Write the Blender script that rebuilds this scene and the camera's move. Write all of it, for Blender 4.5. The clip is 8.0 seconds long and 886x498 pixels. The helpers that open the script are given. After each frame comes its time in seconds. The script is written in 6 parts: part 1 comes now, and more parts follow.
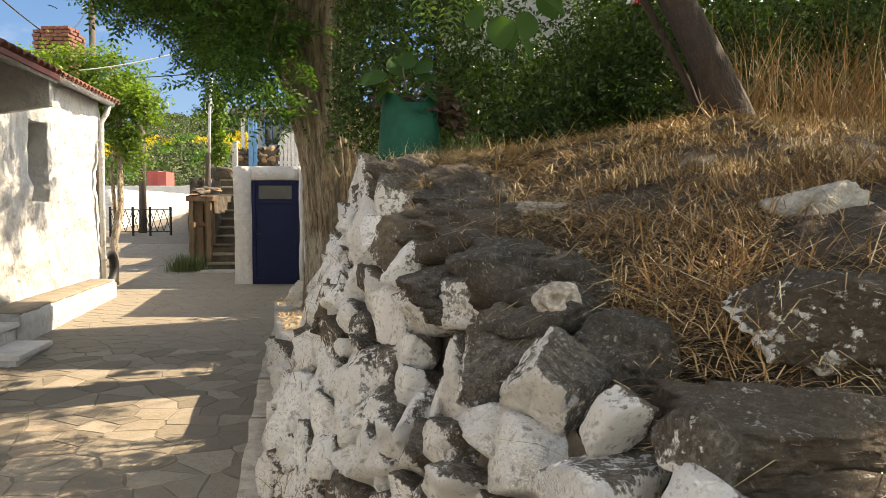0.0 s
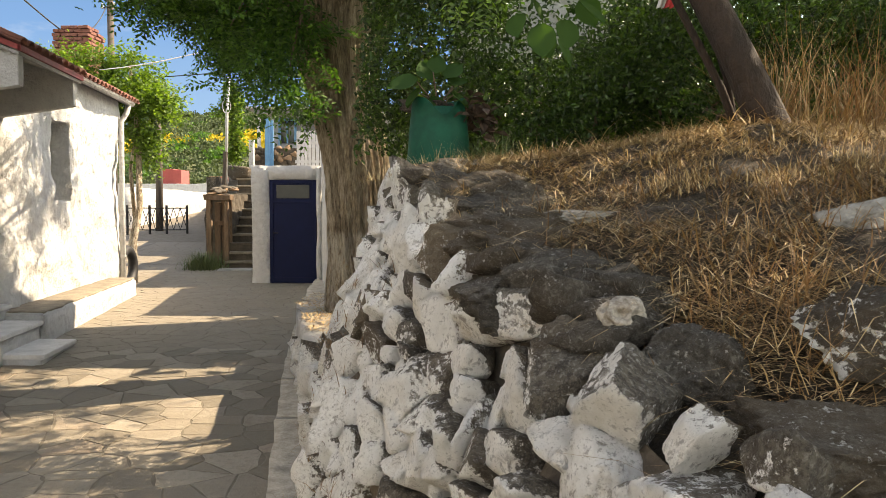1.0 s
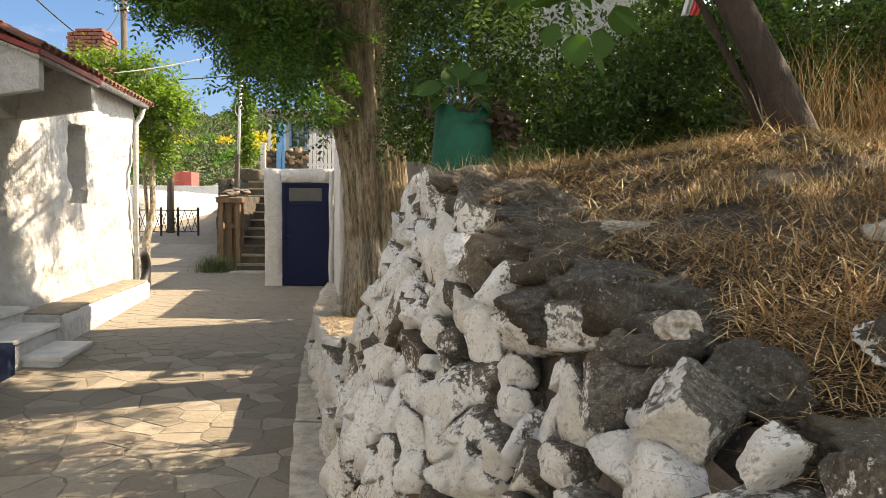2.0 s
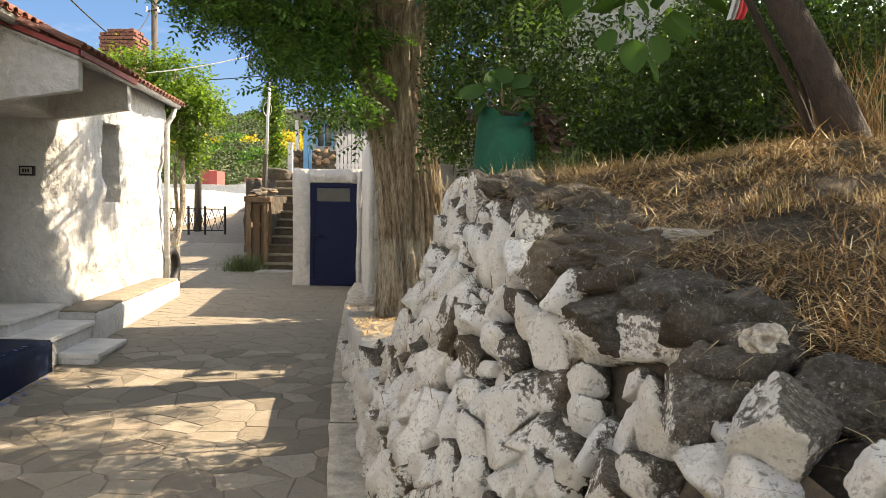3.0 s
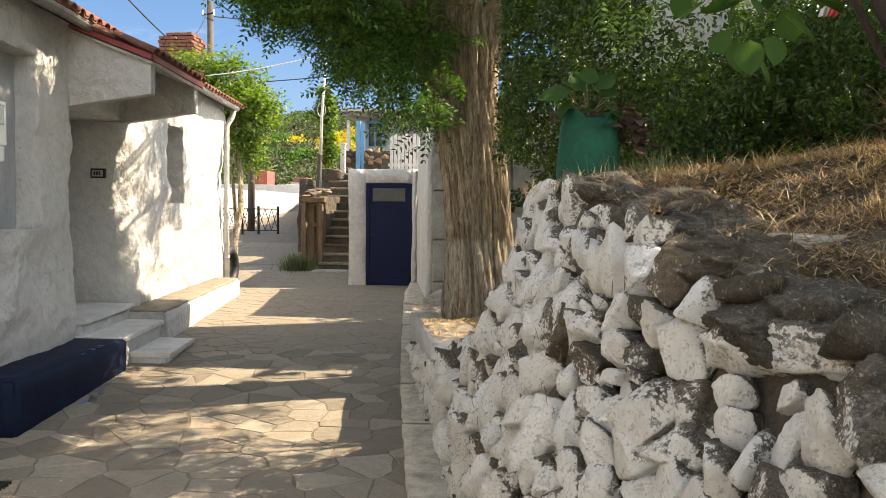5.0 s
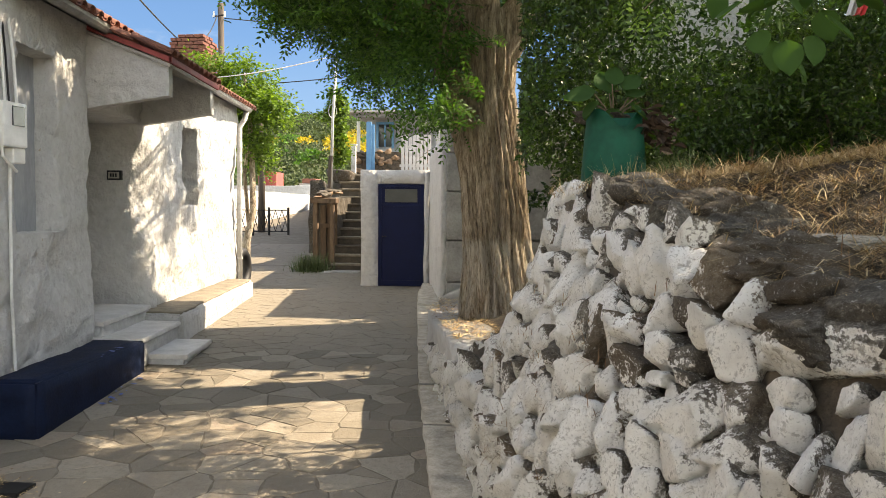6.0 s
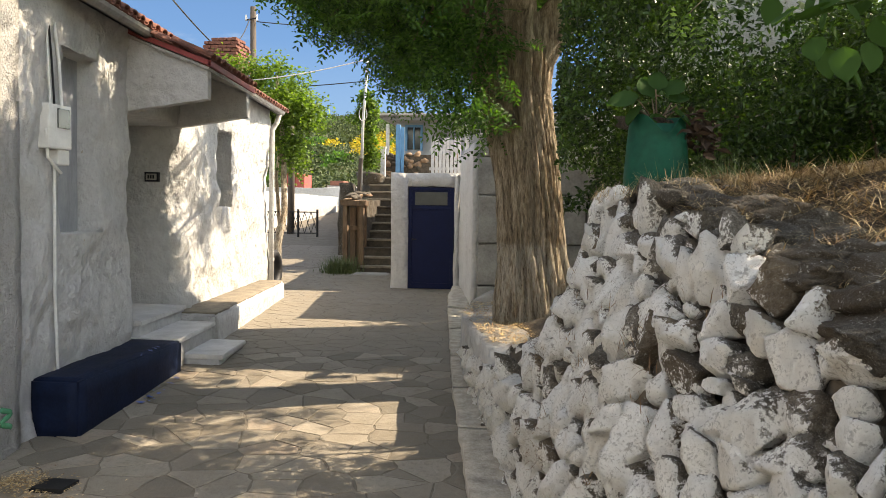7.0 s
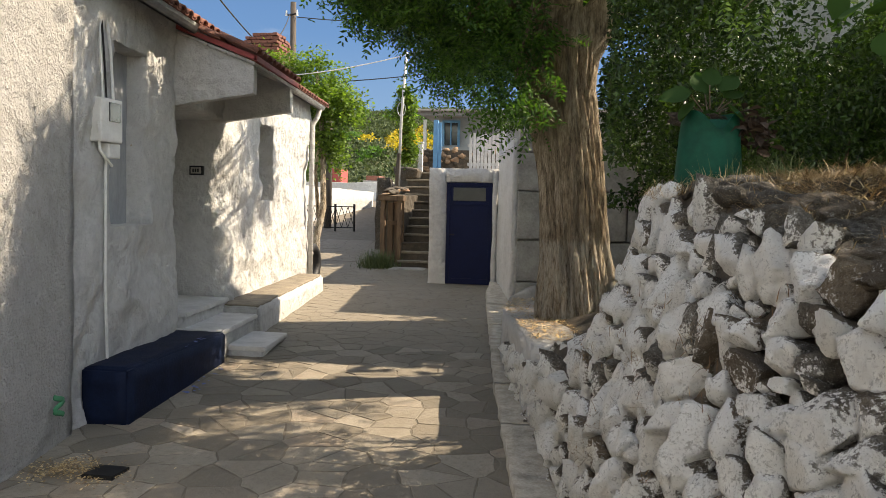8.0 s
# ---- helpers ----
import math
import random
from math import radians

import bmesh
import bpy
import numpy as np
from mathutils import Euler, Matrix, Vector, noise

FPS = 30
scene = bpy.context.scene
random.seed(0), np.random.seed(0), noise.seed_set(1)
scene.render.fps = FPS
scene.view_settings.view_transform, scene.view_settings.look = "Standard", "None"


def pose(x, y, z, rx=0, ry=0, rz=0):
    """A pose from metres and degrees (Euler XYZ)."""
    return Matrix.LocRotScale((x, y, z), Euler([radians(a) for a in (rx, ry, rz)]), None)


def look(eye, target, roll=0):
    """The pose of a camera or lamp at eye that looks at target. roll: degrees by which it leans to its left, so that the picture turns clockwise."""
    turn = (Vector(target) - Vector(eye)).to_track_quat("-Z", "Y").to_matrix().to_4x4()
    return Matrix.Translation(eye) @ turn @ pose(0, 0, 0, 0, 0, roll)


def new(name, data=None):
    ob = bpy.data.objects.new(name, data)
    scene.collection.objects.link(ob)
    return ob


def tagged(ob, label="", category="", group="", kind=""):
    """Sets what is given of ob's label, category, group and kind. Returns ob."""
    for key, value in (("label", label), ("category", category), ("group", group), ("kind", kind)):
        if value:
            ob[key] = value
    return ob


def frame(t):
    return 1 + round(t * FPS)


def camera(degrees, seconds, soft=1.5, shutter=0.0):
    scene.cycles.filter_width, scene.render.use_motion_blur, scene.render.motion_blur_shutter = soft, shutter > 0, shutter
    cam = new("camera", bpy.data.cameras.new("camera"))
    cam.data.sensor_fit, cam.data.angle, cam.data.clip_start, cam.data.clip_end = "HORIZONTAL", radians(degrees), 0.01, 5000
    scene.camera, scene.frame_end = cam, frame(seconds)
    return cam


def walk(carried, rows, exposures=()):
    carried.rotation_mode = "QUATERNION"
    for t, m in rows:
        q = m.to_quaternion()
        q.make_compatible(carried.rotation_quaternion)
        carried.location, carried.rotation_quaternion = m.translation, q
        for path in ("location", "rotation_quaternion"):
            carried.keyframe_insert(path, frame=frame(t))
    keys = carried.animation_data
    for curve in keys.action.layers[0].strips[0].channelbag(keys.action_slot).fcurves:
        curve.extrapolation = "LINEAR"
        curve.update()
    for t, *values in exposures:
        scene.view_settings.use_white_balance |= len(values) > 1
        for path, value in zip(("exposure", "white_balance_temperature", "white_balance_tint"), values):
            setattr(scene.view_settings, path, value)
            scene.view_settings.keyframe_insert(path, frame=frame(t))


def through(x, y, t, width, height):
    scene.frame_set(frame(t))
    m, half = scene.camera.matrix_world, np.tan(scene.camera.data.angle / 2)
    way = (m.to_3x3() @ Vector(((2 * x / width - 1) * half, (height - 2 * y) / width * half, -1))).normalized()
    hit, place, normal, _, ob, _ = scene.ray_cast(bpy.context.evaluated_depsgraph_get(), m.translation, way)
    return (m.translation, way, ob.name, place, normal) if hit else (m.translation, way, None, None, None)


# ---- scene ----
cam = camera(56.5, 8.0, 0.6)
PATH = [
    (0, (0.014, 0.015, 1.5), (0.013, 2.013, 1.402), -0.1),
    (0.5, (-0.033, 0.005, 1.512), (-0.046, 2.003, 1.41), 0.1),
    (1, (-0.081, -0.002, 1.528), (-0.11, 1.995, 1.426), 0.1),
    (2.5, (-0.223, -0.021, 1.555), (-0.287, 1.976, 1.461), 0.6),
    (3, (-0.282, -0.024, 1.564), (-0.379, 1.971, 1.468), 0.8),
    (3.5, (-0.335, -0.033, 1.572), (-0.451, 1.961, 1.475), 1.1),
    (4, (-0.393, -0.031, 1.574), (-0.541, 1.961, 1.475), 0.9),
    (4.5, (-0.448, -0.03, 1.579), (-0.632, 1.959, 1.478), 0.8),
    (6, (-0.6, -0.033, 1.586), (-0.818, 1.952, 1.486), 0.4),
    (6.5, (-0.646, -0.046, 1.586), (-0.888, 1.937, 1.49), 0.7),
    (7, (-0.686, -0.062, 1.592), (-0.964, 1.916, 1.498), 0.8),
    (7.5, (-0.729, -0.075, 1.591), (-1.035, 1.899, 1.493), 1.1),
    (8, (-0.769, -0.08, 1.588), (-1.126, 1.885, 1.482), 1.3),
]
walk(cam, [(t, look(eye, target, roll)) for t, eye, target, roll in PATH], [(0, 1.60, 9200, 13), (3.5, 1.72, 8900, 13), (6.5, 1.61, 8600, 12), (8, 1.16, 8250, 12)])

# ---- daylight ----
SUN = Vector((0.65, 0.25, 0.70)).normalized()
world = bpy.data.worlds.new("sky")
scene.world = world
world.use_nodes = True
wn = world.node_tree.nodes
sky = wn.new("ShaderNodeTexSky")
sky.sky_type = "NISHITA"
sky.sun_disc = False
sky.sun_elevation = math.asin(SUN.z)
sky.sun_rotation = math.atan2(SUN.x, SUN.y)
sky.altitude = 0
sky.air_density, sky.dust_density, sky.ozone_density = 1.0, 0.1, 1.5
deep = wn.new("ShaderNodeHueSaturation")
deep.inputs["Saturation"].default_value = 0.70
world.node_tree.links.new(sky.outputs[0], deep.inputs["Color"])
world.node_tree.links.new(deep.outputs[0], wn["Background"].inputs[0])
wn["Background"].inputs[1].default_value = 0.20
sun = new("sun", bpy.data.lights.new("sun", "SUN"))
sun.data.energy, sun.data.angle, sun.data.color = 4.3, radians(0.55), (1.0, 0.95, 0.87)
sun.matrix_world = look(SUN * 60, (0, 0, 0))


# ---- materials ----
class Nodes:
    """A short way to wire a procedural material."""

    def __init__(self, name, rough=0.85):
        self.mat = bpy.data.materials.new(name)
        self.mat.use_nodes = True
        self.t = self.mat.node_tree
        self.bsdf = self.t.nodes["Principled BSDF"]
        self.bsdf.inputs["Roughness"].default_value = rough
        self.geo = self.t.nodes.new("ShaderNodeNewGeometry")
        self.pos = self.geo.outputs["Position"]

    def link(self, a, b):
        self.t.links.new(a, b)

    def put(self, socket, value):
        if hasattr(value, "is_linked"):
            self.link(value, socket)
        elif isinstance(value, (tuple, list)) and len(value) == 3 and socket.type == "RGBA":
            socket.default_value = (*value, 1)
        else:
            socket.default_value = value

    def noise(self, scale, detail=6.0, rough=0.6, stretch=None, distort=0.0):
        n = self.t.nodes.new("ShaderNodeTexNoise")
        n.inputs["Scale"].default_value, n.inputs["Detail"].default_value = scale, detail
        n.inputs["Roughness"].default_value, n.inputs["Distortion"].default_value = rough, distort
        src = self.pos
        if stretch:
            m = self.t.nodes.new("ShaderNodeVectorMath")
            m.operation = "MULTIPLY"
            self.link(src, m.inputs[0])
            m.inputs[1].default_value = stretch
            src = m.outputs[0]
        self.link(src, n.inputs["Vector"])
        return n.outputs["Fac"]

    def voronoi(self, scale, feature="F1"):
        n = self.t.nodes.new("ShaderNodeTexVoronoi")
        n.feature = feature
        n.inputs["Scale"].default_value = scale
        self.link(self.pos, n.inputs["Vector"])
        return n.outputs["Distance"]

    def math(self, op, a, b=0.0, clamp=False):
        n = self.t.nodes.new("ShaderNodeMath")
        n.operation, n.use_clamp = op, clamp
        self.put(n.inputs[0], a)
        self.put(n.inputs[1], b)
        return n.outputs[0]

    def steps(self, value, lo, hi, a=0.0, b=1.0):
        n = self.t.nodes.new("ShaderNodeMapRange")
        n.interpolation_type = "SMOOTHSTEP"
        for i, v in enumerate((value, lo, hi, a, b)):
            self.put(n.inputs[i], v)
        return n.outputs[0]

    def ramp(self, value, *stops):
        n = self.t.nodes.new("ShaderNodeValToRGB")
        e = n.color_ramp.elements
        while len(e) < len(stops):
            e.new(0.5)
        for el, (p, c) in zip(e, stops):
            el.position, el.color = p, (*c, 1)
        self.link(value, n.inputs[0])
        return n.outputs[0]

    def mix(self, fac, a, b, mode="MIX"):
        n = self.t.nodes.new("ShaderNodeMix")
        n.data_type, n.blend_type = "RGBA", mode
        self.put(n.inputs[0], fac)
        self.put(n.inputs[6], a)
        self.put(n.inputs[7], b)
        return n.outputs[2]

    def facing(self, way):
        n = self.t.nodes.new("ShaderNodeVectorMath")
        n.operation = "DOT_PRODUCT"
        self.link(self.geo.outputs["Normal"], n.inputs[0])
        n.inputs[1].default_value = way
        return n.outputs["Value"]

    def height(self):
        n = self.t.nodes.new("ShaderNodeSeparateXYZ")
        self.link(self.pos, n.inputs[0])
        return n.outputs[2]

    def random(self):
        return self.t.nodes.new("ShaderNodeObjectInfo").outputs["Random"]

    def island(self):
        return self.geo.outputs["Random Per Island"]

    def colour(self, c):
        self.put(self.bsdf.inputs["Base Color"], c)
        return self

    def bump(self, value, strength=0.5, distance=0.01):
        n = self.t.nodes.new("ShaderNodeBump")
        n.inputs["Strength"].default_value, n.inputs["Distance"].default_value = strength, distance
        self.link(value, n.inputs["Height"])
        old = self.bsdf.inputs["Normal"]
        if old.is_linked:
            self.link(old.links[0].from_socket, n.inputs["Normal"])
        self.link(n.outputs[0], old)
        return self


def plain(name, c, c2=None, scale=8.0, rough=0.8, bump=0.3, bscale=40.0, dist=0.004, metal=0.0, stretch=None):
    m = Nodes(name, rough)
    c2 = c2 or tuple(v * 0.7 for v in c)
    big, fine = m.noise(scale, 6, 0.65, stretch), m.noise(bscale, 5, 0.6, stretch)
    m.colour(m.ramp(m.math("ADD", m.math("MULTIPLY", big, 0.7), m.math("MULTIPLY", fine, 0.3)), (0.33, c2), (0.62, c)))
    m.bump(fine, bump, dist)
    m.bsdf.inputs["Metallic"].default_value = metal
    return m.mat


def whitewash(name, rough_cast=0.0):
    m = Nodes(name, 0.9)
    a, b, c = m.noise(1.3, 8, 0.7), m.noise(11, 8, 0.65), m.noise(60, 6, 0.6)
    streak = m.noise(3, 6, 0.6, (3, 3, 0.6))
    col = m.ramp(m.math("ADD", m.math("MULTIPLY", a, 0.5), m.math("MULTIPLY", b, 0.5)), (0.28, (0.34, 0.33, 0.31)), (0.5, (0.47, 0.463, 0.45)), (0.7, (0.55, 0.545, 0.53)))
    col = m.mix(m.steps(streak, 0.60, 0.78, 0, 0.45), col, (0.52, 0.49, 0.43))
    chips = m.math("MULTIPLY", m.steps(b, 0.66, 0.70), m.steps(a, 0.50, 0.58))
    col = m.mix(chips, col, (0.40, 0.35, 0.28))
    m.colour(col)
    m.bump(m.noise(7, 5, 0.55), 0.9, 0.07).bump(b, 0.7, 0.025).bump(c, 0.6, 0.010)
    if rough_cast:
        grit = m.noise(46, 4, 0.6)
        col = m.mix(1.0, col, (0.84, 0.83, 0.81), "MULTIPLY")
        m.bump(grit, rough_cast, 0.030)
        m.colour(m.mix(m.steps(m.noise(55, 2, 0.4), 0.66, 0.71, 0, 0.6), col, (0.30, 0.275, 0.24)))
    return m.mat


def painted_stone(name, way, bias=0.0, tone=1.0, lichen=0.6):
    m = Nodes(name, 0.92)
    a, b, c, d = m.noise(5, 8, 0.7), m.noise(24, 9, 0.75), m.noise(95, 7, 0.7), m.noise(2.2, 4, 0.5)
    rnd = m.random()
    blend = m.math("ADD", m.math("MULTIPLY", a, 0.4), m.math("ADD", m.math("MULTIPLY", b, 0.35), m.math("MULTIPLY", c, 0.25)))
    rock = m.ramp(blend, (0.36, (0.030 * tone, 0.024 * tone, 0.018 * tone)), (0.46, (0.11 * tone, 0.090 * tone, 0.068 * tone)), (0.54, (0.19 * tone, 0.165 * tone, 0.132 * tone)), (0.64, (0.34 * tone, 0.32 * tone, 0.28 * tone)))
    rock = m.mix(m.steps(c, 0.53, 0.62, 0, lichen), rock, (0.40, 0.38, 0.335))
    rock = m.mix(m.steps(m.noise(60, 8, 0.8), 0.52, 0.46, 0, 0.7), rock, (0.04, 0.032, 0.023))
    rock = m.mix(m.steps(d, 0.46, 0.64, 0, 0.5), rock, (0.125 * tone + 0.03, 0.085 * tone + 0.018, 0.045 * tone + 0.009))
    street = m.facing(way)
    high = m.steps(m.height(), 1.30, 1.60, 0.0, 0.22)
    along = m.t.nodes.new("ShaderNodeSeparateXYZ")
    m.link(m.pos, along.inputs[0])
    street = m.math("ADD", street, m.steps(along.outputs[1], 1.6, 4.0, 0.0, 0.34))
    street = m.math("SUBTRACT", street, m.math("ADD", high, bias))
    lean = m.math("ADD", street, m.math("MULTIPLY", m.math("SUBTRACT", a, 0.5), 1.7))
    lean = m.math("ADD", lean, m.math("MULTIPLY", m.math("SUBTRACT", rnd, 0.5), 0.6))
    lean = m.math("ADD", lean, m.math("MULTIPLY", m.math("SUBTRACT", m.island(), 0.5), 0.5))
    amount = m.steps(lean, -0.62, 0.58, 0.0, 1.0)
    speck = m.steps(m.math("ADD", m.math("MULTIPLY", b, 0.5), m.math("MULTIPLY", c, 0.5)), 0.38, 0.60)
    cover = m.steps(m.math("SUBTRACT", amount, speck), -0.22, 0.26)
    lime = m.ramp(m.math("ADD", m.math("MULTIPLY", b, 0.6), m.math("MULTIPLY", d, 0.4)), (0.34, (0.74, 0.72, 0.66)), (0.46, (0.89, 0.875, 0.835)), (0.56, (0.94, 0.93, 0.895)))
    tint = m.math("FRACT", m.math("ADD", m.math("MULTIPLY", rnd, 3.7), m.island()))
    dirty = m.steps(m.math("FRACT", m.math("ADD", m.math("MULTIPLY", rnd, 9.1), m.math("MULTIPLY", m.island(), 5.3))), 0.30, 0.95, 0.32, 1.0)
    lime = m.mix(m.steps(tint, 0.45, 1.0, 0, 0.30), lime, (0.66, 0.60, 0.50))
    lime = m.mix(m.math("MULTIPLY", dirty, m.steps(m.noise(9, 8, 0.75), 0.52, 0.66, 0, 0.40)), lime, (0.50, 0.425, 0.32))
    lime = m.mix(m.math("MULTIPLY", dirty, m.steps(m.noise(34, 9, 0.8, None, 0.8), 0.54, 0.62, 0, 0.75)), lime, (0.27, 0.235, 0.185))
    lime = m.mix(m.math("MULTIPLY", dirty, m.steps(m.noise(120, 6, 0.75), 0.57, 0.64, 0, 0.6)), lime, (0.19, 0.165, 0.125))
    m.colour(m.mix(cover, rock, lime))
    pits = m.steps(m.voronoi(75), 0.05, 0.32)
    m.bump(a, 0.8, 0.045).bump(b, 1.0, 0.04).bump(pits, 0.5, 0.006).bump(c, 1.0, 0.014).bump(cover, 0.5, 0.003)
    return m.mat


def leaf_material(name, dark, light, through=0.45, rough=0.55):
    m = Nodes(name, rough)
    col = m.ramp(m.island(), (0.0, dark), (0.75, light), (1.0, tuple(min(1, v * 1.35) for v in light)))
    m.colour(col)
    tr = m.t.nodes.new("ShaderNodeBsdfTranslucent")
    m.link(m.mix(1.0, col, (1.5, 1.6, 0.6), "MULTIPLY"), tr.inputs["Color"])
    mixer = m.t.nodes.new("ShaderNodeMixShader")
    mixer.inputs[0].default_value = through
    m.link(m.bsdf.outputs[0], mixer.inputs[1])
    m.link(tr.outputs[0], mixer.inputs[2])
    m.link(mixer.outputs[0], m.t.nodes["Material Output"].inputs["Surface"])
    return m.mat


def straw_material(name, *stops):
    m = Nodes(name, 0.6)
    n = m.noise(1.7, 4)
    m.colour(m.ramp(m.math("ADD", m.math("MULTIPLY", m.island(), 0.7), m.math("MULTIPLY", n, 0.3)), *stops))
    return m.mat


def flag_material():
    m = Nodes("paving_stone", 0.82)
    a, b, c = m.noise(3, 8, 0.7), m.noise(22, 7, 0.65), m.noise(120, 4, 0.6)
    tone = m.math("ADD", m.math("MULTIPLY", m.random(), 0.62), m.math("MULTIPLY", a, 0.38))
    col = m.ramp(tone, (0.12, (0.13, 0.111, 0.083)), (0.45, (0.205, 0.178, 0.138)), (0.72, (0.305, 0.268, 0.213)), (0.95, (0.26, 0.175, 0.113)))
    col = m.mix(m.steps(b, 0.47, 0.68, 0, 0.65), col, (0.20, 0.17, 0.13))
    col = m.mix(m.steps(m.noise(70, 6, 0.7), 0.55, 0.68, 0, 0.55), col, (0.14, 0.12, 0.095))
    col = m.mix(m.steps(m.noise(1.1, 5, 0.6), 0.45, 0.66, 0, 0.6), col, (0.20, 0.165, 0.12))
    m.colour(col)
    m.bump(a, 0.5, 0.03).bump(b, 0.8, 0.018).bump(c, 0.6, 0.005)
    return m.mat


def bark_material():
    m = Nodes("acacia_bark", 0.9)
    f = m.noise(16, 8, 0.7, (1, 1, 0.16), 0.4)
    g = m.noise(60, 6, 0.65, (1, 1, 0.22))
    w = m.noise(9, 6, 0.7, (1, 1, 0.3))
    col = m.ramp(m.math("ADD", m.math("MULTIPLY", f, 0.6), m.math("MULTIPLY", g, 0.4)), (0.36, (0.065, 0.045, 0.03)), (0.49, (0.36, 0.275, 0.185)), (0.60, (0.66, 0.55, 0.41)))
    low = m.steps(m.math("ADD", m.height(), m.math("MULTIPLY", w, 0.18)), 1.42, 1.36)
    lime = m.math("MULTIPLY", low, m.steps(m.math("ADD", m.math("MULTIPLY", w, 0.5), m.math("MULTIPLY", g, 0.5)), 0.40, 0.58, 0.0, 0.7))
    m.colour(m.mix(lime, col, (0.60, 0.55, 0.46)))
    m.bump(f, 1.0, 0.09).bump(g, 1.0, 0.03)
    return m.mat


LIME = whitewash("whitewashed_plaster")
ROUGHCAST = whitewash("whitewashed_roughcast", 1.0)
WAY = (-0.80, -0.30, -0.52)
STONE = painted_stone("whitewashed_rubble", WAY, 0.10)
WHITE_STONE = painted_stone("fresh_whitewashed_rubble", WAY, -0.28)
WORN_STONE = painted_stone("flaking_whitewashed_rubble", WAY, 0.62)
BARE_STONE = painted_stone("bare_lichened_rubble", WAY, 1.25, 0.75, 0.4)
END_STONE = painted_stone("end_whitewashed_stone", (-1.60, 0.28, -0.30), 1.0, 0.5, 0.28)
DARK_ROCK = painted_stone("lichen_rock", (0.0, 0.0, 0.0), 3.0, 0.55, 0.28)
GREY_STONE = plain("grey_limewashed_stone", (0.40, 0.385, 0.355), (0.20, 0.19, 0.175), 3.5, 0.9, 0.7, 30, 0.012)
def earth_material():
    m = Nodes("dry_earth", 0.98)
    a, b, c = m.noise(6, 8, 0.7), m.noise(38, 8, 0.75), m.noise(150, 6, 0.7)
    mixd = m.math("ADD", m.math("MULTIPLY", a, 0.45), m.math("ADD", m.math("MULTIPLY", b, 0.35), m.math("MULTIPLY", c, 0.2)))
    col = m.ramp(mixd, (0.38, (0.012, 0.009, 0.007)), (0.49, (0.055, 0.041, 0.028)), (0.58, (0.115, 0.090, 0.064)), (0.66, (0.22, 0.185, 0.14)))
    pebble = m.voronoi(42)
    col = m.mix(m.steps(pebble, 0.22, 0.14, 0, 0.5), col, (0.16, 0.14, 0.115))
    m.colour(col)
    m.bump(a, 1.0, 0.06).bump(b, 1.0, 0.03).bump(m.math("SUBTRACT", 1.0, pebble), 0.6, 0.012).bump(c, 0.8, 0.006)
    return m.mat


EARTH = earth_material()
# core earth, darkened so the gaps between stones hold painted shade
MORTAR = plain("shaded_core_earth", (0.12, 0.095, 0.07), (0.035, 0.027, 0.02), 9, 0.98, 0.9, 40, 0.02)
JOINT = plain("paving_bed", (0.185, 0.157, 0.12), (0.10, 0.083, 0.062), 6, 0.95, 0.6, 70, 0.006)
FLAG = flag_material()
BLUE = plain("navy_paint", (0.005, 0.013, 0.040), (0.002, 0.005, 0.016), 5, 0.7, 0.5, 35, 0.006)
DOOR_BLUE = plain("deep_blue_door_paint", (0.002, 0.007, 0.042), (0.0015, 0.005, 0.028), 4, 0.55, 0.15, 90, 0.002)
BRIGHT_BLUE = plain("sky_blue_paint", (0.10, 0.28, 0.48), (0.07, 0.19, 0.34), 6, 0.5, 0.2)
WOOD = plain("weathered_wood", (0.19, 0.12, 0.07), (0.07, 0.043, 0.027), 10, 0.85, 0.6, 50, 0.006, stretch=(1, 1, 0.15))
POLE_WOOD = plain("tarred_pole_wood", (0.085, 0.065, 0.05), (0.04, 0.03, 0.024), 9, 0.85, 0.6, 50, 0.005, stretch=(1, 1, 0.12))
STEP_STONE = plain("dark_step_stone", (0.105, 0.085, 0.062), (0.045, 0.037, 0.029), 6, 0.9, 0.6, 40, 0.01)
TREAD = plain("worn_tread_stone", (0.25, 0.21, 0.155), (0.12, 0.10, 0.075), 6, 0.85, 0.5, 45, 0.006)
MARBLE = plain("grey_marble_slab", (0.62, 0.61, 0.59), (0.42, 0.41, 0.39), 4, 0.6, 0.3, 50, 0.004)
GREY_WOOD = plain("grey_painted_soffit", (0.36, 0.34, 0.31), (0.22, 0.205, 0.185), 7, 0.8, 0.4, 60, 0.003)
# terrace house wall: the veranda roof's shade is put into this grey-blue
VILLA_SHADE_GREY = plain("villa_wall_shade_grey", (0.36, 0.39, 0.41), (0.25, 0.27, 0.29), 3, 0.9, 0.3, 40, 0.004)
BROWN_STONE = plain("brown_field_stone", (0.33, 0.215, 0.13), (0.16, 0.10, 0.065), 7, 0.9, 0.7, 40, 0.01)
RED_PAINT = plain("dull_red_trim", (0.30, 0.055, 0.05), (0.19, 0.035, 0.032), 12, 0.7, 0.3)
for glossy in (BLUE, DOOR_BLUE):
    glossy.node_tree.nodes["Principled BSDF"].inputs["Specular IOR Level"].default_value = 0.18
TILE = plain("terracotta_tile", (0.25, 0.095, 0.06), (0.085, 0.038, 0.030), 5, 0.85, 0.5, 50, 0.005)
BRICK = plain("old_red_brick", (0.21, 0.080, 0.055), (0.09, 0.034, 0.026), 14, 0.9, 0.6, 60, 0.005)
BRICK_MORTAR = plain("brick_mortar", (0.40, 0.34, 0.29), None, 20, 0.95, 0.5)
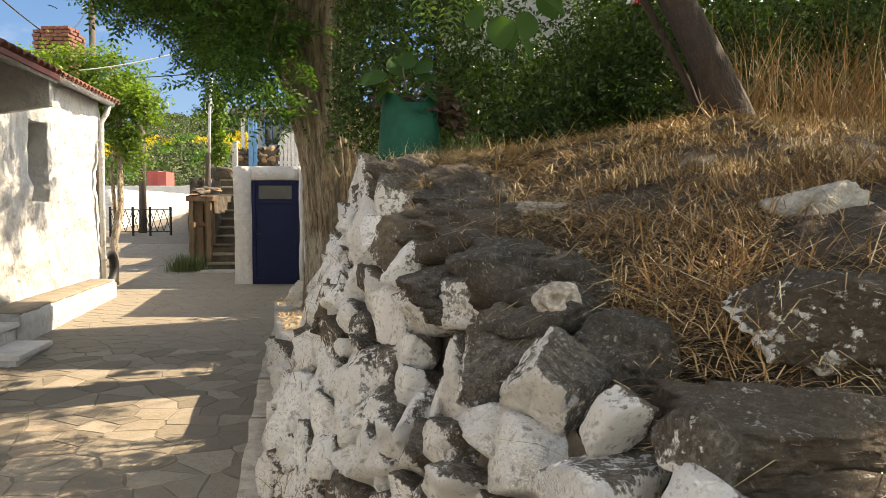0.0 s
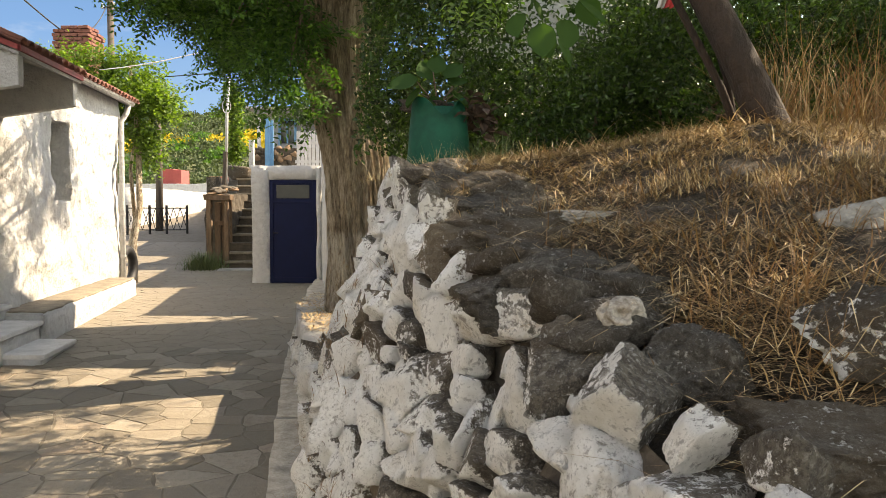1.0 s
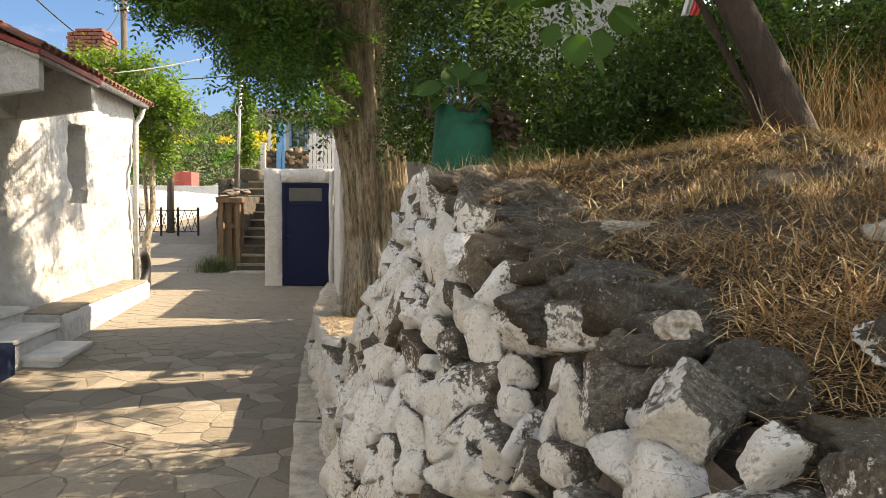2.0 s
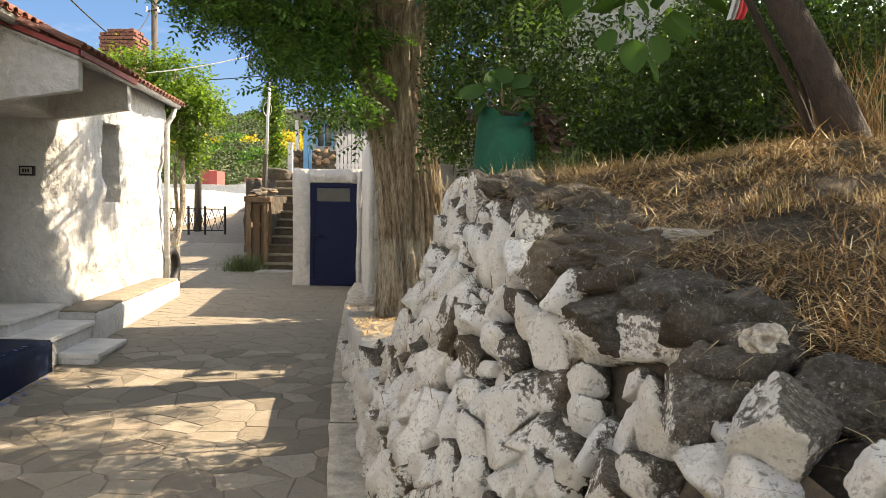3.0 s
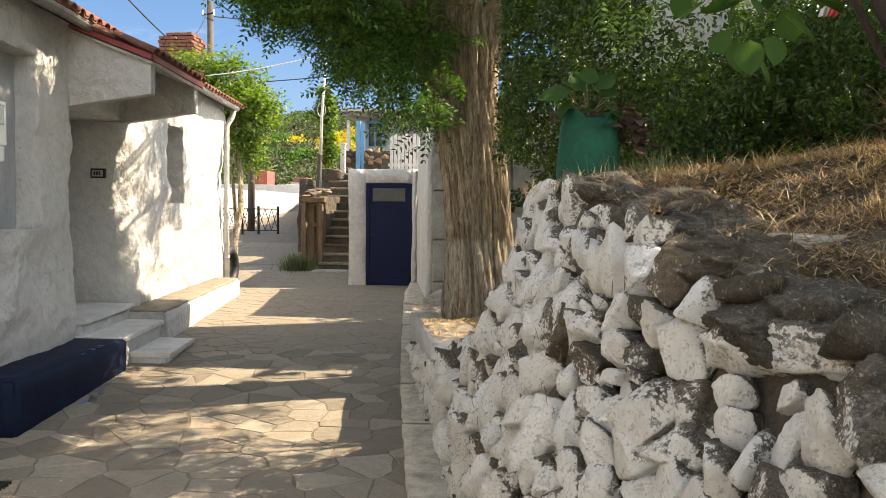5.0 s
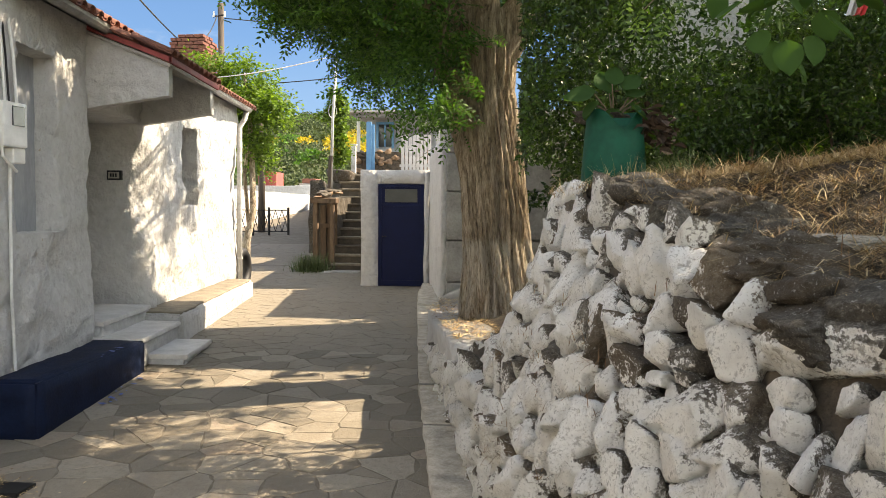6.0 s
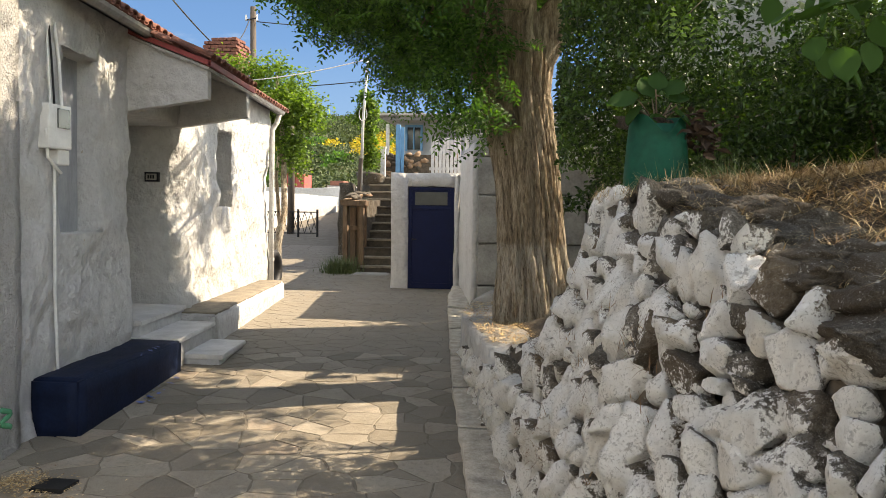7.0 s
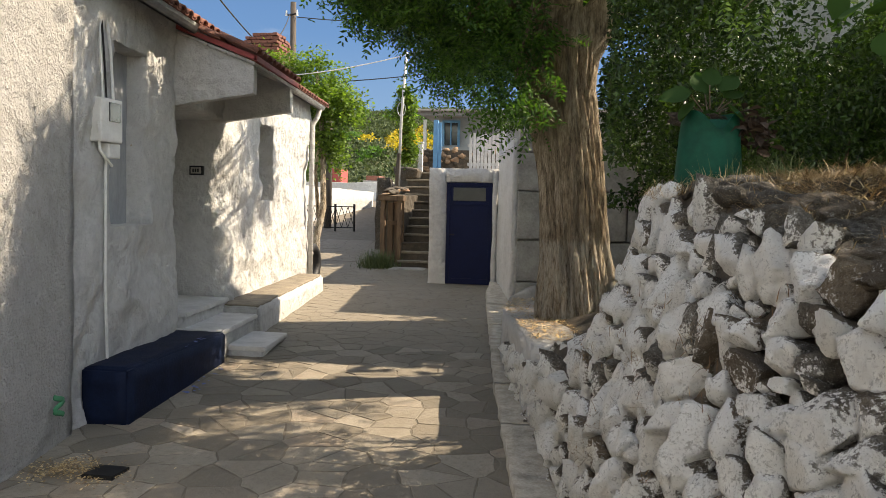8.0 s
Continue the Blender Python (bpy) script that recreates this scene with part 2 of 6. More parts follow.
PLASTIC = plain("green_plastic", (0.002, 0.070, 0.042), (0.001, 0.036, 0.022), 6, 0.55, 0.12, 30, 0.003)
IRON = plain("black_iron", (0.03, 0.03, 0.032), (0.015, 0.015, 0.016), 20, 0.55, 0.3, 60, 0.001, 0.7)
ZINC = plain("zinc_gutter", (0.52, 0.51, 0.49), (0.34, 0.33, 0.31), 6, 0.5, 0.2, 30, 0.002, 0.3)
WHITE_PLASTIC = plain("off_white_plastic", (0.72, 0.71, 0.68), (0.58, 0.57, 0.54), 8, 0.5, 0.1)
DARK_GLASS = plain("dark_window_glass", (0.03, 0.034, 0.04), (0.018, 0.02, 0.024), 5, 0.12, 0.02)
GREY_PANE = plain("dusty_pane", (0.055, 0.060, 0.052), (0.035, 0.038, 0.034), 6, 0.35, 0.05)
PALE_BOARD = plain("limewashed_board", (0.34, 0.35, 0.365), (0.23, 0.24, 0.26), 6, 0.85, 0.5, 40, 0.005, stretch=(1, 1, 0.3))
SHUTTER = plain("grey_blue_shutter", (0.25, 0.26, 0.28), (0.16, 0.17, 0.185), 7, 0.7, 0.4, 50, 0.003, stretch=(1, 1, 0.15))
BLACK = plain("black_rubber", (0.02, 0.02, 0.022), (0.012, 0.012, 0.013), 12, 0.6, 0.2)
RED_BOX = plain("red_painted_render", (0.36, 0.072, 0.06), (0.27, 0.052, 0.045), 5, 0.8, 0.3)
HILL = plain("hillside_scrub_ground", (0.12, 0.125, 0.052), (0.045, 0.062, 0.026), 0.12, 0.98, 0.4, 1.2, 0.3)
BARK = bark_material()
FIG_BARK = plain("fig_bark", (0.034, 0.021, 0.015), (0.012, 0.008, 0.006), 8, 0.9, 1.0, 28, 0.02, stretch=(1, 1, 0.5))
TWIG = plain("grey_brown_twig", (0.16, 0.12, 0.085), (0.08, 0.06, 0.042), 14, 0.85, 0.5)
ACACIA_LEAF = leaf_material("acacia_leaflet", (0.020, 0.060, 0.012), (0.065, 0.150, 0.026), 0.45)
HEDGE_LEAF = leaf_material("hedge_leaf", (0.009, 0.025, 0.006), (0.044, 0.088, 0.017), 0.38, 0.42)
VINE_LEAF = leaf_material("vine_leaf", (0.036, 0.078, 0.012), (0.125, 0.20, 0.035), 0.45)
FIG_LEAF = leaf_material("fig_leaf", (0.014, 0.040, 0.010), (0.038, 0.085, 0.022), 0.38, 0.75)
SCRUB = leaf_material("hill_scrub", (0.028, 0.046, 0.020), (0.075, 0.100, 0.043), 0.15, 0.9)
BROOM = leaf_material("yellow_broom", (0.24, 0.20, 0.02), (0.46, 0.34, 0.03), 0.2, 0.9)
STRAW = straw_material("dry_straw", (0.0, (0.08, 0.047, 0.022)), (0.35, (0.25, 0.155, 0.068)), (0.65, (0.54, 0.39, 0.19)), (1.0, (0.80, 0.64, 0.38)))
RUSSET = straw_material("russet_dead_grass", (0.0, (0.10, 0.045, 0.018)), (0.5, (0.24, 0.125, 0.045)), (1.0, (0.44, 0.28, 0.11)))
for dull in (PLASTIC, FIG_LEAF):
    dull.node_tree.nodes["Principled BSDF"].inputs["Specular IOR Level"].default_value = 0.15
GREEN_BLADE = straw_material("green_grass", (0.0, (0.045, 0.075, 0.02)), (1.0, (0.12, 0.15, 0.05)))


# ---- building helpers ----
rng = np.random.default_rng(7)


def tri_mesh(name, verts, tris, mat, smooth=False):
    me = bpy.data.meshes.new(name)
    verts, tris = np.asarray(verts, np.float32), np.asarray(tris, np.int32)
    me.vertices.add(len(verts))
    me.vertices.foreach_set("co", verts.ravel())
    me.loops.add(tris.size)
    me.loops.foreach_set("vertex_index", tris.ravel())
    me.polygons.add(len(tris))
    me.polygons.foreach_set("loop_start", np.arange(0, tris.size, 3, dtype=np.int32))
    me.polygons.foreach_set("loop_total", np.full(len(tris), 3, np.int32))
    me.update(calc_edges=True)
    me.validate()
    me.polygons.foreach_set("use_smooth", np.full(len(me.polygons), smooth))
    me.materials.append(mat)
    return me


def mesh_of(name, bm, mat, smooth=False):
    bmesh.ops.recalc_face_normals(bm, faces=bm.faces[:])
    me = bpy.data.meshes.new(name)
    bm.to_mesh(me)
    bm.free()
    me.materials.append(mat)
    if smooth:
        me.polygons.foreach_set("use_smooth", np.full(len(me.polygons), True))
    return me


def part(name, bm, mat, parent, label="", smooth=False):
    me = bm if isinstance(bm, bpy.types.Mesh) else mesh_of(name, bm, mat, smooth)
    ob = new(name, me)
    ob.parent = parent
    return tagged(ob, label)


def thing(name, at, label, category, group="", kind=""):
    ob = new(name)
    ob.location = at
    ob.empty_display_size = 0.1
    bpy.context.view_layer.update()
    return tagged(ob, label, category, group, kind)


def solid(name, bm, mat, label, category, kind="", smooth=False, group=""):
    me = bm if isinstance(bm, bpy.types.Mesh) else mesh_of(name, bm, mat, smooth)
    return tagged(new(name, me), label, category, group, kind)


def box(bm, x0, x1, y0, y1, z0, z1, bevel=0.0, m=None, seg=2):
    made = bmesh.ops.create_cube(bm, size=1.0, matrix=Matrix.LocRotScale(((x0 + x1) / 2, (y0 + y1) / 2, (z0 + z1) / 2), None, (abs(x1 - x0), abs(y1 - y0), abs(z1 - z0))))
    vs = made["verts"]
    if bevel:
        es = list({e for v in vs for e in v.link_edges})
        made = bmesh.ops.bevel(bm, geom=es, offset=bevel, segments=seg, affect="EDGES", profile=0.6)
        vs = list({v for f in made["faces"] for v in f.verts} | {v for v in vs if v.is_valid})
    if m is not None:
        bmesh.ops.transform(bm, matrix=m, verts=vs)
    return bm


def new_box(*a, **k):
    return box(bmesh.new(), *a, **k)


def prism(bm, pts, z0, z1):
    lo = [bm.verts.new((x, y, z0)) for x, y in pts]
    hi = [bm.verts.new((x, y, z1)) for x, y in pts]
    bm.faces.new(lo[::-1])
    bm.faces.new(hi)
    for i in range(len(pts)):
        j = (i + 1) % len(pts)
        bm.faces.new((lo[i], lo[j], hi[j], hi[i]))
    return bm


def rough(bm, cut, amount, scale=2.0, seed=0.0):
    """Cuts long edges and makes the surface uneven, as hand-laid plaster is."""
    for _ in range(7):
        long = [e for e in bm.edges if e.calc_length() > cut]
        if not long:
            break
        bmesh.ops.subdivide_edges(bm, edges=long, cuts=1, use_grid_fill=True)
    bmesh.ops.triangulate(bm, faces=[f for f in bm.faces if len(f.verts) > 4])
    for v in bm.verts:
        p = v.co * scale + Vector((seed, seed * 2, 0))
        v.co += (noise.noise_vector(p) + 0.5 * noise.noise_vector(p * 2.7)) * amount
    return bm


def tube(bm, pts, radii, sides=8, cap=True):
    pts = [Vector(p) for p in pts]
    radii = radii if isinstance(radii, (list, tuple, np.ndarray)) else [radii] * len(pts)
    rings, ref = [], Vector((0.31, 0.17, 0.93))
    for i, p in enumerate(pts):
        d = (pts[min(i + 1, len(pts) - 1)] - pts[max(i - 1, 0)]).normalized()
        a = d.cross(ref if abs(d.dot(ref)) < 0.95 else Vector((1, 0, 0))).normalized()
        b = d.cross(a)
        rings.append([bm.verts.new(p + (a * math.cos(k * math.tau / sides) + b * math.sin(k * math.tau / sides)) * radii[i]) for k in range(sides)])
    for r, s in zip(rings, rings[1:]):
        for k in range(sides):
            bm.faces.new((r[k], r[(k + 1) % sides], s[(k + 1) % sides], s[k]))
    if cap:
        bm.faces.new(rings[0][::-1])
        bm.faces.new(rings[-1])
    return bm


def arc(a, b, sag, n=14):
    a, b = Vector(a), Vector(b)
    return [a.lerp(b, i / n) - Vector((0, 0, sag * 4 * (i / n) * (1 - i / n))) for i in range(n + 1)]


def rotations(yaw, pitch, roll):
    """Stacks of rotation matrices from arrays of angles (radians)."""
    cy, sy, cp, sp, cr, sr = np.cos(yaw), np.sin(yaw), np.cos(pitch), np.sin(pitch), np.cos(roll), np.sin(roll)
    o, i = np.zeros_like(cy), np.ones_like(cy)
    rz = np.stack([cy, -sy, o, sy, cy, o, o, o, i], -1).reshape(-1, 3, 3)
    rx = np.stack([i, o, o, o, cp, -sp, o, sp, cp], -1).reshape(-1, 3, 3)
    ry = np.stack([cr, o, sr, o, i, o, -sr, o, cr], -1).reshape(-1, 3, 3)
    return rz @ rx @ ry


def scatter(name, shape, tris, at, rot, size, mat):
    """Many small leaves in one mesh: shape (k, 3) is set at each place, turned and scaled."""
    v = np.einsum("nij,kj->nki", rot, shape) * size[:, None, None] + at[:, None, :]
    n, k = len(at), len(shape)
    f = (np.asarray(tris)[None] + (np.arange(n) * k)[:, None, None]).reshape(-1, 3)
    return tri_mesh(name, v.reshape(-1, 3), f, mat)


def leaf_shape(w=0.5, fold=0.18):
    """One pointed leaf, 1 long along y, folded at its midrib."""
    v = np.array([(0, 0, 0), (-w * 0.36, 0.28, fold * w), (-w * 0.5, 0.55, fold * w * 1.2), (0, 1, -0.05), (w * 0.5, 0.55, fold * w * 1.2), (w * 0.36, 0.28, fold * w), (0, 0.5, 0)])
    return v, [(0, 6, 1), (1, 6, 2), (2, 6, 3), (3, 6, 4), (4, 6, 5), (5, 6, 0)]


def pinnate_shape(pairs=6):
    """A feather leaf: pairs of leaflets along a drooping stalk, 1 long."""
    vs, ts = [], []
    for i in range(pairs):
        y = 0.12 + 0.86 * i / (pairs - 1)
        z = -0.22 * y * y
        ln = 0.30 * (1 - 0.45 * abs(2 * i / (pairs - 1) - 0.9))
        for side in (-1, 1):
            b = len(vs)
            tip = (side * ln, y + 0.12, z - 0.07)
            mid = (side * ln * 0.5, y + 0.06, z - 0.01)
            vs += [(0, y, z), (mid[0], mid[1] - 0.075, mid[2]), tip, (mid[0], mid[1] + 0.075, mid[2])]
            ts += [(b, b + 1, b + 2), (b, b + 2, b + 3)]
    return np.array(vs), ts


def blades(name, at, heading, length, width, lean, mat, curl=0.35):
    """Grass blades or straws: tapering, bent strips from their feet."""
    n = len(at)
    dx = np.stack([np.cos(heading), np.sin(heading), np.zeros(n)], -1)
    side = np.stack([-np.sin(heading), np.cos(heading), np.zeros(n)], -1) * (width / 2)[:, None]
    up = np.array([0, 0, 1.0])

    def along(s, extra):
        a = lean + extra
        return dx * (np.sin(a) * length * s)[:, None] + up * (np.cos(a) * length * s)[:, None]
    mid, tip = at + along(0.5, 0), at + along(0.5, 0) + along(0.5, curl)
    v = np.stack([at - side, at + side, mid - side * 0.8, mid + side * 0.8, tip], 1)
    f = (np.array([(0, 1, 3), (0, 3, 2), (2, 3, 4)])[None] + (np.arange(n) * 5)[:, None, None]).reshape(-1, 3)
    return tri_mesh(name, v.reshape(-1, 3), f, mat)


ICO = {}


def ico(level):
    if level not in ICO:
        bm = bmesh.new()
        bmesh.ops.create_icosphere(bm, subdivisions=level, radius=1)
        bm.verts.ensure_lookup_table()
        ICO[level] = (np.array([v.co[:] for v in bm.verts]), np.array([[v.index for v in f.verts] for f in bm.faces]))
        bm.free()
    return ICO[level]


def rock_verts(level, seed, sharp=38.0, planes=6, grain=0.04):
    """A broken stone: a ball cut by random planes, with soft arrises and grain; about 1 in half-width."""
    r = np.random.default_rng(seed)
    d, tris = ico(level)
    nrm = r.normal(size=(planes, 3))
    nrm /= np.linalg.norm(nrm, axis=1)[:, None]
    off = r.uniform(0.46, 0.86, planes)
    axes = np.concatenate([np.eye(3), -np.eye(3)])
    axes = axes + r.normal(scale=0.24, size=axes.shape)
    axes /= np.linalg.norm(axes, axis=1)[:, None]
    nrm, off = np.concatenate([nrm, axes]), np.concatenate([off, r.uniform(0.74, 1.0, 6)])
    k = np.maximum(d @ nrm.T, 1e-3) / off
    rad = 1 / (k ** sharp).sum(1) ** (1 / sharp)
    v = d * rad[:, None]
    g = np.array([noise.fractal(Vector(p) * 2.1 + Vector((seed, 0, 0)), 0.6, 2.1, 4) for p in v])
    return v * (1 + grain * g)[:, None], tris


def block_verts(level, seed, cuts=8, grain=0.065, sharp=80.0):
    """A squared rubble stone: six tilted faces, broken corners, a chipped and pitted skin; about 1 in half-width."""
    r = np.random.default_rng(seed)
    d, tris = ico(level)
    axes = np.concatenate([np.eye(3), -np.eye(3)]) + r.normal(scale=0.20, size=(6, 3))
    chips = r.choice((-1.0, 1.0), (cuts, 3)) * r.uniform(0.15, 1.0, (cuts, 3))
    nrm = np.concatenate([axes, chips])
    nrm /= np.linalg.norm(nrm, axis=1)[:, None]
    off = np.concatenate([r.uniform(0.84, 1.0, 6), r.uniform(0.78, 1.12, cuts)])
    k = np.maximum(d @ nrm.T, 1e-3) / off
    v = d / ((k ** sharp).sum(1) ** (1 / sharp))[:, None]
    g = np.array([noise.fractal(Vector(p) * 2.4 + Vector((seed, 0, 0)), 0.5, 2.1, 6) - 0.7 * max(0.0, noise.noise(Vector(p) * 3.3 + Vector((0, seed, 0))) - 0.25) for p in v])
    return v * (1 + grain * g)[:, None], tris


# ---- ground, road ----
ROAD_Y = [-40, 0, 4.5, 5.8, 7.0, 8.2, 15, 18, 24, 35, 60, 120]
ROAD_Z = [-0.5, -0.33, -0.2, -0.127, -0.04, 0.03, 0.13, 0.26, 0.80, 1.45, 3.2, 6.0]


def road_z(y):
    return np.interp(y, ROAD_Y, ROAD_Z)


def wall_x(y, z):
    """The face of the rubble wall: how far right it stands at y and height z; it leans back."""
    x = np.interp(y, [-2, 0.3, 1.0, 1.5, 1.9, 2.3, 2.9, 4.1, 5, 6, 7, 7.9, 9], [1.0, 0.42, 0.06, -0.07, -0.17, -0.34, -0.50, -0.65, -0.82, -1.05, -1.3, -1.52, -1.8])
    x = x + np.clip(y - 3.2, 0, 1) * 0.25 * np.maximum(0.45 - z, 0)
    return x + np.where(z < 1, 0.3, np.where(y > 1.7, 0.38, 0.6)) * (z - 1)


def bank_z(x, y):
    """The top of the bank of dry grass above the rubble wall."""
    yy = np.minimum(y, 3.4) + 0.22 * np.clip(y - 3.4, 0, 1.8) - 0.3 * np.clip(y - 5.2, 0, 2)
    z = 1.50 + np.interp(x, [-1.0, 0.36, 1.1, 1.7, 2.6], [-0.204, 0.0, 0.105, 0.10, 0.09]) + 0.2 * (yy - 2.19)
    z = z - 0.09 * np.clip((1.28 - y) / 0.14, 0, 1)
    return z + 0.03 * np.sin(3.1 * x + 1.3 * y) * np.cos(2.3 * y - x)


gx = np.unique(np.concatenate([np.linspace(-300, -14, 30), np.linspace(-14, 4, 60), np.linspace(4, 300, 30)]))
gy = np.unique(np.concatenate([np.linspace(-200, -8, 20), np.linspace(-8, 40, 120), np.linspace(40, 420, 40)]))
GX, GY = np.meshgrid(gx, gy)
GZ = np.interp(GY, ROAD_Y + [420], ROAD_Z + [10]) - 0.002
gv = np.stack([GX, GY, GZ], -1).reshape(-1, 3)
nx = len(gx)
gi = (np.arange(len(gy) - 1)[:, None] * nx + np.arange(nx - 1)[None]).ravel()
gt = np.concatenate([np.stack([gi, gi + 1, gi + nx + 1], -1), np.stack([gi, gi + nx + 1, gi + nx], -1)])
ground = solid("ground", tri_mesh("ground", gv, gt, JOINT, True), JOINT, "worn grey mortar bed under the paved village lane", "ground", "structure")


# ---- white house with roughcast neighbour ----
def front(y, d, z):
    """A point d in front of the house's street face."""
    return Vector((-4.83 - 0.14 * (y - 7.5) + d, y, z))


def street_wall(y0, y1, z0, z1, holes, mat, d=0.0, amount=0.055, step=0.05, thick=0.85, seed=0.0):
    """An uneven plastered wall with openings cut through it; the reveals follow the uneven edges."""
    ys = sorted(set(np.round(np.concatenate([np.linspace(y0, y1, int((y1 - y0) / step) + 1)] + [[h[0], h[1]] for h in holes]), 3)))
    zs = sorted(set(np.round(np.concatenate([np.linspace(z0, z1, int((z1 - z0) / step) + 1)] + [[h[2], h[3]] for h in holes]), 3)))
    bm, grid = bmesh.new(), {}
    for i, y in enumerate(ys):
        for j, z in enumerate(zs):
            q = Vector((y * 1.6 + seed, z * 1.6, seed))
            n = noise.fractal(q, 0.7, 2.0, 4) * amount + noise.noise(q * 0.5) * amount
            s = noise.noise_vector(q * 3.1) * 0.014
            for a, b, c, e in holes:
                if b - a > 1 and c - 0.1 < z < e + 0.1:
                    n -= 0.14 * max(0.0, 1 - max(y - b, 0) / 0.30) ** 2 * (y >= b - 0.01) + 0.05 * max(0.0, 1 - max(a - y, 0) / 0.12) ** 2 * (y <= a + 0.01)
            grid[i, j] = bm.verts.new(front(y + s.x, d + n, z + s.y))
    for i in range(len(ys) - 1):
        for j in range(len(zs) - 1):
            cy, cz = (ys[i] + ys[i + 1]) / 2, (zs[j] + zs[j + 1]) / 2
            if any(a < cy < b and c < cz < e for a, b, c, e in holes):
                continue
            bm.faces.new((grid[i, j], grid[i + 1, j], grid[i + 1, j + 1], grid[i, j + 1]))
    for v in [v for v in bm.verts if not v.link_faces]:
        bm.verts.remove(v)
    rim = [e for e in bm.edges if len(e.link_faces) == 1]
    got = bmesh.ops.extrude_edge_only(bm, edges=rim)["geom"]
    bmesh.ops.translate(bm, vec=(-thick, -0.14 * thick * 0, 0), verts=[g for g in got if isinstance(g, bmesh.types.BMVert)])
    return bm


house = thing("white_house", front(9.5, -1.5, 0.0), "low whitewashed village house with a tiled roof and a door hood", "house")


def local(ob_parent):
    """Keeps parts where they are built, under a parent that stands elsewhere."""
    bpy.context.view_layer.update()
    for c in ob_parent.children:
        c.matrix_parent_inverse = ob_parent.matrix_world.inverted()


HOLES = [(6.02, 6.78, 1.36, 2.86), (7.52, 8.97, 0.05, 2.52), (10.57, 11.24, 1.60, 2.66)]
part("wall", street_wall(5.32, 13.72, -0.25, 3.32, HOLES, LIME, 0.0), LIME, house, "uneven whitewashed plaster wall with flaking lime", True)
bm = bmesh.new()
prism(bm, [tuple(front(5.32, -0.5, 0))[:2], tuple(front(5.32, -4.6, 0))[:2], tuple(front(5.32, -4.6, 0))[:2][0:1] + (5.6,), (front(5.6, -0.5, 0).x, 5.6)], -0.3, 3.3)
prism(bm, [(front(13.72, -0.5, 0).x, 13.45), (front(13.45, -4.6, 0).x, 13.45), (front(13.72, -4.6, 0).x, 13.72), (front(13.72, -0.5, 0).x, 13.72)], -0.3, 3.3)
prism(bm, [(front(5.6, -4.3, 0).x, 5.6), (front(5.6, -4.6, 0).x, 5.6), (front(13.45, -4.6, 0).x, 13.45), (front(13.45, -4.3, 0).x, 13.45)], -0.3, 3.3)
part("back_wall", bm, LIME, house)

# the doorway: dim jambs, a closed plank door at the back of the recess, a raised threshold
bm = bmesh.new()
for i in range(8):
    y = 7.50 + 0.185 * i
    a = front(y, -0.82, 0.1)
    box(bm, a.x - 0.02, a.x + 0.02, y, y + 0.18, 0.30, 2.56, 0.006, seg=1)
house_door = part("door", bm, SHUTTER, house, "grey painted plank door set deep in the recess")
part("door_knob", tube(bmesh.new(), [front(8.5, -0.80, 1.3), front(8.5, -0.74, 1.3)], [0.03, 0.026]), IRON, house_door)
for (y0, y1, z0, z1), dd in ((HOLES[0], -0.26), (HOLES[2], -0.30)):
    a = front((y0 + y1) / 2, dd, 0)
    win = part("window", new_box(a.x - 0.05, a.x - 0.012, y0 - 0.05, y1 + 0.05, z0 - 0.05, z1 + 0.05), PALE_BOARD, house, "closed limewashed board shutter in a deep whitewashed reveal")
    y = y0 - 0.03
    while y < y1:
        a = front(y, dd, 0)
        part("board", new_box(a.x - 0.02, a.x + 0.02, y, y + 0.118, z0 - 0.05, z1 + 0.05, 0.005, seg=1), PALE_BOARD, win)
        y += 0.122

# hood over the door: two plastered cheeks carrying the lengthened roof
for y in (7.44, 8.98):
    bm = bmesh.new()
    a = [(-0.06, 2.50), (0.80, 2.62), (0.80, 2.90), (-0.06, 3.24)]
    lo = [bm.verts.new(front(y, d, z)) for d, z in a]
    hi = [bm.verts.new(front(y + 0.13, d, z)) for d, z in a]
    bm.faces.new(lo)
    bm.faces.new(hi[::-1])
    for k in range(4):
        bm.faces.new((lo[k], hi[k], hi[(k + 1) % 4], lo[(k + 1) % 4]))
    rough(bm, 0.12, 0.006, 4)
    part("hood_cheek", bm, LIME, house, "plastered side cheek of the door hood")
for i in range(9):
    bm = bmesh.new()
    d0 = -0.05 + 0.098 * i
    a, b = front(7.40, d0, 0), front(9.18, d0, 0)
    z = 3.22 - (d0 + 0.05) * 0.385
    vs = [bm.verts.new(p) for p in (front(7.40, d0, z), front(9.18, d0, z), front(9.18, d0 + 0.092, z - 0.036), front(7.40, d0 + 0.092, z - 0.036))]
    up = [bm.verts.new(v.co + Vector((0, 0, 0.028))) for v in vs]
    bm.faces.new(vs)
    bm.faces.new(up[::-1])
    for k in range(4):
        bm.faces.new((vs[k], up[k], up[(k + 1) % 4], vs[(k + 1) % 4]))
    part("soffit_board", bm, GREY_WOOD, house)
bm = bmesh.new()
for y0, y1, d0, z0, d1, z1 in ((7.39, 7.43, -0.05, 3.26, 0.84, 2.92), (7.39, 9.2, 0.82, 2.92, 0.85, 2.92)):
    vs = [front(y0, d0, z0), front(y1, d0, z0), front(y1, d1, z1), front(y0, d1, z1)]
    lo = [bm.verts.new(v) for v in vs]
    hi = [bm.verts.new(v + Vector((0, 0, 0.05))) for v in vs]
    bm.faces.new(lo)
    bm.faces.new(hi[::-1])
    for k in range(4):
        bm.faces.new((lo[k], hi[k], hi[(k + 1) % 4], lo[(k + 1) % 4]))
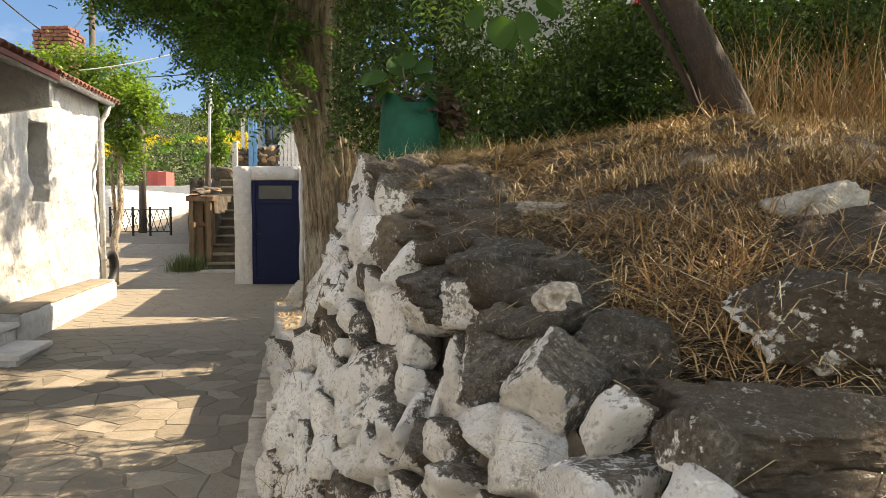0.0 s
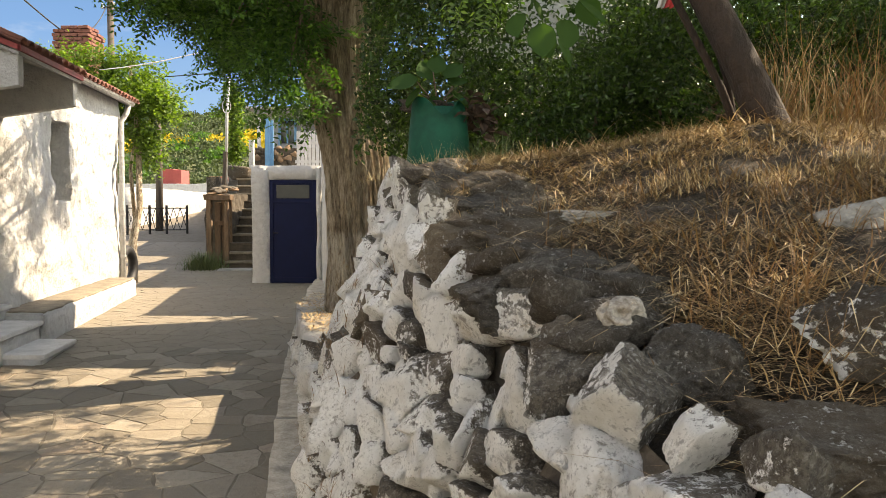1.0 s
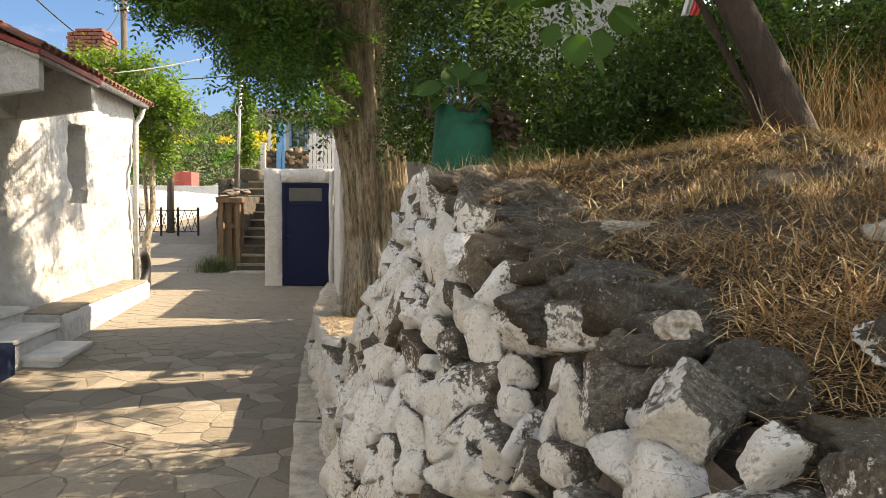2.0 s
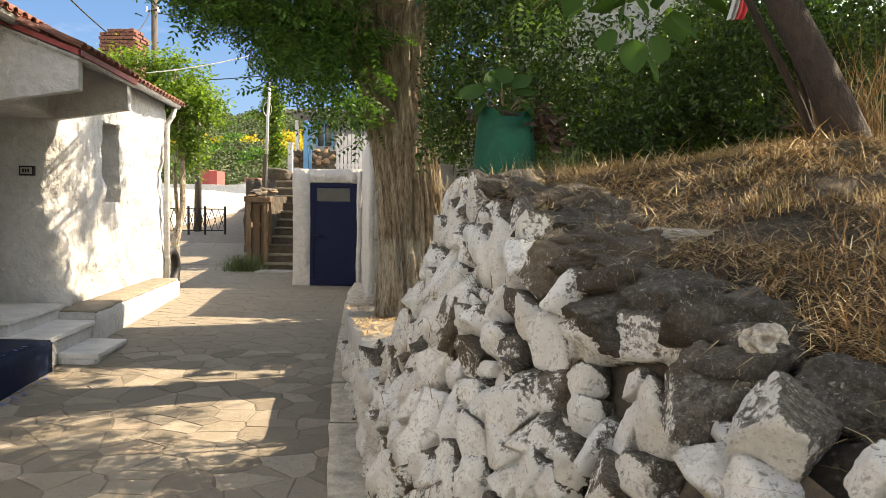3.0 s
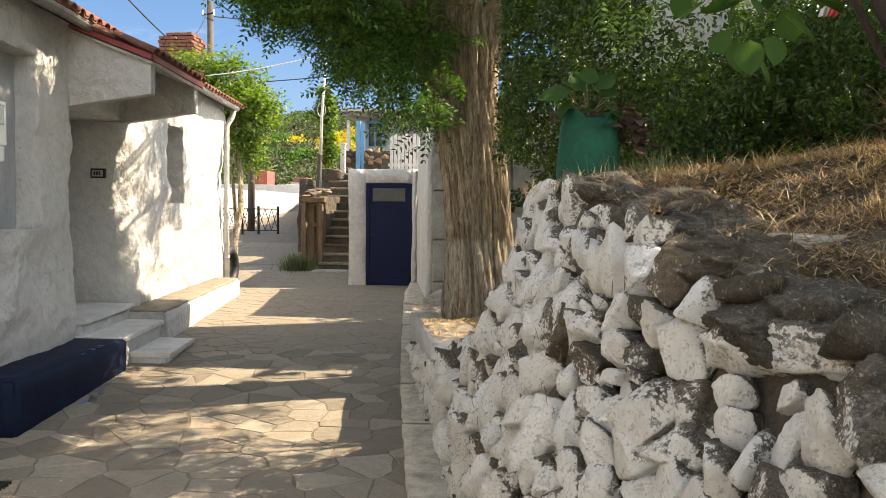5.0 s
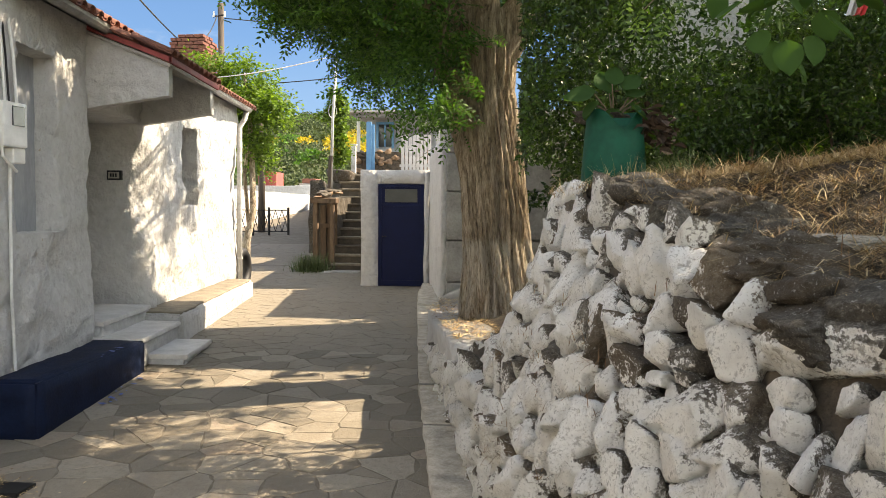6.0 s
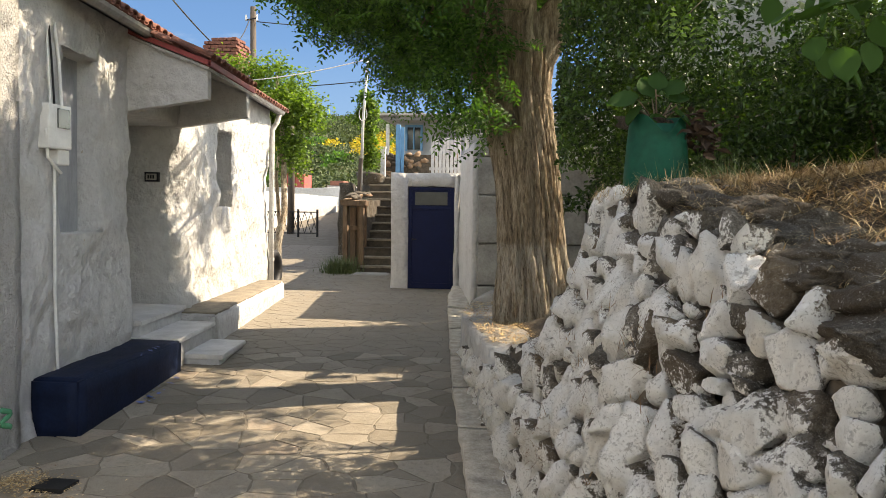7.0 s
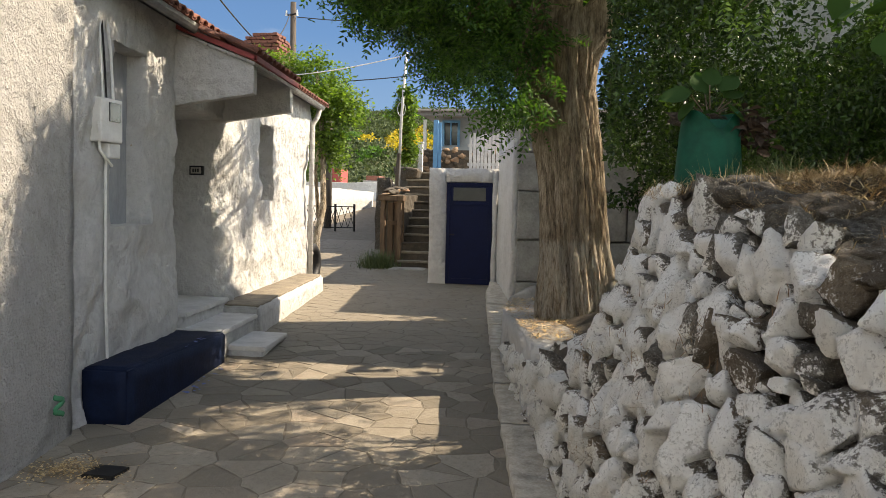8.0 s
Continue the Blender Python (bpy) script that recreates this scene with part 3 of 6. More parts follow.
part("hood_trim", bm, RED_PAINT, house, "dull red painted edge board")

# gutters and downpipe
for y0, y1 in ((3.0, 7.42), (9.16, 13.85)):
    bm = bmesh.new()
    half = []
    for y in np.linspace(y0, y1, 20):
        c = front(y, 0.20, 3.26)
        half.append([bm.verts.new(c + Vector((0.075 * math.cos(a), 0, 0.075 * math.sin(a)))) for a in np.linspace(math.pi, math.tau, 8)])
    for r, s in zip(half, half[1:]):
        for k in range(7):
            bm.faces.new((r[k], r[k + 1], s[k + 1], s[k]))
    bmesh.ops.solidify(bm, geom=bm.faces[:], thickness=0.006)
    part("gutter", bm, ZINC if y0 < 5 else LIME, house, "half-round eaves gutter")
pipe = [front(13.70, 0.20, 3.22), front(13.68, 0.17, 3.08), front(13.62, 0.09, 2.92), front(13.62, 0.08, 1.5), front(13.62, 0.08, 0.2)]
dp = part("downpipe", tube(bmesh.new(), pipe, 0.045, 12), LIME, house, "whitewashed downpipe", True)
for z in (2.6, 1.4, 0.7):
    p = front(13.62, 0.08, z)
    part("pipe_bracket", tube(bmesh.new(), [p - Vector((0, 0, 0.02)), p + Vector((0, 0, 0.02))], 0.054, 12), LIME, dp)

# roof: boards under rows of half-round tiles
PITCH = 0.36


def roof_pt(y, d):
    """A point on the roof plane; d is how far out from the street face (in: minus)."""
    return front(y, d, 3.34 - PITCH * d)


bm = bmesh.new()
vs = [roof_pt(2.0, 0.22), roof_pt(13.9, 0.22), roof_pt(13.9, -2.4), roof_pt(2.0, -2.4)]
lo = [bm.verts.new(v - Vector((0, 0, 0.03))) for v in vs]
hi = [bm.verts.new(v) for v in vs]
bm.faces.new(lo[::-1])
bm.faces.new(hi)
for k in range(4):
    bm.faces.new((lo[k], lo[(k + 1) % 4], hi[(k + 1) % 4], hi[k]))
bk = [roof_pt(13.9, -2.4), roof_pt(2.0, -2.4), front(2.0, -4.9, 3.3), front(13.9, -4.9, 3.3)]
lo = [bm.verts.new(v - Vector((0, 0, 0.03))) for v in bk]
hi = [bm.verts.new(v) for v in bk]
bm.faces.new(lo[::-1])
bm.faces.new(hi)
for k in range(4):
    bm.faces.new((lo[k], lo[(k + 1) % 4], hi[(k + 1) % 4], hi[k]))
roof = part("roof", bm, GREY_WOOD, house, "boarded roof under terracotta tiles")


def tile_mesh(up):
    """A half-round tile, 0.42 long down the slope, humped or hollow."""
    b = bmesh.new()
    rows = []
    for s in (0, 1):
        r = 0.072 - 0.010 * s if up else 0.066 + 0.008 * s
        rows.append([(r * math.cos(a), (0.42 * s), (r * math.sin(a) * (0.6 if up else -0.5)) + 0.03 * s) for a in np.linspace(0, math.pi, 7)])
    for dz in (0, 0.014):
        for row in rows:
            for x, y, z in row:
                b.verts.new((x, y, z + dz))
    b.verts.ensure_lookup_table()
    q = lambda i, k: b.verts[i * 7 + k]
    for k in range(6):
        b.faces.new((q(0, k), q(0, k + 1), q(1, k + 1), q(1, k)))
        b.faces.new((q(2, k), q(3, k), q(3, k + 1), q(2, k + 1)))
        b.faces.new((q(0, k), q(2, k), q(2, k + 1), q(0, k + 1)))
    return mesh_of("tile", b, TILE, True)


TILE_UP, TILE_DOWN = tile_mesh(True), tile_mesh(False)
slope = math.atan(PITCH)


def lay_tile(me, y, d, z_off=0.0):
    o = new("tile", me)
    p = roof_pt(y, d) + Vector((0, 0, z_off))
    o.matrix_world = Matrix.Translation(p) @ Matrix.Rotation(math.radians(8) + math.pi / 2, 4, "Z") @ Matrix.Rotation(slope, 4, "X") @ Matrix.Rotation(rng.normal(0, 0.03), 4, "Z")
    o.parent = roof
    return o


for row in range(2):
    y = 4.2
    while y < 13.9:
        out = 0.30 if not 7.38 < y < 9.2 else 0.86
        if out > 0.5 and row == 0:
            for extra in (0.0, 0.38):
                lay_tile(TILE_UP, y, out - extra, -0.045)
        lay_tile(TILE_UP, y + rng.normal(0, 0.006), (0.30 if row == 0 else -0.08), 0.035 + 0.01 * row)
        lay_tile(TILE_DOWN, y + 0.095, (0.30 if row == 0 else -0.08), 0.05)
        y += 0.19
local(house)

# marble plate with bars beside the door
plate = thing("door_plate", front(8.955, -0.33, 1.93), "small dark framed plate fixed inside the doorway", "sign")
p = front(8.955, -0.33, 1.93)
part("frame", new_box(p.x - 0.085, p.x + 0.085, 8.925, 8.99, 1.875, 1.985, 0.004), IRON, plate)
part("panel", new_box(p.x - 0.065, p.x + 0.065, 8.918, 8.926, 1.893, 1.967, 0.002), GREY_WOOD, plate)
for k in range(3):
    part("bar", new_box(p.x - 0.04 + 0.03 * k, p.x - 0.022 + 0.03 * k, 8.913, 8.919, 1.91, 1.95), IRON, plate)
local(plate)

# electricity meter cabinet and its conduits
meter = thing("meter_box", front(5.98, 0.06, 2.15), "off-white electricity meter box with conduits on the wall", "meter box")
a, b = front(5.78, 0.0, 0), front(6.2, 0.0, 0)
part("cabinet", new_box(b.x - 0.02, b.x + 0.15, 5.70, 5.99, 2.02, 2.36, 0.015), WHITE_PLASTIC, meter)
part("window", new_box(b.x + 0.145, b.x + 0.158, 5.80, 5.95, 2.18, 2.33, 0.004), DARK_GLASS, meter, "dark meter window")
part("lower_box", new_box(b.x - 0.02, b.x + 0.13, 5.84, 5.99, 1.90, 2.018, 0.012), WHITE_PLASTIC, meter)
for k, yy in enumerate((5.74, 5.80, 5.92)):
    top = front(yy - 0.05 * k, 0.03, 3.25)
    part("conduit", tube(bmesh.new(), [front(yy, 0.07, 2.36), front(yy, 0.05, 2.7), top], 0.008 + 0.004 * (k == 2), 8), WHITE_PLASTIC if k != 1 else IRON, meter)
part("cable_loop", tube(bmesh.new(), [front(5.79, 0.06, 2.3), front(5.70, 0.05, 2.15), front(5.73, 0.05, 1.95), front(5.92, 0.06, 1.84)], 0.012, 8), WHITE_PLASTIC, meter)
part("down_conduit", tube(bmesh.new(), [front(5.86, 0.035, 1.9), front(5.86, 0.03, 0.9), front(5.90, 0.03, 0.30)], 0.012, 8), WHITE_PLASTIC, meter)
local(meter)

neighbour = thing("roughcast_house", front(1.0, -1.0, 0.0), "neighbouring house with rough-cast whitewashed wall", "house")
part("wall", street_wall(-5.0, 5.31, -0.5, 3.3, [], ROUGHCAST, 0.05, 0.018, 0.10, seed=9.0), ROUGHCAST, neighbour, "rough-cast whitewashed wall", True)
bm = bmesh.new()
prism(bm, [(front(-5, -0.4, 0).x, -5), (front(-5, -4.6, 0).x, -5), (front(5.3, -4.6, 0).x, 5.3), (front(5.3, -0.4, 0).x, 5.3)], -0.5, 3.25)
part("house_body", bm, ROUGHCAST, neighbour)
mark = bmesh.new()
pts = [front(5.00 + 0.055 * math.sin(a), 0.115, 0.14 + 0.016 * a) for a in np.linspace(-4.6, 4.6, 18)]
tube(mark, pts, 0.020, 6)
bmesh.ops.scale(mark, vec=(0.25, 1, 1), space=Matrix.Translation(-pts[0]), verts=mark.verts[:])
local(neighbour)
GREEN_PAINT = plain("green_spray_paint", (0.06, 0.30, 0.15), (0.05, 0.22, 0.11), 30, 0.8, 0.3)
solid("sprayed_mark", mark, GREEN_PAINT, "green sprayed curl on the rough-cast wall", "paint mark", smooth=True)

# benches and steps along the street face
bm = bmesh.new()
prism(bm, [tuple(front(5.56, -0.02, 0))[:2], tuple(front(5.58, 0.36, 0))[:2], tuple(front(7.50, 0.52, 0))[:2], tuple(front(7.50, -0.02, 0))[:2]], -0.2, 0.285)
bmesh.ops.bevel(bm, geom=bm.edges[:], offset=0.018, segments=3, affect="EDGES")
rough(bm, 0.16, 0.007, 2.2, 3)
bench = solid("blue_bench", bm, BLUE, "masonry bench painted navy blue against the white wall", "bench", smooth=True)
bm = bmesh.new()
prism(bm, [tuple(front(5.59, 0.0, 0))[:2], tuple(front(5.62, 0.32, 0))[:2], tuple(front(7.46, 0.47, 0))[:2], tuple(front(7.46, 0.0, 0))[:2]], 0.262, 0.291)
bmesh.ops.bevel(bm, geom=bm.edges[:], offset=0.009, segments=2, affect="EDGES")
part("bench_top", rough(bm, 0.10, 0.004, 5, 4), BLUE, bench, "scuffed blue bench top", True)
SPLASH = plain("spilt_blue_paint", (0.06, 0.13, 0.42), (0.04, 0.09, 0.30), 20, 0.5, 0.2)
bm = bmesh.new()
for k in range(16):
    yy = rng.uniform(6.3, 7.3)
    p = front(yy, 0.50 + rng.uniform(0.0, 0.10), 0)
    bmesh.ops.create_circle(bm, cap_ends=True, segments=9, radius=rng.uniform(0.006, 0.020), matrix=pose(p.x, p.y, float(road_z(yy)) + 0.016, 0, 0, rng.uniform(0, 90)) @ Matrix.Diagonal((1, 2.2, 1, 1)))
for k in range(7):
    yy = rng.uniform(6.55, 7.25)
    p = front(yy, 0.40 + rng.uniform(0.0, 0.07), 0)
    bmesh.ops.create_circle(bm, cap_ends=True, segments=7, radius=rng.uniform(0.005, 0.012), matrix=pose(p.x, p.y, 0.298, 0, 0, rng.uniform(0, 180)) @ Matrix.Diagonal((1, 3.0, 1, 1)))
solid("paint_splashes", bm, SPLASH, "bright blue paint spots spilt beside the bench", "paint", "stuff")
bm = bmesh.new()
prism(bm, [tuple(front(8.80, -0.02, 0))[:2], tuple(front(8.80, 0.50, 0))[:2], tuple(front(13.17, 0.41, 0))[:2], tuple(front(13.17, -0.02, 0))[:2]], -0.1, 0.37)
bmesh.ops.bevel(bm, geom=bm.edges[:], offset=0.03, segments=3, affect="EDGES")
rough(bm, 0.12, 0.014, 3, 5)
bench_top = bmesh.new()
prism(bench_top, [tuple(front(8.84, 0.0, 0))[:2], tuple(front(8.84, 0.47, 0))[:2], tuple(front(13.14, 0.385, 0))[:2], tuple(front(13.14, 0.0, 0))[:2]], 0.355, 0.388)
bmesh.ops.bevel(bench_top, geom=bench_top.edges[:], offset=0.008, segments=1, affect="EDGES")
bench = solid("white_bench", bm, LIME, "long whitewashed masonry bench with worn top", "bench", smooth=True)
part("bench_slab", rough(bench_top, 0.12, 0.008, 5, 2), TREAD, bench, "worn brown bench top", True)
steps_thing = thing("door_steps", front(8.2, 0.3, 0.0), "marble-topped whitewashed steps up to the house door", "steps")
for nm, (ya, yb, da, db, z0, z1) in {"landing": (7.50, 8.78, -0.05, 0.46, -0.1, 0.26), "lower_step": (7.76, 8.70, 0.40, 0.84, -0.12, 0.075), "threshold": (7.54, 8.93, -0.8, 0.06, 0.0, 0.42)}.items():
    bm = bmesh.new()
    prism(bm, [tuple(front(ya, da, 0))[:2], tuple(front(ya, db, 0))[:2], tuple(front(yb, db, 0))[:2], tuple(front(yb, da, 0))[:2]], z0, z1)
    bmesh.ops.bevel(bm, geom=bm.edges[:], offset=0.015, segments=2, affect="EDGES")
    body = part(nm, rough(bm, 0.14, 0.012, 4, 1), LIME, steps_thing, "", True)
    bm = bmesh.new()
    prism(bm, [tuple(front(ya - 0.01, da, 0))[:2], tuple(front(ya - 0.01, db + 0.03, 0))[:2], tuple(front(yb + 0.01, db + 0.03, 0))[:2], tuple(front(yb + 0.01, da, 0))[:2]], z1 - 0.012, z1 + 0.035)
    bmesh.ops.bevel(bm, geom=bm.edges[:], offset=0.008, segments=2, affect="EDGES")
    part("slab", bm, MARBLE, steps_thing, "grey marble slab")
local(steps_thing)


# ---- shed, stairs and terrace ----
shed = thing("blue_door_shed", (-3.15, 15.5, 0.1), "small whitewashed store with a deep blue door", "shed")
bm = bmesh.new()
for x0, x1, z0, z1 in ((-3.78, -3.46, -0.1, 2.27), (-2.60, -2.50, -0.1, 2.27), (-3.46, -2.60, 2.02, 2.27)):
    box(bm, x0, x1, 14.95, 15.3, z0, z1)
bmesh.ops.remove_doubles(bm, verts=bm.verts[:], dist=0.001)
part("wall", rough(bm, 0.16, 0.016, 2.5, 4), LIME, shed, "", True)
bm = bmesh.new()
prism(bm, [(-3.80, 15.28), (-2.5, 15.28), (-2.5, 18.2), (-4.25, 18.2)], -0.1, 2.25)
part("shed_body", rough(bm, 0.3, 0.012, 2, 8), LIME, shed, "", True)
door = part("door", new_box(-3.455, -2.605, 14.985, 15.03, 0.135, 2.01, 0.006), DOOR_BLUE, shed, "deep blue painted sheet door")
for x0, x1, z0, z1 in ((-3.455, -3.39, 0.135, 2.01), (-2.67, -2.605, 0.135, 2.01), (-3.39, -2.67, 1.95, 2.01), (-3.39, -2.67, 1.60, 1.66), (-3.39, -2.67, 0.14, 0.24)):
    part("door_rail", new_box(x0, x1, 14.965, 14.985, z0, z1, 0.004), DOOR_BLUE, door)
part("vent_pane", new_box(-3.33, -2.73, 14.976, 14.99, 1.68, 1.92, 0.004), GREY_PANE, door, "dusty grey pane at the top of the door")
part("door_handle", tube(bmesh.new(), [(-3.37, 14.965, 1.05), (-3.37, 14.91, 1.05), (-3.29, 14.91, 1.05)], 0.012, 8), IRON, door)
local(shed)

pier = bmesh.new()
prism(pier, [(-2.50, 14.94), (-1.93, 11.84), (-1.84, 11.84), (-1.84, 14.94)], -0.1, 2.58)
pier = solid("white_side_wall", rough(pier, 0.16, 0.022, 2.2, 6), LIME, "rough whitewashed side wall beside the blue door", "wall", "structure", True)
terrace = bmesh.new()
prism(terrace, [(-1.84, 11.95), (7.0, 11.95), (7.0, 31.0), (-7.2, 31.0), (-5.75, 20.6), (-4.15, 20.6), (-4.15, 18.3), (-2.45, 18.3), (-2.45, 15.2), (-1.84, 15.2)], -0.1, 2.3)
terrace = solid("terrace", terrace, GREY_STONE, "raised terrace behind the store, grey limewashed masonry", "terrace", "structure")
# the grey front of the terrace wall: big squared stones in four courses
zc = 0.0
for hgt in (0.50, 0.62, 0.70, 0.55, 0.35):
    xc = -1.86
    while xc < 2.6:
        wdt = float(rng.uniform(0.45, 0.95))
        bm = new_box(xc + 0.006, xc + wdt - 0.006, 11.80 + rng.uniform(-0.03, 0.02), 12.0, zc + 0.006, zc + hgt - 0.006, 0.03, seg=3)
        part("stone_block", rough(bm, 0.14, 0.014, 3, xc), GREY_STONE, terrace, "", True)
        xc += wdt
    zc += hgt
boulder_v, boulder_t = rock_verts(3, 77)
solid("boulder", tri_mesh("boulder", boulder_v * (0.36, 0.22, 0.27) + (-1.62, 11.50, 0.27), boulder_t, GREY_STONE, True), GREY_STONE, "grey limewashed boulder at the foot of the wall", "stone")

stairs = thing("stone_stairs", (-4.4, 18.5, 0.1), "steep dark stone stairs with worn pale nosings up to the terrace", "stairs")
for i in range(12):
    y = 17.25 + 0.27 * i
    xl, xr = -4.90 - 0.05 * i * 0.9, -4.18 - 0.05 * i * 0.2
    z = 0.20 + 0.184 * i
    bm = new_box(xl, xr, y, y + 0.62, z - 0.16, z + 0.135, 0.012)
    part("riser", rough(bm, 0.25, 0.010, 4, i), STEP_STONE, stairs, "", True)
    bm = new_box(xl - 0.02, xr, y - 0.035, y + 0.32, z + 0.13, z + 0.178, 0.012)
    part("tread", rough(bm, 0.2, 0.008, 5, i), TREAD if i % 5 != 2 else STEP_STONE, stairs, "", True)
bm = new_box(-5.0, -4.25, 16.75, 17.3, -0.05, 0.24, 0.03)
part("bottom_step", rough(bm, 0.15, 0.014, 4, 2), GREY_STONE, stairs, "pale limewashed bottom step", True)
local(stairs)
solid("stair_side_rock", tri_mesh("stair_side_rock", rock_verts(3, 12)[0] * (0.42, 0.5, 0.16) + (-5.35, 20.3, 2.36), ico(3)[1], DARK_ROCK, True), DARK_ROCK, "dark stones edging the top of the stairs", "stone")

closet = thing("wooden_lean_to", (-5.3, 17.7, 0.2), "weathered board door and frame under the stairs", "lean-to")
for i, (x0, x1) in enumerate(((-5.30, -5.16), (-5.16, -5.02), (-5.02, -4.91))):
    part("board", new_box(x0 + 0.010, x1 - 0.006, 17.80 + 0.03 * (i % 2), 17.85, 0.2, 1.62 + 0.05 * (i % 3), 0.006), WOOD, closet)
part("lintel", rough(new_box(-5.42, -4.86, 17.42, 17.75, 1.66, 1.78, 0.015), 0.12, 0.022, 5), WOOD, closet)
part("post", rough(new_box(-5.37, -5.27, 17.46, 17.60, 0.15, 1.68, 0.012), 0.12, 0.018, 5), WOOD, closet)
part("post", rough(new_box(-4.98, -4.90, 17.44, 17.56, 0.15, 1.68, 0.012), 0.12, 0.018, 7), WOOD, closet)
part("cross_rail", new_box(-5.29, -4.93, 17.72, 17.78, 1.12, 1.22, 0.008), WOOD, closet)
part("closet_body", rough(new_box(-5.36, -4.97, 17.88, 20.4, 0.1, 1.80), 0.2, 0.04, 4), STEP_STONE, closet)
for k in range(20):
    v, t = rock_verts(3, 700 + k % 7)
    o = part("stone", tri_mesh("stone", v * (rng.uniform(0.07, 0.15), 0.13, rng.uniform(0.03, 0.06)), t, STEP_STONE if k % 3 else BROWN_STONE, True), STEP_STONE, closet)
    o.location = (rng.uniform(-5.36, -5.10), 17.55 + 0.14 * (k // 2), 1.80 + 0.035 * (k % 3) + 0.03 * (k // 4) + rng.uniform(0, 0.03))
local(closet)

# terrace house, veranda, fence
villa = thing("terrace_house", (-3.6, 25.0, 2.3), "pale terrace house with a flat veranda roof", "house")
part("wall", new_box(-5.75, 0.6, 25.2, 28.4, 2.2, 4.35, 0.02), VILLA_SHADE_GREY, villa)
part("roof", new_box(-6.0, 0.9, 23.2, 28.6, 4.28, 4.335, 0.012), GREY_WOOD, villa, "flat grey roof slab")
part("beam", new_box(-5.8, 0.6, 23.5, 23.60, 4.18, 4.28, 0.01), SHUTTER, villa, "grey painted beam")
for x in (-5.72, -3.4, -1.2):
    part("veranda_post", new_box(x, x + 0.09, 23.52, 23.62, 2.28, 4.06, 0.008), LIME, villa)
w1 = part("window", new_box(-5.40, -4.95, 25.14, 25.22, 3.45, 4.15, 0.01), DARK_GLASS, villa, "dark window")
for x0, x1, z0, z1 in ((-5.45, -5.38, 3.4, 4.2), (-4.97, -4.90, 3.4, 4.2), (-5.38, -4.97, 4.13, 4.2), (-5.20, -5.16, 3.45, 4.13)):
    part("window_frame", new_box(x0, x1, 25.08, 25.15, z0, z1, 0.005), BRIGHT_BLUE, w1)
part("dark_doorway", new_box(-4.6, -3.8, 25.15, 25.22, 2.3, 4.0, 0.01), SHUTTER, villa)
local(villa)
gate_post = thing("blue_gate_post", (-4.85, 21.0, 2.3), "sky-blue painted gate post on the terrace", "post")
part("shaft", new_box(-4.91, -4.79, 20.95, 21.05, 2.28, 3.78, 0.008), BRIGHT_BLUE, gate_post)
part("gate_leaf", new_box(-4.78, -4.70, 20.98, 21.02, 2.34, 3.72, 0.006), BRIGHT_BLUE, gate_post)
local(gate_post)
parapet = thing("rubble_parapet", (-4.4, 20.9, 2.3), "low brown rubble parapet on the terrace edge", "wall", kind="structure")
part("core", new_box(-5.30, -3.2, 21.10, 21.30, 2.25, 3.02), MORTAR, parapet)
for i in range(64):
    x, z = rng.uniform(-5.30, -3.25), rng.uniform(2.32, 3.05)
    v, t = rock_verts(2, 300 + i % 9)
    o = part("stone", tri_mesh("stone", v * (rng.uniform(0.07, 0.13), 0.07, rng.uniform(0.05, 0.09)), t, BROWN_STONE if i % 3 else STEP_STONE, True), BROWN_STONE, parapet)
    o.location = (x, 21.09, z)
local(parapet)
fence = thing("white_picket_fence", (-2.3, 17.4, 2.3), "white painted paling fence along the terrace edge", "fence")
for i in range(8):
    x = -3.44 + 0.082 * i
    part("picket", new_box(x, x + 0.065, 17.5, 17.525, 2.24, 3.12 + 0.03 * math.sin(i * 2.2), 0.004), LIME, fence)
for z in (2.45, 2.85):
    part("rail", new_box(-3.48, -2.80, 17.525, 17.555, z, z + 0.06, 0.004), LIME, fence)
local(fence)
white_post = thing("white_gate_post", (-5.2, 20.7, 2.3), "white gate post at the head of the stairs", "post")
part("shaft", new_box(-5.24, -5.12, 20.62, 20.74, 2.28, 3.15, 0.01), LIME, white_post)
part("cap", new_box(-5.26, -5.10, 20.60, 20.76, 3.15, 3.19, 0.006), LIME, white_post)
local(white_post)

mast = thing("aerial_mast", (-5.1, 18.4, 2.2), "thin pale metal mast beside the terrace", "mast")
part("pole", tube(bmesh.new(), [(-5.20, 18.4, 2.0), (-5.16, 18.4, 3.6), (-5.06, 18.4, 5.05)], [0.035, 0.032, 0.028], 10), ZINC, mast, "", True)
part("foot_post", tube(bmesh.new(), [(-5.24, 18.4, 1.9), (-5.20, 18.4, 2.75)], 0.055, 8), POLE_WOOD, mast)
part("coil", tube(bmesh.new(), [Vector((-5.15 + 0.09 * math.cos(a), 18.34, 3.75 + 0.16 * math.sin(a))) for a in np.linspace(0, 12.4, 40)], 0.008, 5), ZINC, mast)
local(mast)

# ---- the far end of the lane ----
far_wall = bmesh.new()
prism(far_wall, [(-10.4, 25.2), (-10.0, 25.2), (-10.3, 35.0), (-10.8, 35.0)], 0.4, 2.10)
solid("far_white_wall", rough(far_wall, 0.6, 0.05, 1.0, 3), LIME, "whitewashed parapet wall at the turn of the lane", "wall", "structure", True)
end_wall = bmesh.new()
prism(end_wall, [(-12.0, 39.0), (-8.6, 38.4), (-8.6, 38.9), (-12.0, 39.5)], 0.8, 2.15)
solid("lane_end_wall", rough(end_wall, 0.6, 0.05, 1.0, 5), LIME, "low pale wall closing the lane", "wall", "structure", True)
right_wall = bmesh.new()
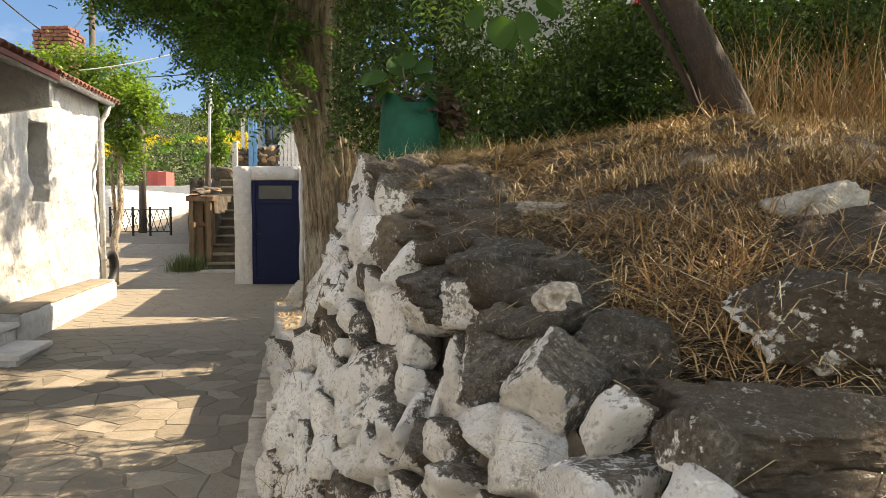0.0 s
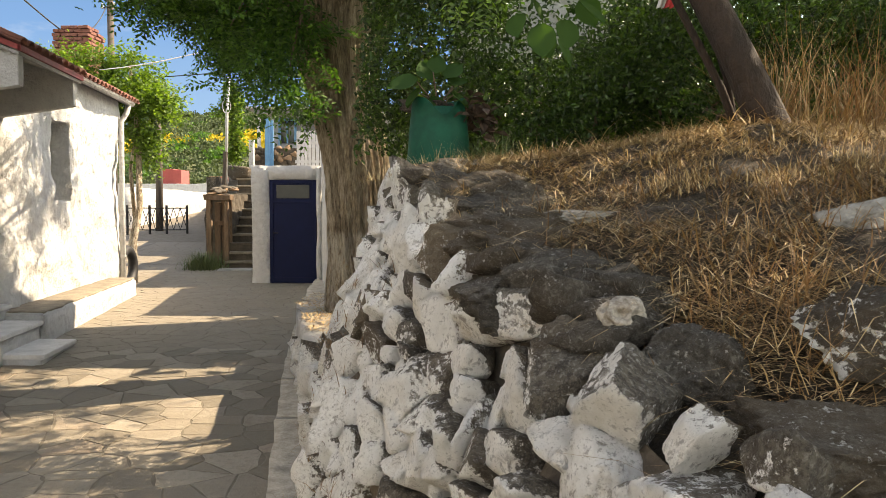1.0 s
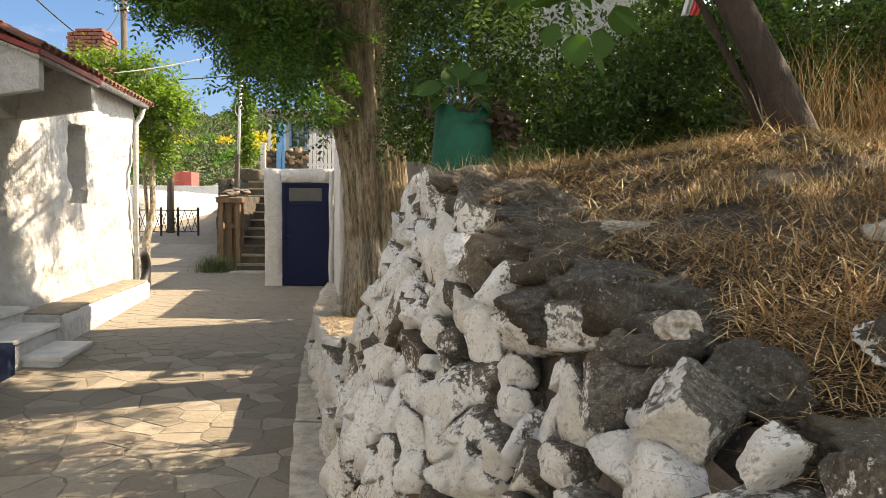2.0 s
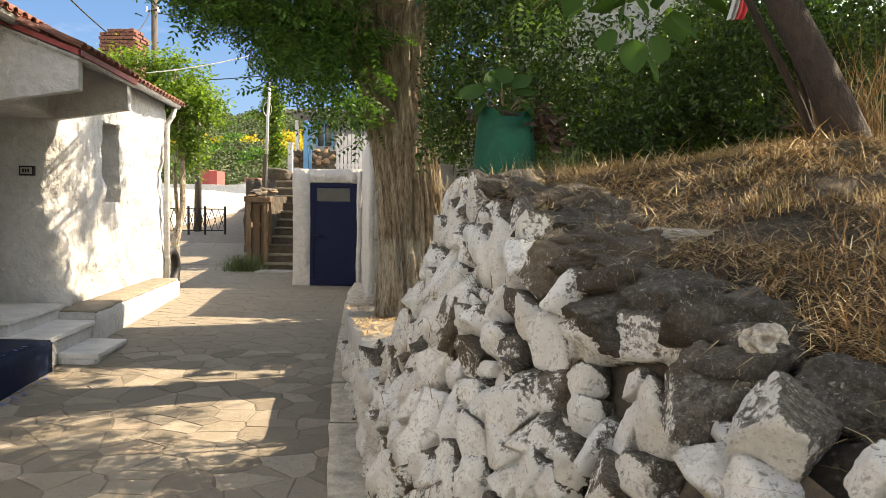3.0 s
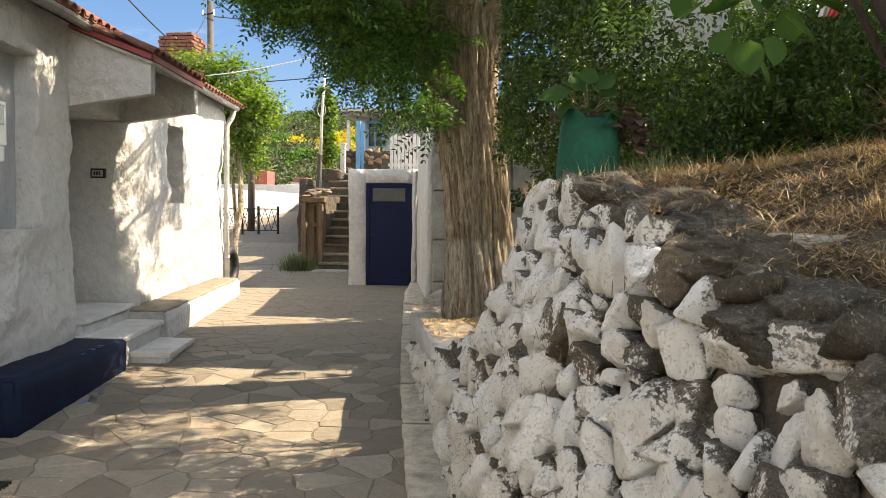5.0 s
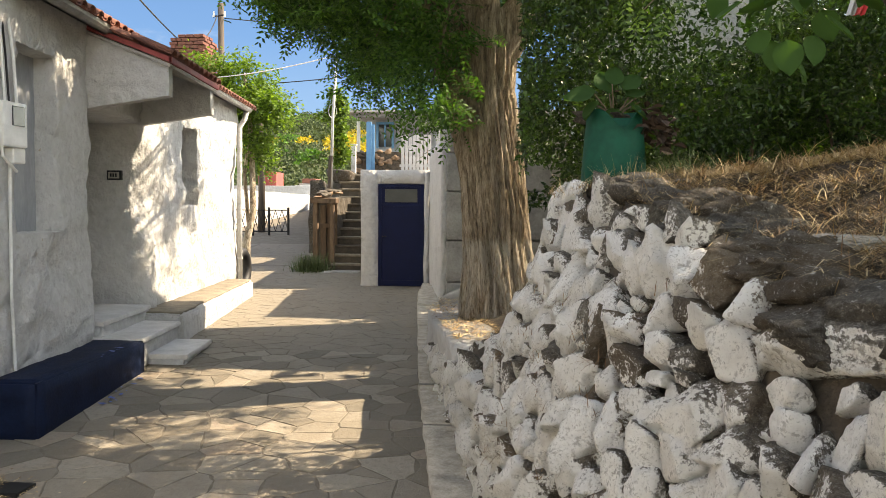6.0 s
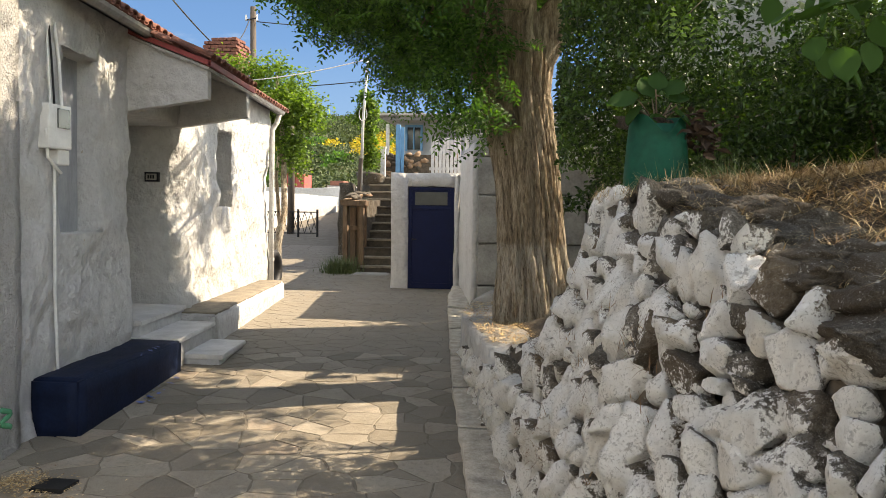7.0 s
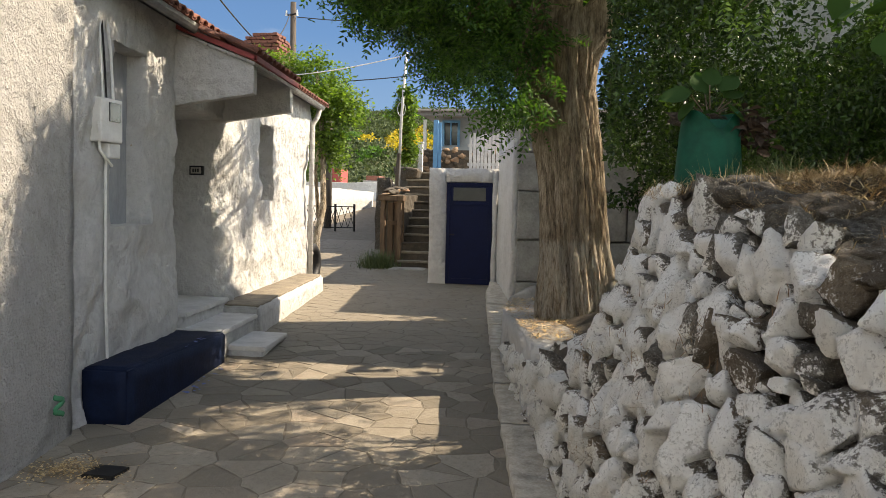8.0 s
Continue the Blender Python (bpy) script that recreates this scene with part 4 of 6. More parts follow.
prism(right_wall, [(-6.15, 20.0), (-5.80, 20.0), (-9.3, 35.0), (-9.8, 35.0)], 0.2, 2.25)
solid("lane_rubble_wall", rough(right_wall, 0.4, 0.08, 1.6, 6), DARK_ROCK, "rough rubble wall along the upper lane", "wall", "structure", True)

railing = thing("iron_railing", (-8.4, 23.5, 0.75), "black iron railing with crossed bars beside the lane", "railing")
posts = [(-9.35, 23.2), (-8.75, 23.3), (-8.30, 23.4), (-7.75, 23.5)]
for x, y in posts:
    part("post", tube(bmesh.new(), [(x, y, 0.60), (x, y, 1.56)], 0.035, 8), IRON, railing)
for (xa, ya), (xb, yb) in zip(posts, posts[1:]):
    for z in (0.86, 1.48):
        part("rail", tube(bmesh.new(), [(xa, ya, z), (xb, yb, z)], 0.016, 6), IRON, railing)
    for k in range(3):
        fa, fb = k / 3, (k + 1) / 3
        for za, zb in ((0.86, 1.48), (1.48, 0.86)):
            part("bar", tube(bmesh.new(), [(xa + (xb - xa) * fa, ya + (yb - ya) * fa, za), (xa + (xb - xa) * fb, ya + (yb - ya) * fb, zb)], 0.010, 5), IRON, railing)
local(railing)


def utility_pole(x, y, z0, z1, r, label):
    pole = thing("utility_pole", (x, y, z0), label, "pole", "wooden poles")
    part("shaft", tube(bmesh.new(), [(x, y, z0 - 0.2), (x + 0.02, y, (z0 + z1) / 2), (x, y, z1)], [r * 1.15, r, r * 0.85], 12), POLE_WOOD, pole, "", True)
    part("bracket", tube(bmesh.new(), [(x - 0.16, y - 0.1, z1 - 0.35), (x + 0.16, y - 0.1, z1 - 0.30)], 0.02, 6), IRON, pole)
    for dx in (-0.14, 0.14):
        part("insulator", tube(bmesh.new(), [(x + dx, y - 0.1, z1 - 0.36), (x + dx, y - 0.1, z1 - 0.22)], [0.03, 0.018], 8), WHITE_PLASTIC, pole)
    local(pole)


utility_pole(-8.80, 24.2, 0.75, 4.6, 0.10, "dark wooden utility pole by the railing")
utility_pole(-8.40, 20.0, 0.3, 6.62, 0.085, "weathered wooden utility pole behind the chimney")

hut = thing("red_roof_hut", (-13.6, 40.0, 1.5), "red painted roof-top hut on a white house", "hut")
part("house_body", rough(new_box(-17.5, -11.2, 39.5, 44.0, 1.0, 2.62, 0.03), 0.9, 0.04, 1), LIME, hut)
part("hut_box", new_box(-14.25, -13.70, 39.8, 41.0, 2.60, 3.34, 0.02), RED_BOX, hut)
part("hut_wing", new_box(-13.68, -13.25, 39.6, 40.8, 2.60, 3.28, 0.02), RED_BOX, hut)
local(hut)
kiosk = thing("pale_outbuilding", (-10.8, 40.0, 1.5), "pale outbuilding with a small red tiled cap", "outbuilding")
part("wall", rough(new_box(-12.3, -11.2, 40.4, 42.5, 1.2, 2.75, 0.03), 0.6, 0.04, 1), GREY_STONE, kiosk)
part("cap", new_box(-12.2, -11.5, 40.5, 41.6, 2.75, 3.0, 0.03), TILE, kiosk)
local(kiosk)

# ---- chimney ----
CX, CY, CTOP = -8.03, 17.5, 5.27
chimney = thing("brick_chimney", (CX, CY, 0.3), "old red brick chimney with crumbling top", "chimney")
part("flue", new_box(CX - 0.32, CX + 0.32, CY - 0.30, CY + 0.30, 0.1, CTOP - 0.07), BRICK_MORTAR, chimney)
brick_me = mesh_of("brick", new_box(-0.5, 0.5, -0.5, 0.5, -0.5, 0.5, 0.06, seg=1), BRICK)
for c in range(21):
    z = CTOP - 0.04 - 0.078 * c
    for side in range(4):
        for k in range(4):
            if c == 0 and rng.random() < 0.45:
                continue
            u = -0.27 + 0.18 * k + (0.045 if c % 2 else -0.045)
            d = 0.315 + rng.normal(0, 0.008)
            cx, cy = ((u, -d), (d, u), (-u, d), (-d, -u))[side]
            o = new("brick", brick_me)
            size = (0.170, 0.10, 0.064, 1) if side % 2 == 0 else (0.10, 0.170, 0.064, 1)
            o.matrix_world = Matrix.Translation((CX + cx, CY + cy, z)) @ Matrix.Rotation(rng.normal(0, 0.025), 4, "Z") @ Matrix.Diagonal(size)
            o.parent = chimney
local(chimney)

# ---- overhead lines ----
for name, a, b, sag, r, mat, lab in (
        ("overhead_cable", (-6.4, 14.7, 3.95), (-1.7, 10.4, 3.95), 0.12, 0.008, WHITE_PLASTIC, "white cable slung across the lane"),
        ("overhead_cable", (-8.3, 20.0, 6.25), (3.0, 15.0, 5.4), 0.35, 0.012, BLACK, "thin black overhead cable"),
        ("overhead_cable", (-6.0, 16.2, 4.05), (-1.0, 16.5, 4.75), 0.10, 0.010, BLACK, "black cable running to the terrace house"),
        ("overhead_cable", (-8.36, 17.4, 5.22), (-5.76, 9.0, 4.70), 0.05, 0.014, BLACK, "black service cable rising over the roof"),
        ("overhead_cable", (-8.45, 19.9, 6.3), (-7.8, 17.4, 5.2), 0.1, 0.012, BLACK, "thin black overhead cable")):
    solid(name, tube(bmesh.new(), arc(a, b, sag), r, 6), mat, lab, "cable", smooth=True, group="overhead lines")


# ---- rubble retaining wall ----
def top_z(y):
    """Height of the wall's broken top along its length."""
    return np.interp(y, [-2, 0.3, 1.0, 1.5, 2.0, 2.6, 3.4, 4.1, 4.7, 9], [1.05, 1.15, 1.20, 1.30, 1.45, 1.58, 1.68, 1.74, 1.80, 1.85])


def face_x(y, z):
    """The wall's face; past 4.7 it breaks back into a tumbled slope above the ledge."""
    return wall_x(y, z) + np.maximum(y - 4.7, 0) * np.maximum(z - 0.58, 0) * 1.25 + np.clip(y - 5.8, 0, 0.5) * 0.6 * (z > 0.45)


wy = np.linspace(-2.0, 7.6, 120)
wu = np.linspace(0, 1, 34)
WY, WU = np.meshgrid(wy, wu)
WZ = -0.5 + (top_z(WY) - 0.06 + 0.5) * WU
WX = face_x(WY, WZ) + 0.10 + 0.02 * np.sin(9 * WY + 5 * WZ)
n = len(wy)
ii = (np.arange(len(wu) - 1)[:, None] * n + np.arange(n - 1)[None]).ravel()
quads = np.concatenate([np.stack([ii, ii + 1, ii + n + 1], -1), np.stack([ii, ii + n + 1, ii + n], -1)])
rubble = solid("rubble_wall", tri_mesh("rubble_wall", np.stack([WX, WY, WZ], -1).reshape(-1, 3), quads, MORTAR, True), MORTAR, "dry-stone retaining wall of rubble with flaking whitewash", "wall", "structure")

# chosen stones of the wall: place along it, height, breadth, height of the stone, its lean, how much whitewash it keeps (3 most, 0 none)
COURSES = [
    [(4.20, 1.69, 0.07, 0.11, 0, 3), (4.47, 1.70, 0.07, 0.09, 0, 2), (4.18, 1.56, 0.14, 0.15, 30, 1), (4.17, 1.44, 0.09, 0.15, 10, 2), (3.49, 1.44, 0.17, 0.07, 3, 3), (2.98, 1.45, 0.06, 0.10, 5, 3), (4.28, 1.28, 0.16, 0.20, 0, 3), (3.50, 1.31, 0.10, 0.23, -15, 2), (3.06, 1.32, 0.11, 0.11, 0, 2), (2.58, 1.41, 0.22, 0.21, 0, 3), (2.78, 1.56, 0.13, 0.09, 0, 1), (2.41, 1.51, 0.12, 0.08, -10, 2), (2.79, 1.27, 0.13, 0.12, 0, 2)],
    [(2.32, 1.41, 0.12, 0.17, 0, 2), (2.19, 1.41, 0.15, 0.18, 0, 1), (2.36, 1.31, 0.14, 0.13, -20, 2), (2.22, 1.31, 0.11, 0.08, 0, 0), (2.16, 1.28, 0.14, 0.10, 10, 2), (2.79, 1.20, 0.14, 0.19, 25, 1), (3.53, 1.18, 0.16, 0.18, -20, 2), (3.13, 1.12, 0.13, 0.23, 25, 1), (2.30, 1.20, 0.15, 0.11, 0, 3), (2.17, 1.20, 0.11, 0.10, 0, 0), (2.53, 1.22, 0.12, 0.09, 0, 1), (2.05, 1.25, 0.17, 0.18, 0, 3), (2.03, 1.36, 0.08, 0.13, 0, 2)],
    [(2.86, 1.02, 0.30, 0.18, -32, 3), (2.48, 1.12, 0.19, 0.12, 0, 0), (2.25, 1.13, 0.10, 0.05, 0, 3), (2.14, 1.15, 0.09, 0.05, 0, 0), (2.34, 1.05, 0.16, 0.08, 0, 2), (2.21, 1.02, 0.25, 0.13, -22, 3), (2.06, 1.09, 0.14, 0.18, 15, 3), (1.94, 1.12, 0.13, 0.15, 0, 1), (2.57, 0.90, 0.09, 0.19, 10, 3), (2.41, 0.93, 0.11, 0.21, 0, 2), (2.19, 0.94, 0.11, 0.11, 0, 2), (2.05, 0.97, 0.16, 0.13, 0, 2), (1.89, 1.04, 0.15, 0.12, 0, 2)],
    [(2.78, 0.88, 0.20, 0.10, -20, 3), (2.84, 0.78, 0.11, 0.21, 25, 3), (3.22, 0.66, 0.11, 0.13, 0, 3), (3.94, 0.63, 0.15, 0.32, 10, 2), (5.21, 0.12, 0.30, 0.24, 0, 3), (5.14, 0.43, 0.35, 0.28, 0, 3), (3.27, 0.51, 0.14, 0.20, 20, 3), (2.57, 0.77, 0.13, 0.14, 10, 2), (2.28, 0.85, 0.17, 0.12, 0, 2), (4.09, 0.39, 0.15, 0.28, 15, 2), (2.46, 0.76, 0.16, 0.11, 0, 2), (1.79, 1.19, 0.10, 0.10, 0, 3), (1.78, 1.32, 0.31, 0.16, 5, 1)],
    [(1.67, 1.22, 0.09, 0.06, -20, 1), (1.61, 1.14, 0.07, 0.16, 15, 3), (1.51, 1.18, 0.11, 0.16, -20, 3), (1.46, 1.24, 0.23, 0.20, 0, 1), (1.24, 1.24, 0.16, 0.16, 35, 2), (1.75, 1.12, 0.09, 0.11, 0, 3), (1.72, 1.04, 0.09, 0.12, 0, 2), (1.66, 1.09, 0.06, 0.13, 15, 3), (1.48, 1.09, 0.14, 0.11, 0, 1), (1.31, 1.15, 0.16, 0.09, -15, 3), (1.98, 0.90, 0.13, 0.11, 0, 2), (1.75, 0.97, 0.13, 0.09, 0, 2)],
    [(1.00, 1.17, 0.16, 0.11, -10, 3), (1.20, 1.15, 0.13, 0.11, -35, 3), (1.02, 1.25, 0.05, 0.09, 22, 2), (0.91, 1.25, 0.11, 0.08, 0, 0), (1.55, 1.06, 0.15, 0.12, 0, 1), (1.86, 0.96, 0.12, 0.15, 20, 2), (1.33, 1.06, 0.12, 0.09, -30, 2), (2.16, 0.86, 0.12, 0.14, 15, 2), (2.85, 0.60, 0.14, 0.19, 10, 2), (1.51, 0.99, 0.10, 0.07, 0, 1)],
]
chosen = [s for c in COURSES for s in c]
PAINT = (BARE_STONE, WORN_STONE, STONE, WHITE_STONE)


def face_axes(y, z, lean):
    """A turn that lays a stone against the wall's face: its x along the wall, y inward, z up the face, leaning by so many degrees."""
    e = 0.08
    ty = Vector((float(face_x(y + e, z) - face_x(y - e, z)), 2 * e, 0)).normalized()
    tz = Vector((float(face_x(y, z + e) - face_x(y, z - e)) * 0.8, 0, 2 * e)).normalized()
    ax = (Vector((0.45, -0.89, 0)) * (0.9 if y < 2.4 else 0.5) - ty).normalized()
    inward = tz.cross(ax).normalized()
    up = ax.cross(inward)
    a = math.radians(-lean)
    x2, z2 = ax * math.cos(a) + up * math.sin(a), up * math.cos(a) - ax * math.sin(a)
    return Matrix((x2, inward, z2)).transposed()


def stone_pose(y, z, w, h, deep, lean, back, tilt):
    """Where a stone of that size lies in the wall."""
    turn = face_axes(y, z, lean)
    at = Vector((float(face_x(y, z)), y, z)) + turn.col[1] * (deep * 0.40 + back)
    wobble = Euler([math.radians(v) for v in tilt]).to_matrix()
    return Matrix.Translation(at) @ (turn @ wobble).to_4x4() @ Matrix.Diagonal((w * 0.50, deep * 0.5, h * 0.49, 1))


for k, (y, z, w, h, lean, paint) in enumerate(chosen):
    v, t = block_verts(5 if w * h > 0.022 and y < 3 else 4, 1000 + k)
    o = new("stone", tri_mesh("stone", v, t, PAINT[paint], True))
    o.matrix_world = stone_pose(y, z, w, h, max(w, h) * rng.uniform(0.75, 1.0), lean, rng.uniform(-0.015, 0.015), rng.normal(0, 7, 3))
    o.parent = rubble

# the rest of the wall, packed a little behind and between the chosen ones
pool = [block_verts(3, 50 + k, 8, 0.05) for k in range(16)]
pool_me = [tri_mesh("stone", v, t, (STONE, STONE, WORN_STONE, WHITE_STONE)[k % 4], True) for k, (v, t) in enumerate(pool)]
spots = [(y, z, w, h) for y, z, w, h, _, _ in chosen]
fill = []
for attempt in range(12000):
    y = rng.uniform(-0.4, 7.4) if attempt % 3 else rng.uniform(0.8, 4.5)
    lo = float(road_z(y)) - 0.02
    z = rng.uniform(lo, float(top_z(y)) - (0.02 if y < 3 else 0.10))
    size = rng.uniform(0.11, 0.18) if attempt < 2500 else rng.uniform(0.08, 0.13) if attempt < 5000 else rng.uniform(0.05, 0.09) if attempt < 8000 else rng.uniform(0.03, 0.06)
    if y > 3.0:
        size *= 0.95
        if attempt >= 8000:
            continue
    w, h = size * rng.uniform(0.85, 1.35), size * rng.uniform(0.7, 1.1)
    if y > 2.6:
        w, h = size * rng.uniform(0.8, 1.2), size * rng.uniform(0.9, 1.7)
    if y > 5.75 and z > 0.42:
        continue
    if any(abs(y - a) < 0.40 * (w + c) and abs(z - b) < 0.40 * (h + d) for a, b, c, d in spots):
        continue
    spots.append((y, z, w, h))
    fill.append((y, z, w, h))
fill.sort(key=lambda s: s[0] if s[0] > 0.6 else 9)
far_v, far_t, count = {m: [] for m in PAINT}, {m: [] for m in PAINT}, {m: 0 for m in PAINT}
for k, (y, z, w, h) in enumerate(fill):
    deep = max(w, h) * 1.0
    lean = rng.normal(18, 16) if y > 2.6 else rng.normal(0, 28)
    m = stone_pose(y, z, w * 1.08, h * 1.08, deep, lean, 0.018 + rng.uniform(0, 0.04), rng.normal(0, 12, 3))
    if k < 200:
        o = new("stone", pool_me[k % 16])
        o.matrix_world = m
        o.parent = rubble
    else:
        v, t = pool[k % 16]
        mat = (STONE, STONE, WORN_STONE, WHITE_STONE)[k % 4]
        mm = np.array(m)
        far_v[mat].append(v @ mm[:3, :3].T + mm[:3, 3])
        far_t[mat].append(t + count[mat])
        count[mat] += len(v)
for mat in PAINT:
    if far_v[mat]:
        rest = part("small_stones", tri_mesh("small_stones", np.concatenate(far_v[mat]), np.concatenate(far_t[mat]), mat, True), mat, rubble)
        tagged(rest, kind="stuff")

# ---- bank of dry grass ----
by = np.concatenate([np.linspace(-2.0, 0.7, 30), np.linspace(0.72, 4.4, 240), np.linspace(4.45, 11.7, 60)])
bu = np.linspace(0, 1, 150) ** 1.8
BY, BU = np.meshgrid(by, bu)
EX = face_x(BY, top_z(BY)) + 0.06
BX = EX + (9.0 - EX) * BU
BZ = bank_z(BX, BY)
near_edge = np.clip((BX - EX) / 0.35, 0, 1)
BZ = BZ * near_edge + (1 - near_edge) * np.minimum(BZ, top_z(BY))
dent = np.array([noise.ridged_multi_fractal(Vector((a * 5, b * 5, 0.3)), 0.8, 2.1, 5, 0.9, 2.0) for a, b in zip(BX.ravel(), BY.ravel())]).reshape(BX.shape)
BZ = BZ - np.clip(1.6 - dent, 0, 1.6) * (0.012 + 0.050 * np.exp(-((BX - EX) / 0.45) ** 2))
n = len(by)
ii = (np.arange(len(bu) - 1)[:, None] * n + np.arange(n - 1)[None]).ravel()
quads = np.concatenate([np.stack([ii, ii + n + 1, ii + 1], -1), np.stack([ii, ii + n, ii + n + 1], -1)])
bank = solid("grass_bank", tri_mesh("grass_bank", np.stack([BX, BY, BZ], -1).reshape(-1, 3), quads, EARTH, True), EARTH, "sloping bank of dry brown earth under straw", "bank", "structure")


def bank_top(x, y):
    e = face_x(y, top_z(y)) + 0.06
    f = np.clip((x - e) / 0.35, 0, 1)
    z = bank_z(x, y)
    return z * f + (1 - f) * np.minimum(z, top_z(y))


PALE_ROCK = plain("pale_pitted_limestone", (0.36, 0.34, 0.30), (0.13, 0.12, 0.10), 16, 0.95, 1.0, 70, 0.012)


def loose_rock(x, y, z, sx, sy, sz, seed, mat, label, rz=0.0, rx=0.0, ry=0.0, grain=0.11):
    v, t = block_verts(5, seed, 9, grain, 30.0)
    v = v * (1 + 0.035 * np.array([noise.fractal(Vector(p) * 9.0 + Vector((0, seed, 0)), 0.6, 2.2, 3) for p in v]))[:, None]
    o = solid("stone", tri_mesh("stone", v * (sx, sy, sz), t, mat, True), mat, label, "stone", group="stones on the bank")
    o.matrix_world = pose(x, y, z, rx, ry, rz)
    return o


loose_rock(0.665, 1.27, 1.325, 0.18, 0.115, 0.074, 501, END_STONE, "dark squared stone with one whitewashed end", -4)
loose_rock(0.305, 1.33, 1.275, 0.078, 0.10, 0.066, 503, DARK_ROCK, "smooth dark boulder at the wall head", 12, 0, 8)
loose_rock(0.45, 1.04, 1.225, 0.15, 0.085, 0.040, 502, DARK_ROCK, "broad lichen-grey slab topping the wall", 4, 6)
loose_rock(0.44, 0.98, 1.155, 0.17, 0.085, 0.045, 506, DARK_ROCK, "mottled grey slab under the wall head", -6)
loose_rock(0.810, 1.79, 1.492, 0.105, 0.08, 0.055, 504, PALE_ROCK, "pale grey stone lying in dry grass", 10, 0, -8)
loose_rock(0.29, 2.36, 1.497, 0.15, 0.10, 0.022, 505, PALE_ROCK, "flat dusty slab half buried in straw", 12)
loose_rock(0.03, 1.88, 1.325, 0.12, 0.12, 0.050, 515, DARK_ROCK, "broad lichened boulder half buried behind the wall", 20, 0, -6)
loose_rock(0.00, 2.22, 1.425, 0.13, 0.13, 0.050, 516, DARK_ROCK, "broad lichened boulder half buried behind the wall", -15)
loose_rock(-0.02, 2.62, 1.50, 0.15, 0.15, 0.050, 517, DARK_ROCK, "broad lichened boulder half buried behind the wall", 35)
for k in range(120):
    ry_ = rng.uniform(1.45, 4.3) if k % 2 else rng.uniform(1.45, 2.8)
    rx_ = float(face_x(ry_, top_z(ry_))) + rng.uniform(0.06, float(np.interp(ry_, [1.5, 2.0, 2.6], [0.15, 0.22, 0.40])))
    sz = rng.uniform(0.030, 0.085)
    rz_ = min(float(bank_z(rx_, ry_)), float(top_z(ry_)) + 0.1 * max(0.0, rx_))
    v, t = block_verts(3, 520 + k, 8, 0.10)
    o = solid("stone", tri_mesh("stone", v * (sz * 1.2, sz * 1.0, sz * 0.5), t, DARK_ROCK, True), DARK_ROCK, "dark lichened stone half buried at the wall head", "stone", group="stones at the wall head")
    o.matrix_world = pose(rx_, ry_, rz_ - 0.010, rng.normal(0, 9), rng.normal(0, 9), rng.uniform(0, 360))
v, t = ico(5)
r_ = 1 + 0.16 * np.array([noise.fractal(Vector(p) * 1.7, 0.7, 2.0, 4) for p in v])
for hx_, hy_, hz_, wide in ((-0.35, -0.85, 0.25, 0.30), (0.45, -0.80, 0.10, 0.36), (0.05, -0.75, -0.55, 0.22), (-0.8, -0.2, 0.45, 0.25)):
    hole = np.array((hx_, hy_, hz_)) / math.sqrt(hx_ ** 2 + hy_ ** 2 + hz_ ** 2)
    r_ *= 1 - 0.46 * np.exp(-(np.arccos(np.clip(v @ hole, -1, 1)) / wide) ** 4)
PALE = plain("pale_pitted_stone", (0.38, 0.345, 0.29), (0.12, 0.10, 0.08), 30, 0.95, 0.8, 120, 0.004)
o = solid("stone", tri_mesh("stone", v * r_[:, None] * (0.042, 0.042, 0.036), t, PALE, True), PALE, "small knobbly whitish stone with hollows", "stone", group="stones on the bank")
o.matrix_world = pose(0.212, 1.43, 1.338, 0, 0, 4)

# straw: standing stubble, and loose stalks lying over it
def on_bank(count, x0, x1, y0, y1, keep=1.0):
    x, y = rng.uniform(x0, x1, count), rng.uniform(y0, y1, count)
    ok = (x > face_x(y, top_z(y)) + 0.04) & (rng.random(count) < keep)
    bare = np.exp(-(((x + 0.05) / 0.30) ** 2 + ((y - 2.6) / 0.75) ** 2)) * 0.6
    ok &= rng.random(count) > bare
    tuft = np.array([noise.noise(Vector((a * 3.2, b * 3.2, 1.0))) + 0.6 * noise.noise(Vector((a * 9, b * 9, 4.0))) for a, b in zip(x, y)])
    ok &= rng.random(count) < 0.50 + 1.6 * tuft
    x, y = x[ok], y[ok]
    return np.stack([x, y, bank_top(x, y) - 0.005], -1)


def straw(name, at, length, width, lean, mat, label):
    c = len(at)
    me = blades(name, at, rng.uniform(0, math.tau, c), rng.uniform(*length, c), rng.uniform(*width, c), np.clip(rng.normal(*lean, c), 0, 1.62), mat, 0.3)
    return solid(name, me, mat, label, "dry grass", "stuff")


def tufts(count, x0, x1, y0, y1, per, spread):
    """Feet of grass in clumps on the bank."""
    c = on_bank(count, x0, x1, y0, y1)
    at = np.repeat(c, per, 0) + rng.normal(0, spread, (len(c) * per, 3)) * (1, 1, 0)
    at[:, 2] = bank_top(at[:, 0], at[:, 1]) - 0.004
    return at[at[:, 0] > face_x(at[:, 1], top_z(at[:, 1])) + 0.05]


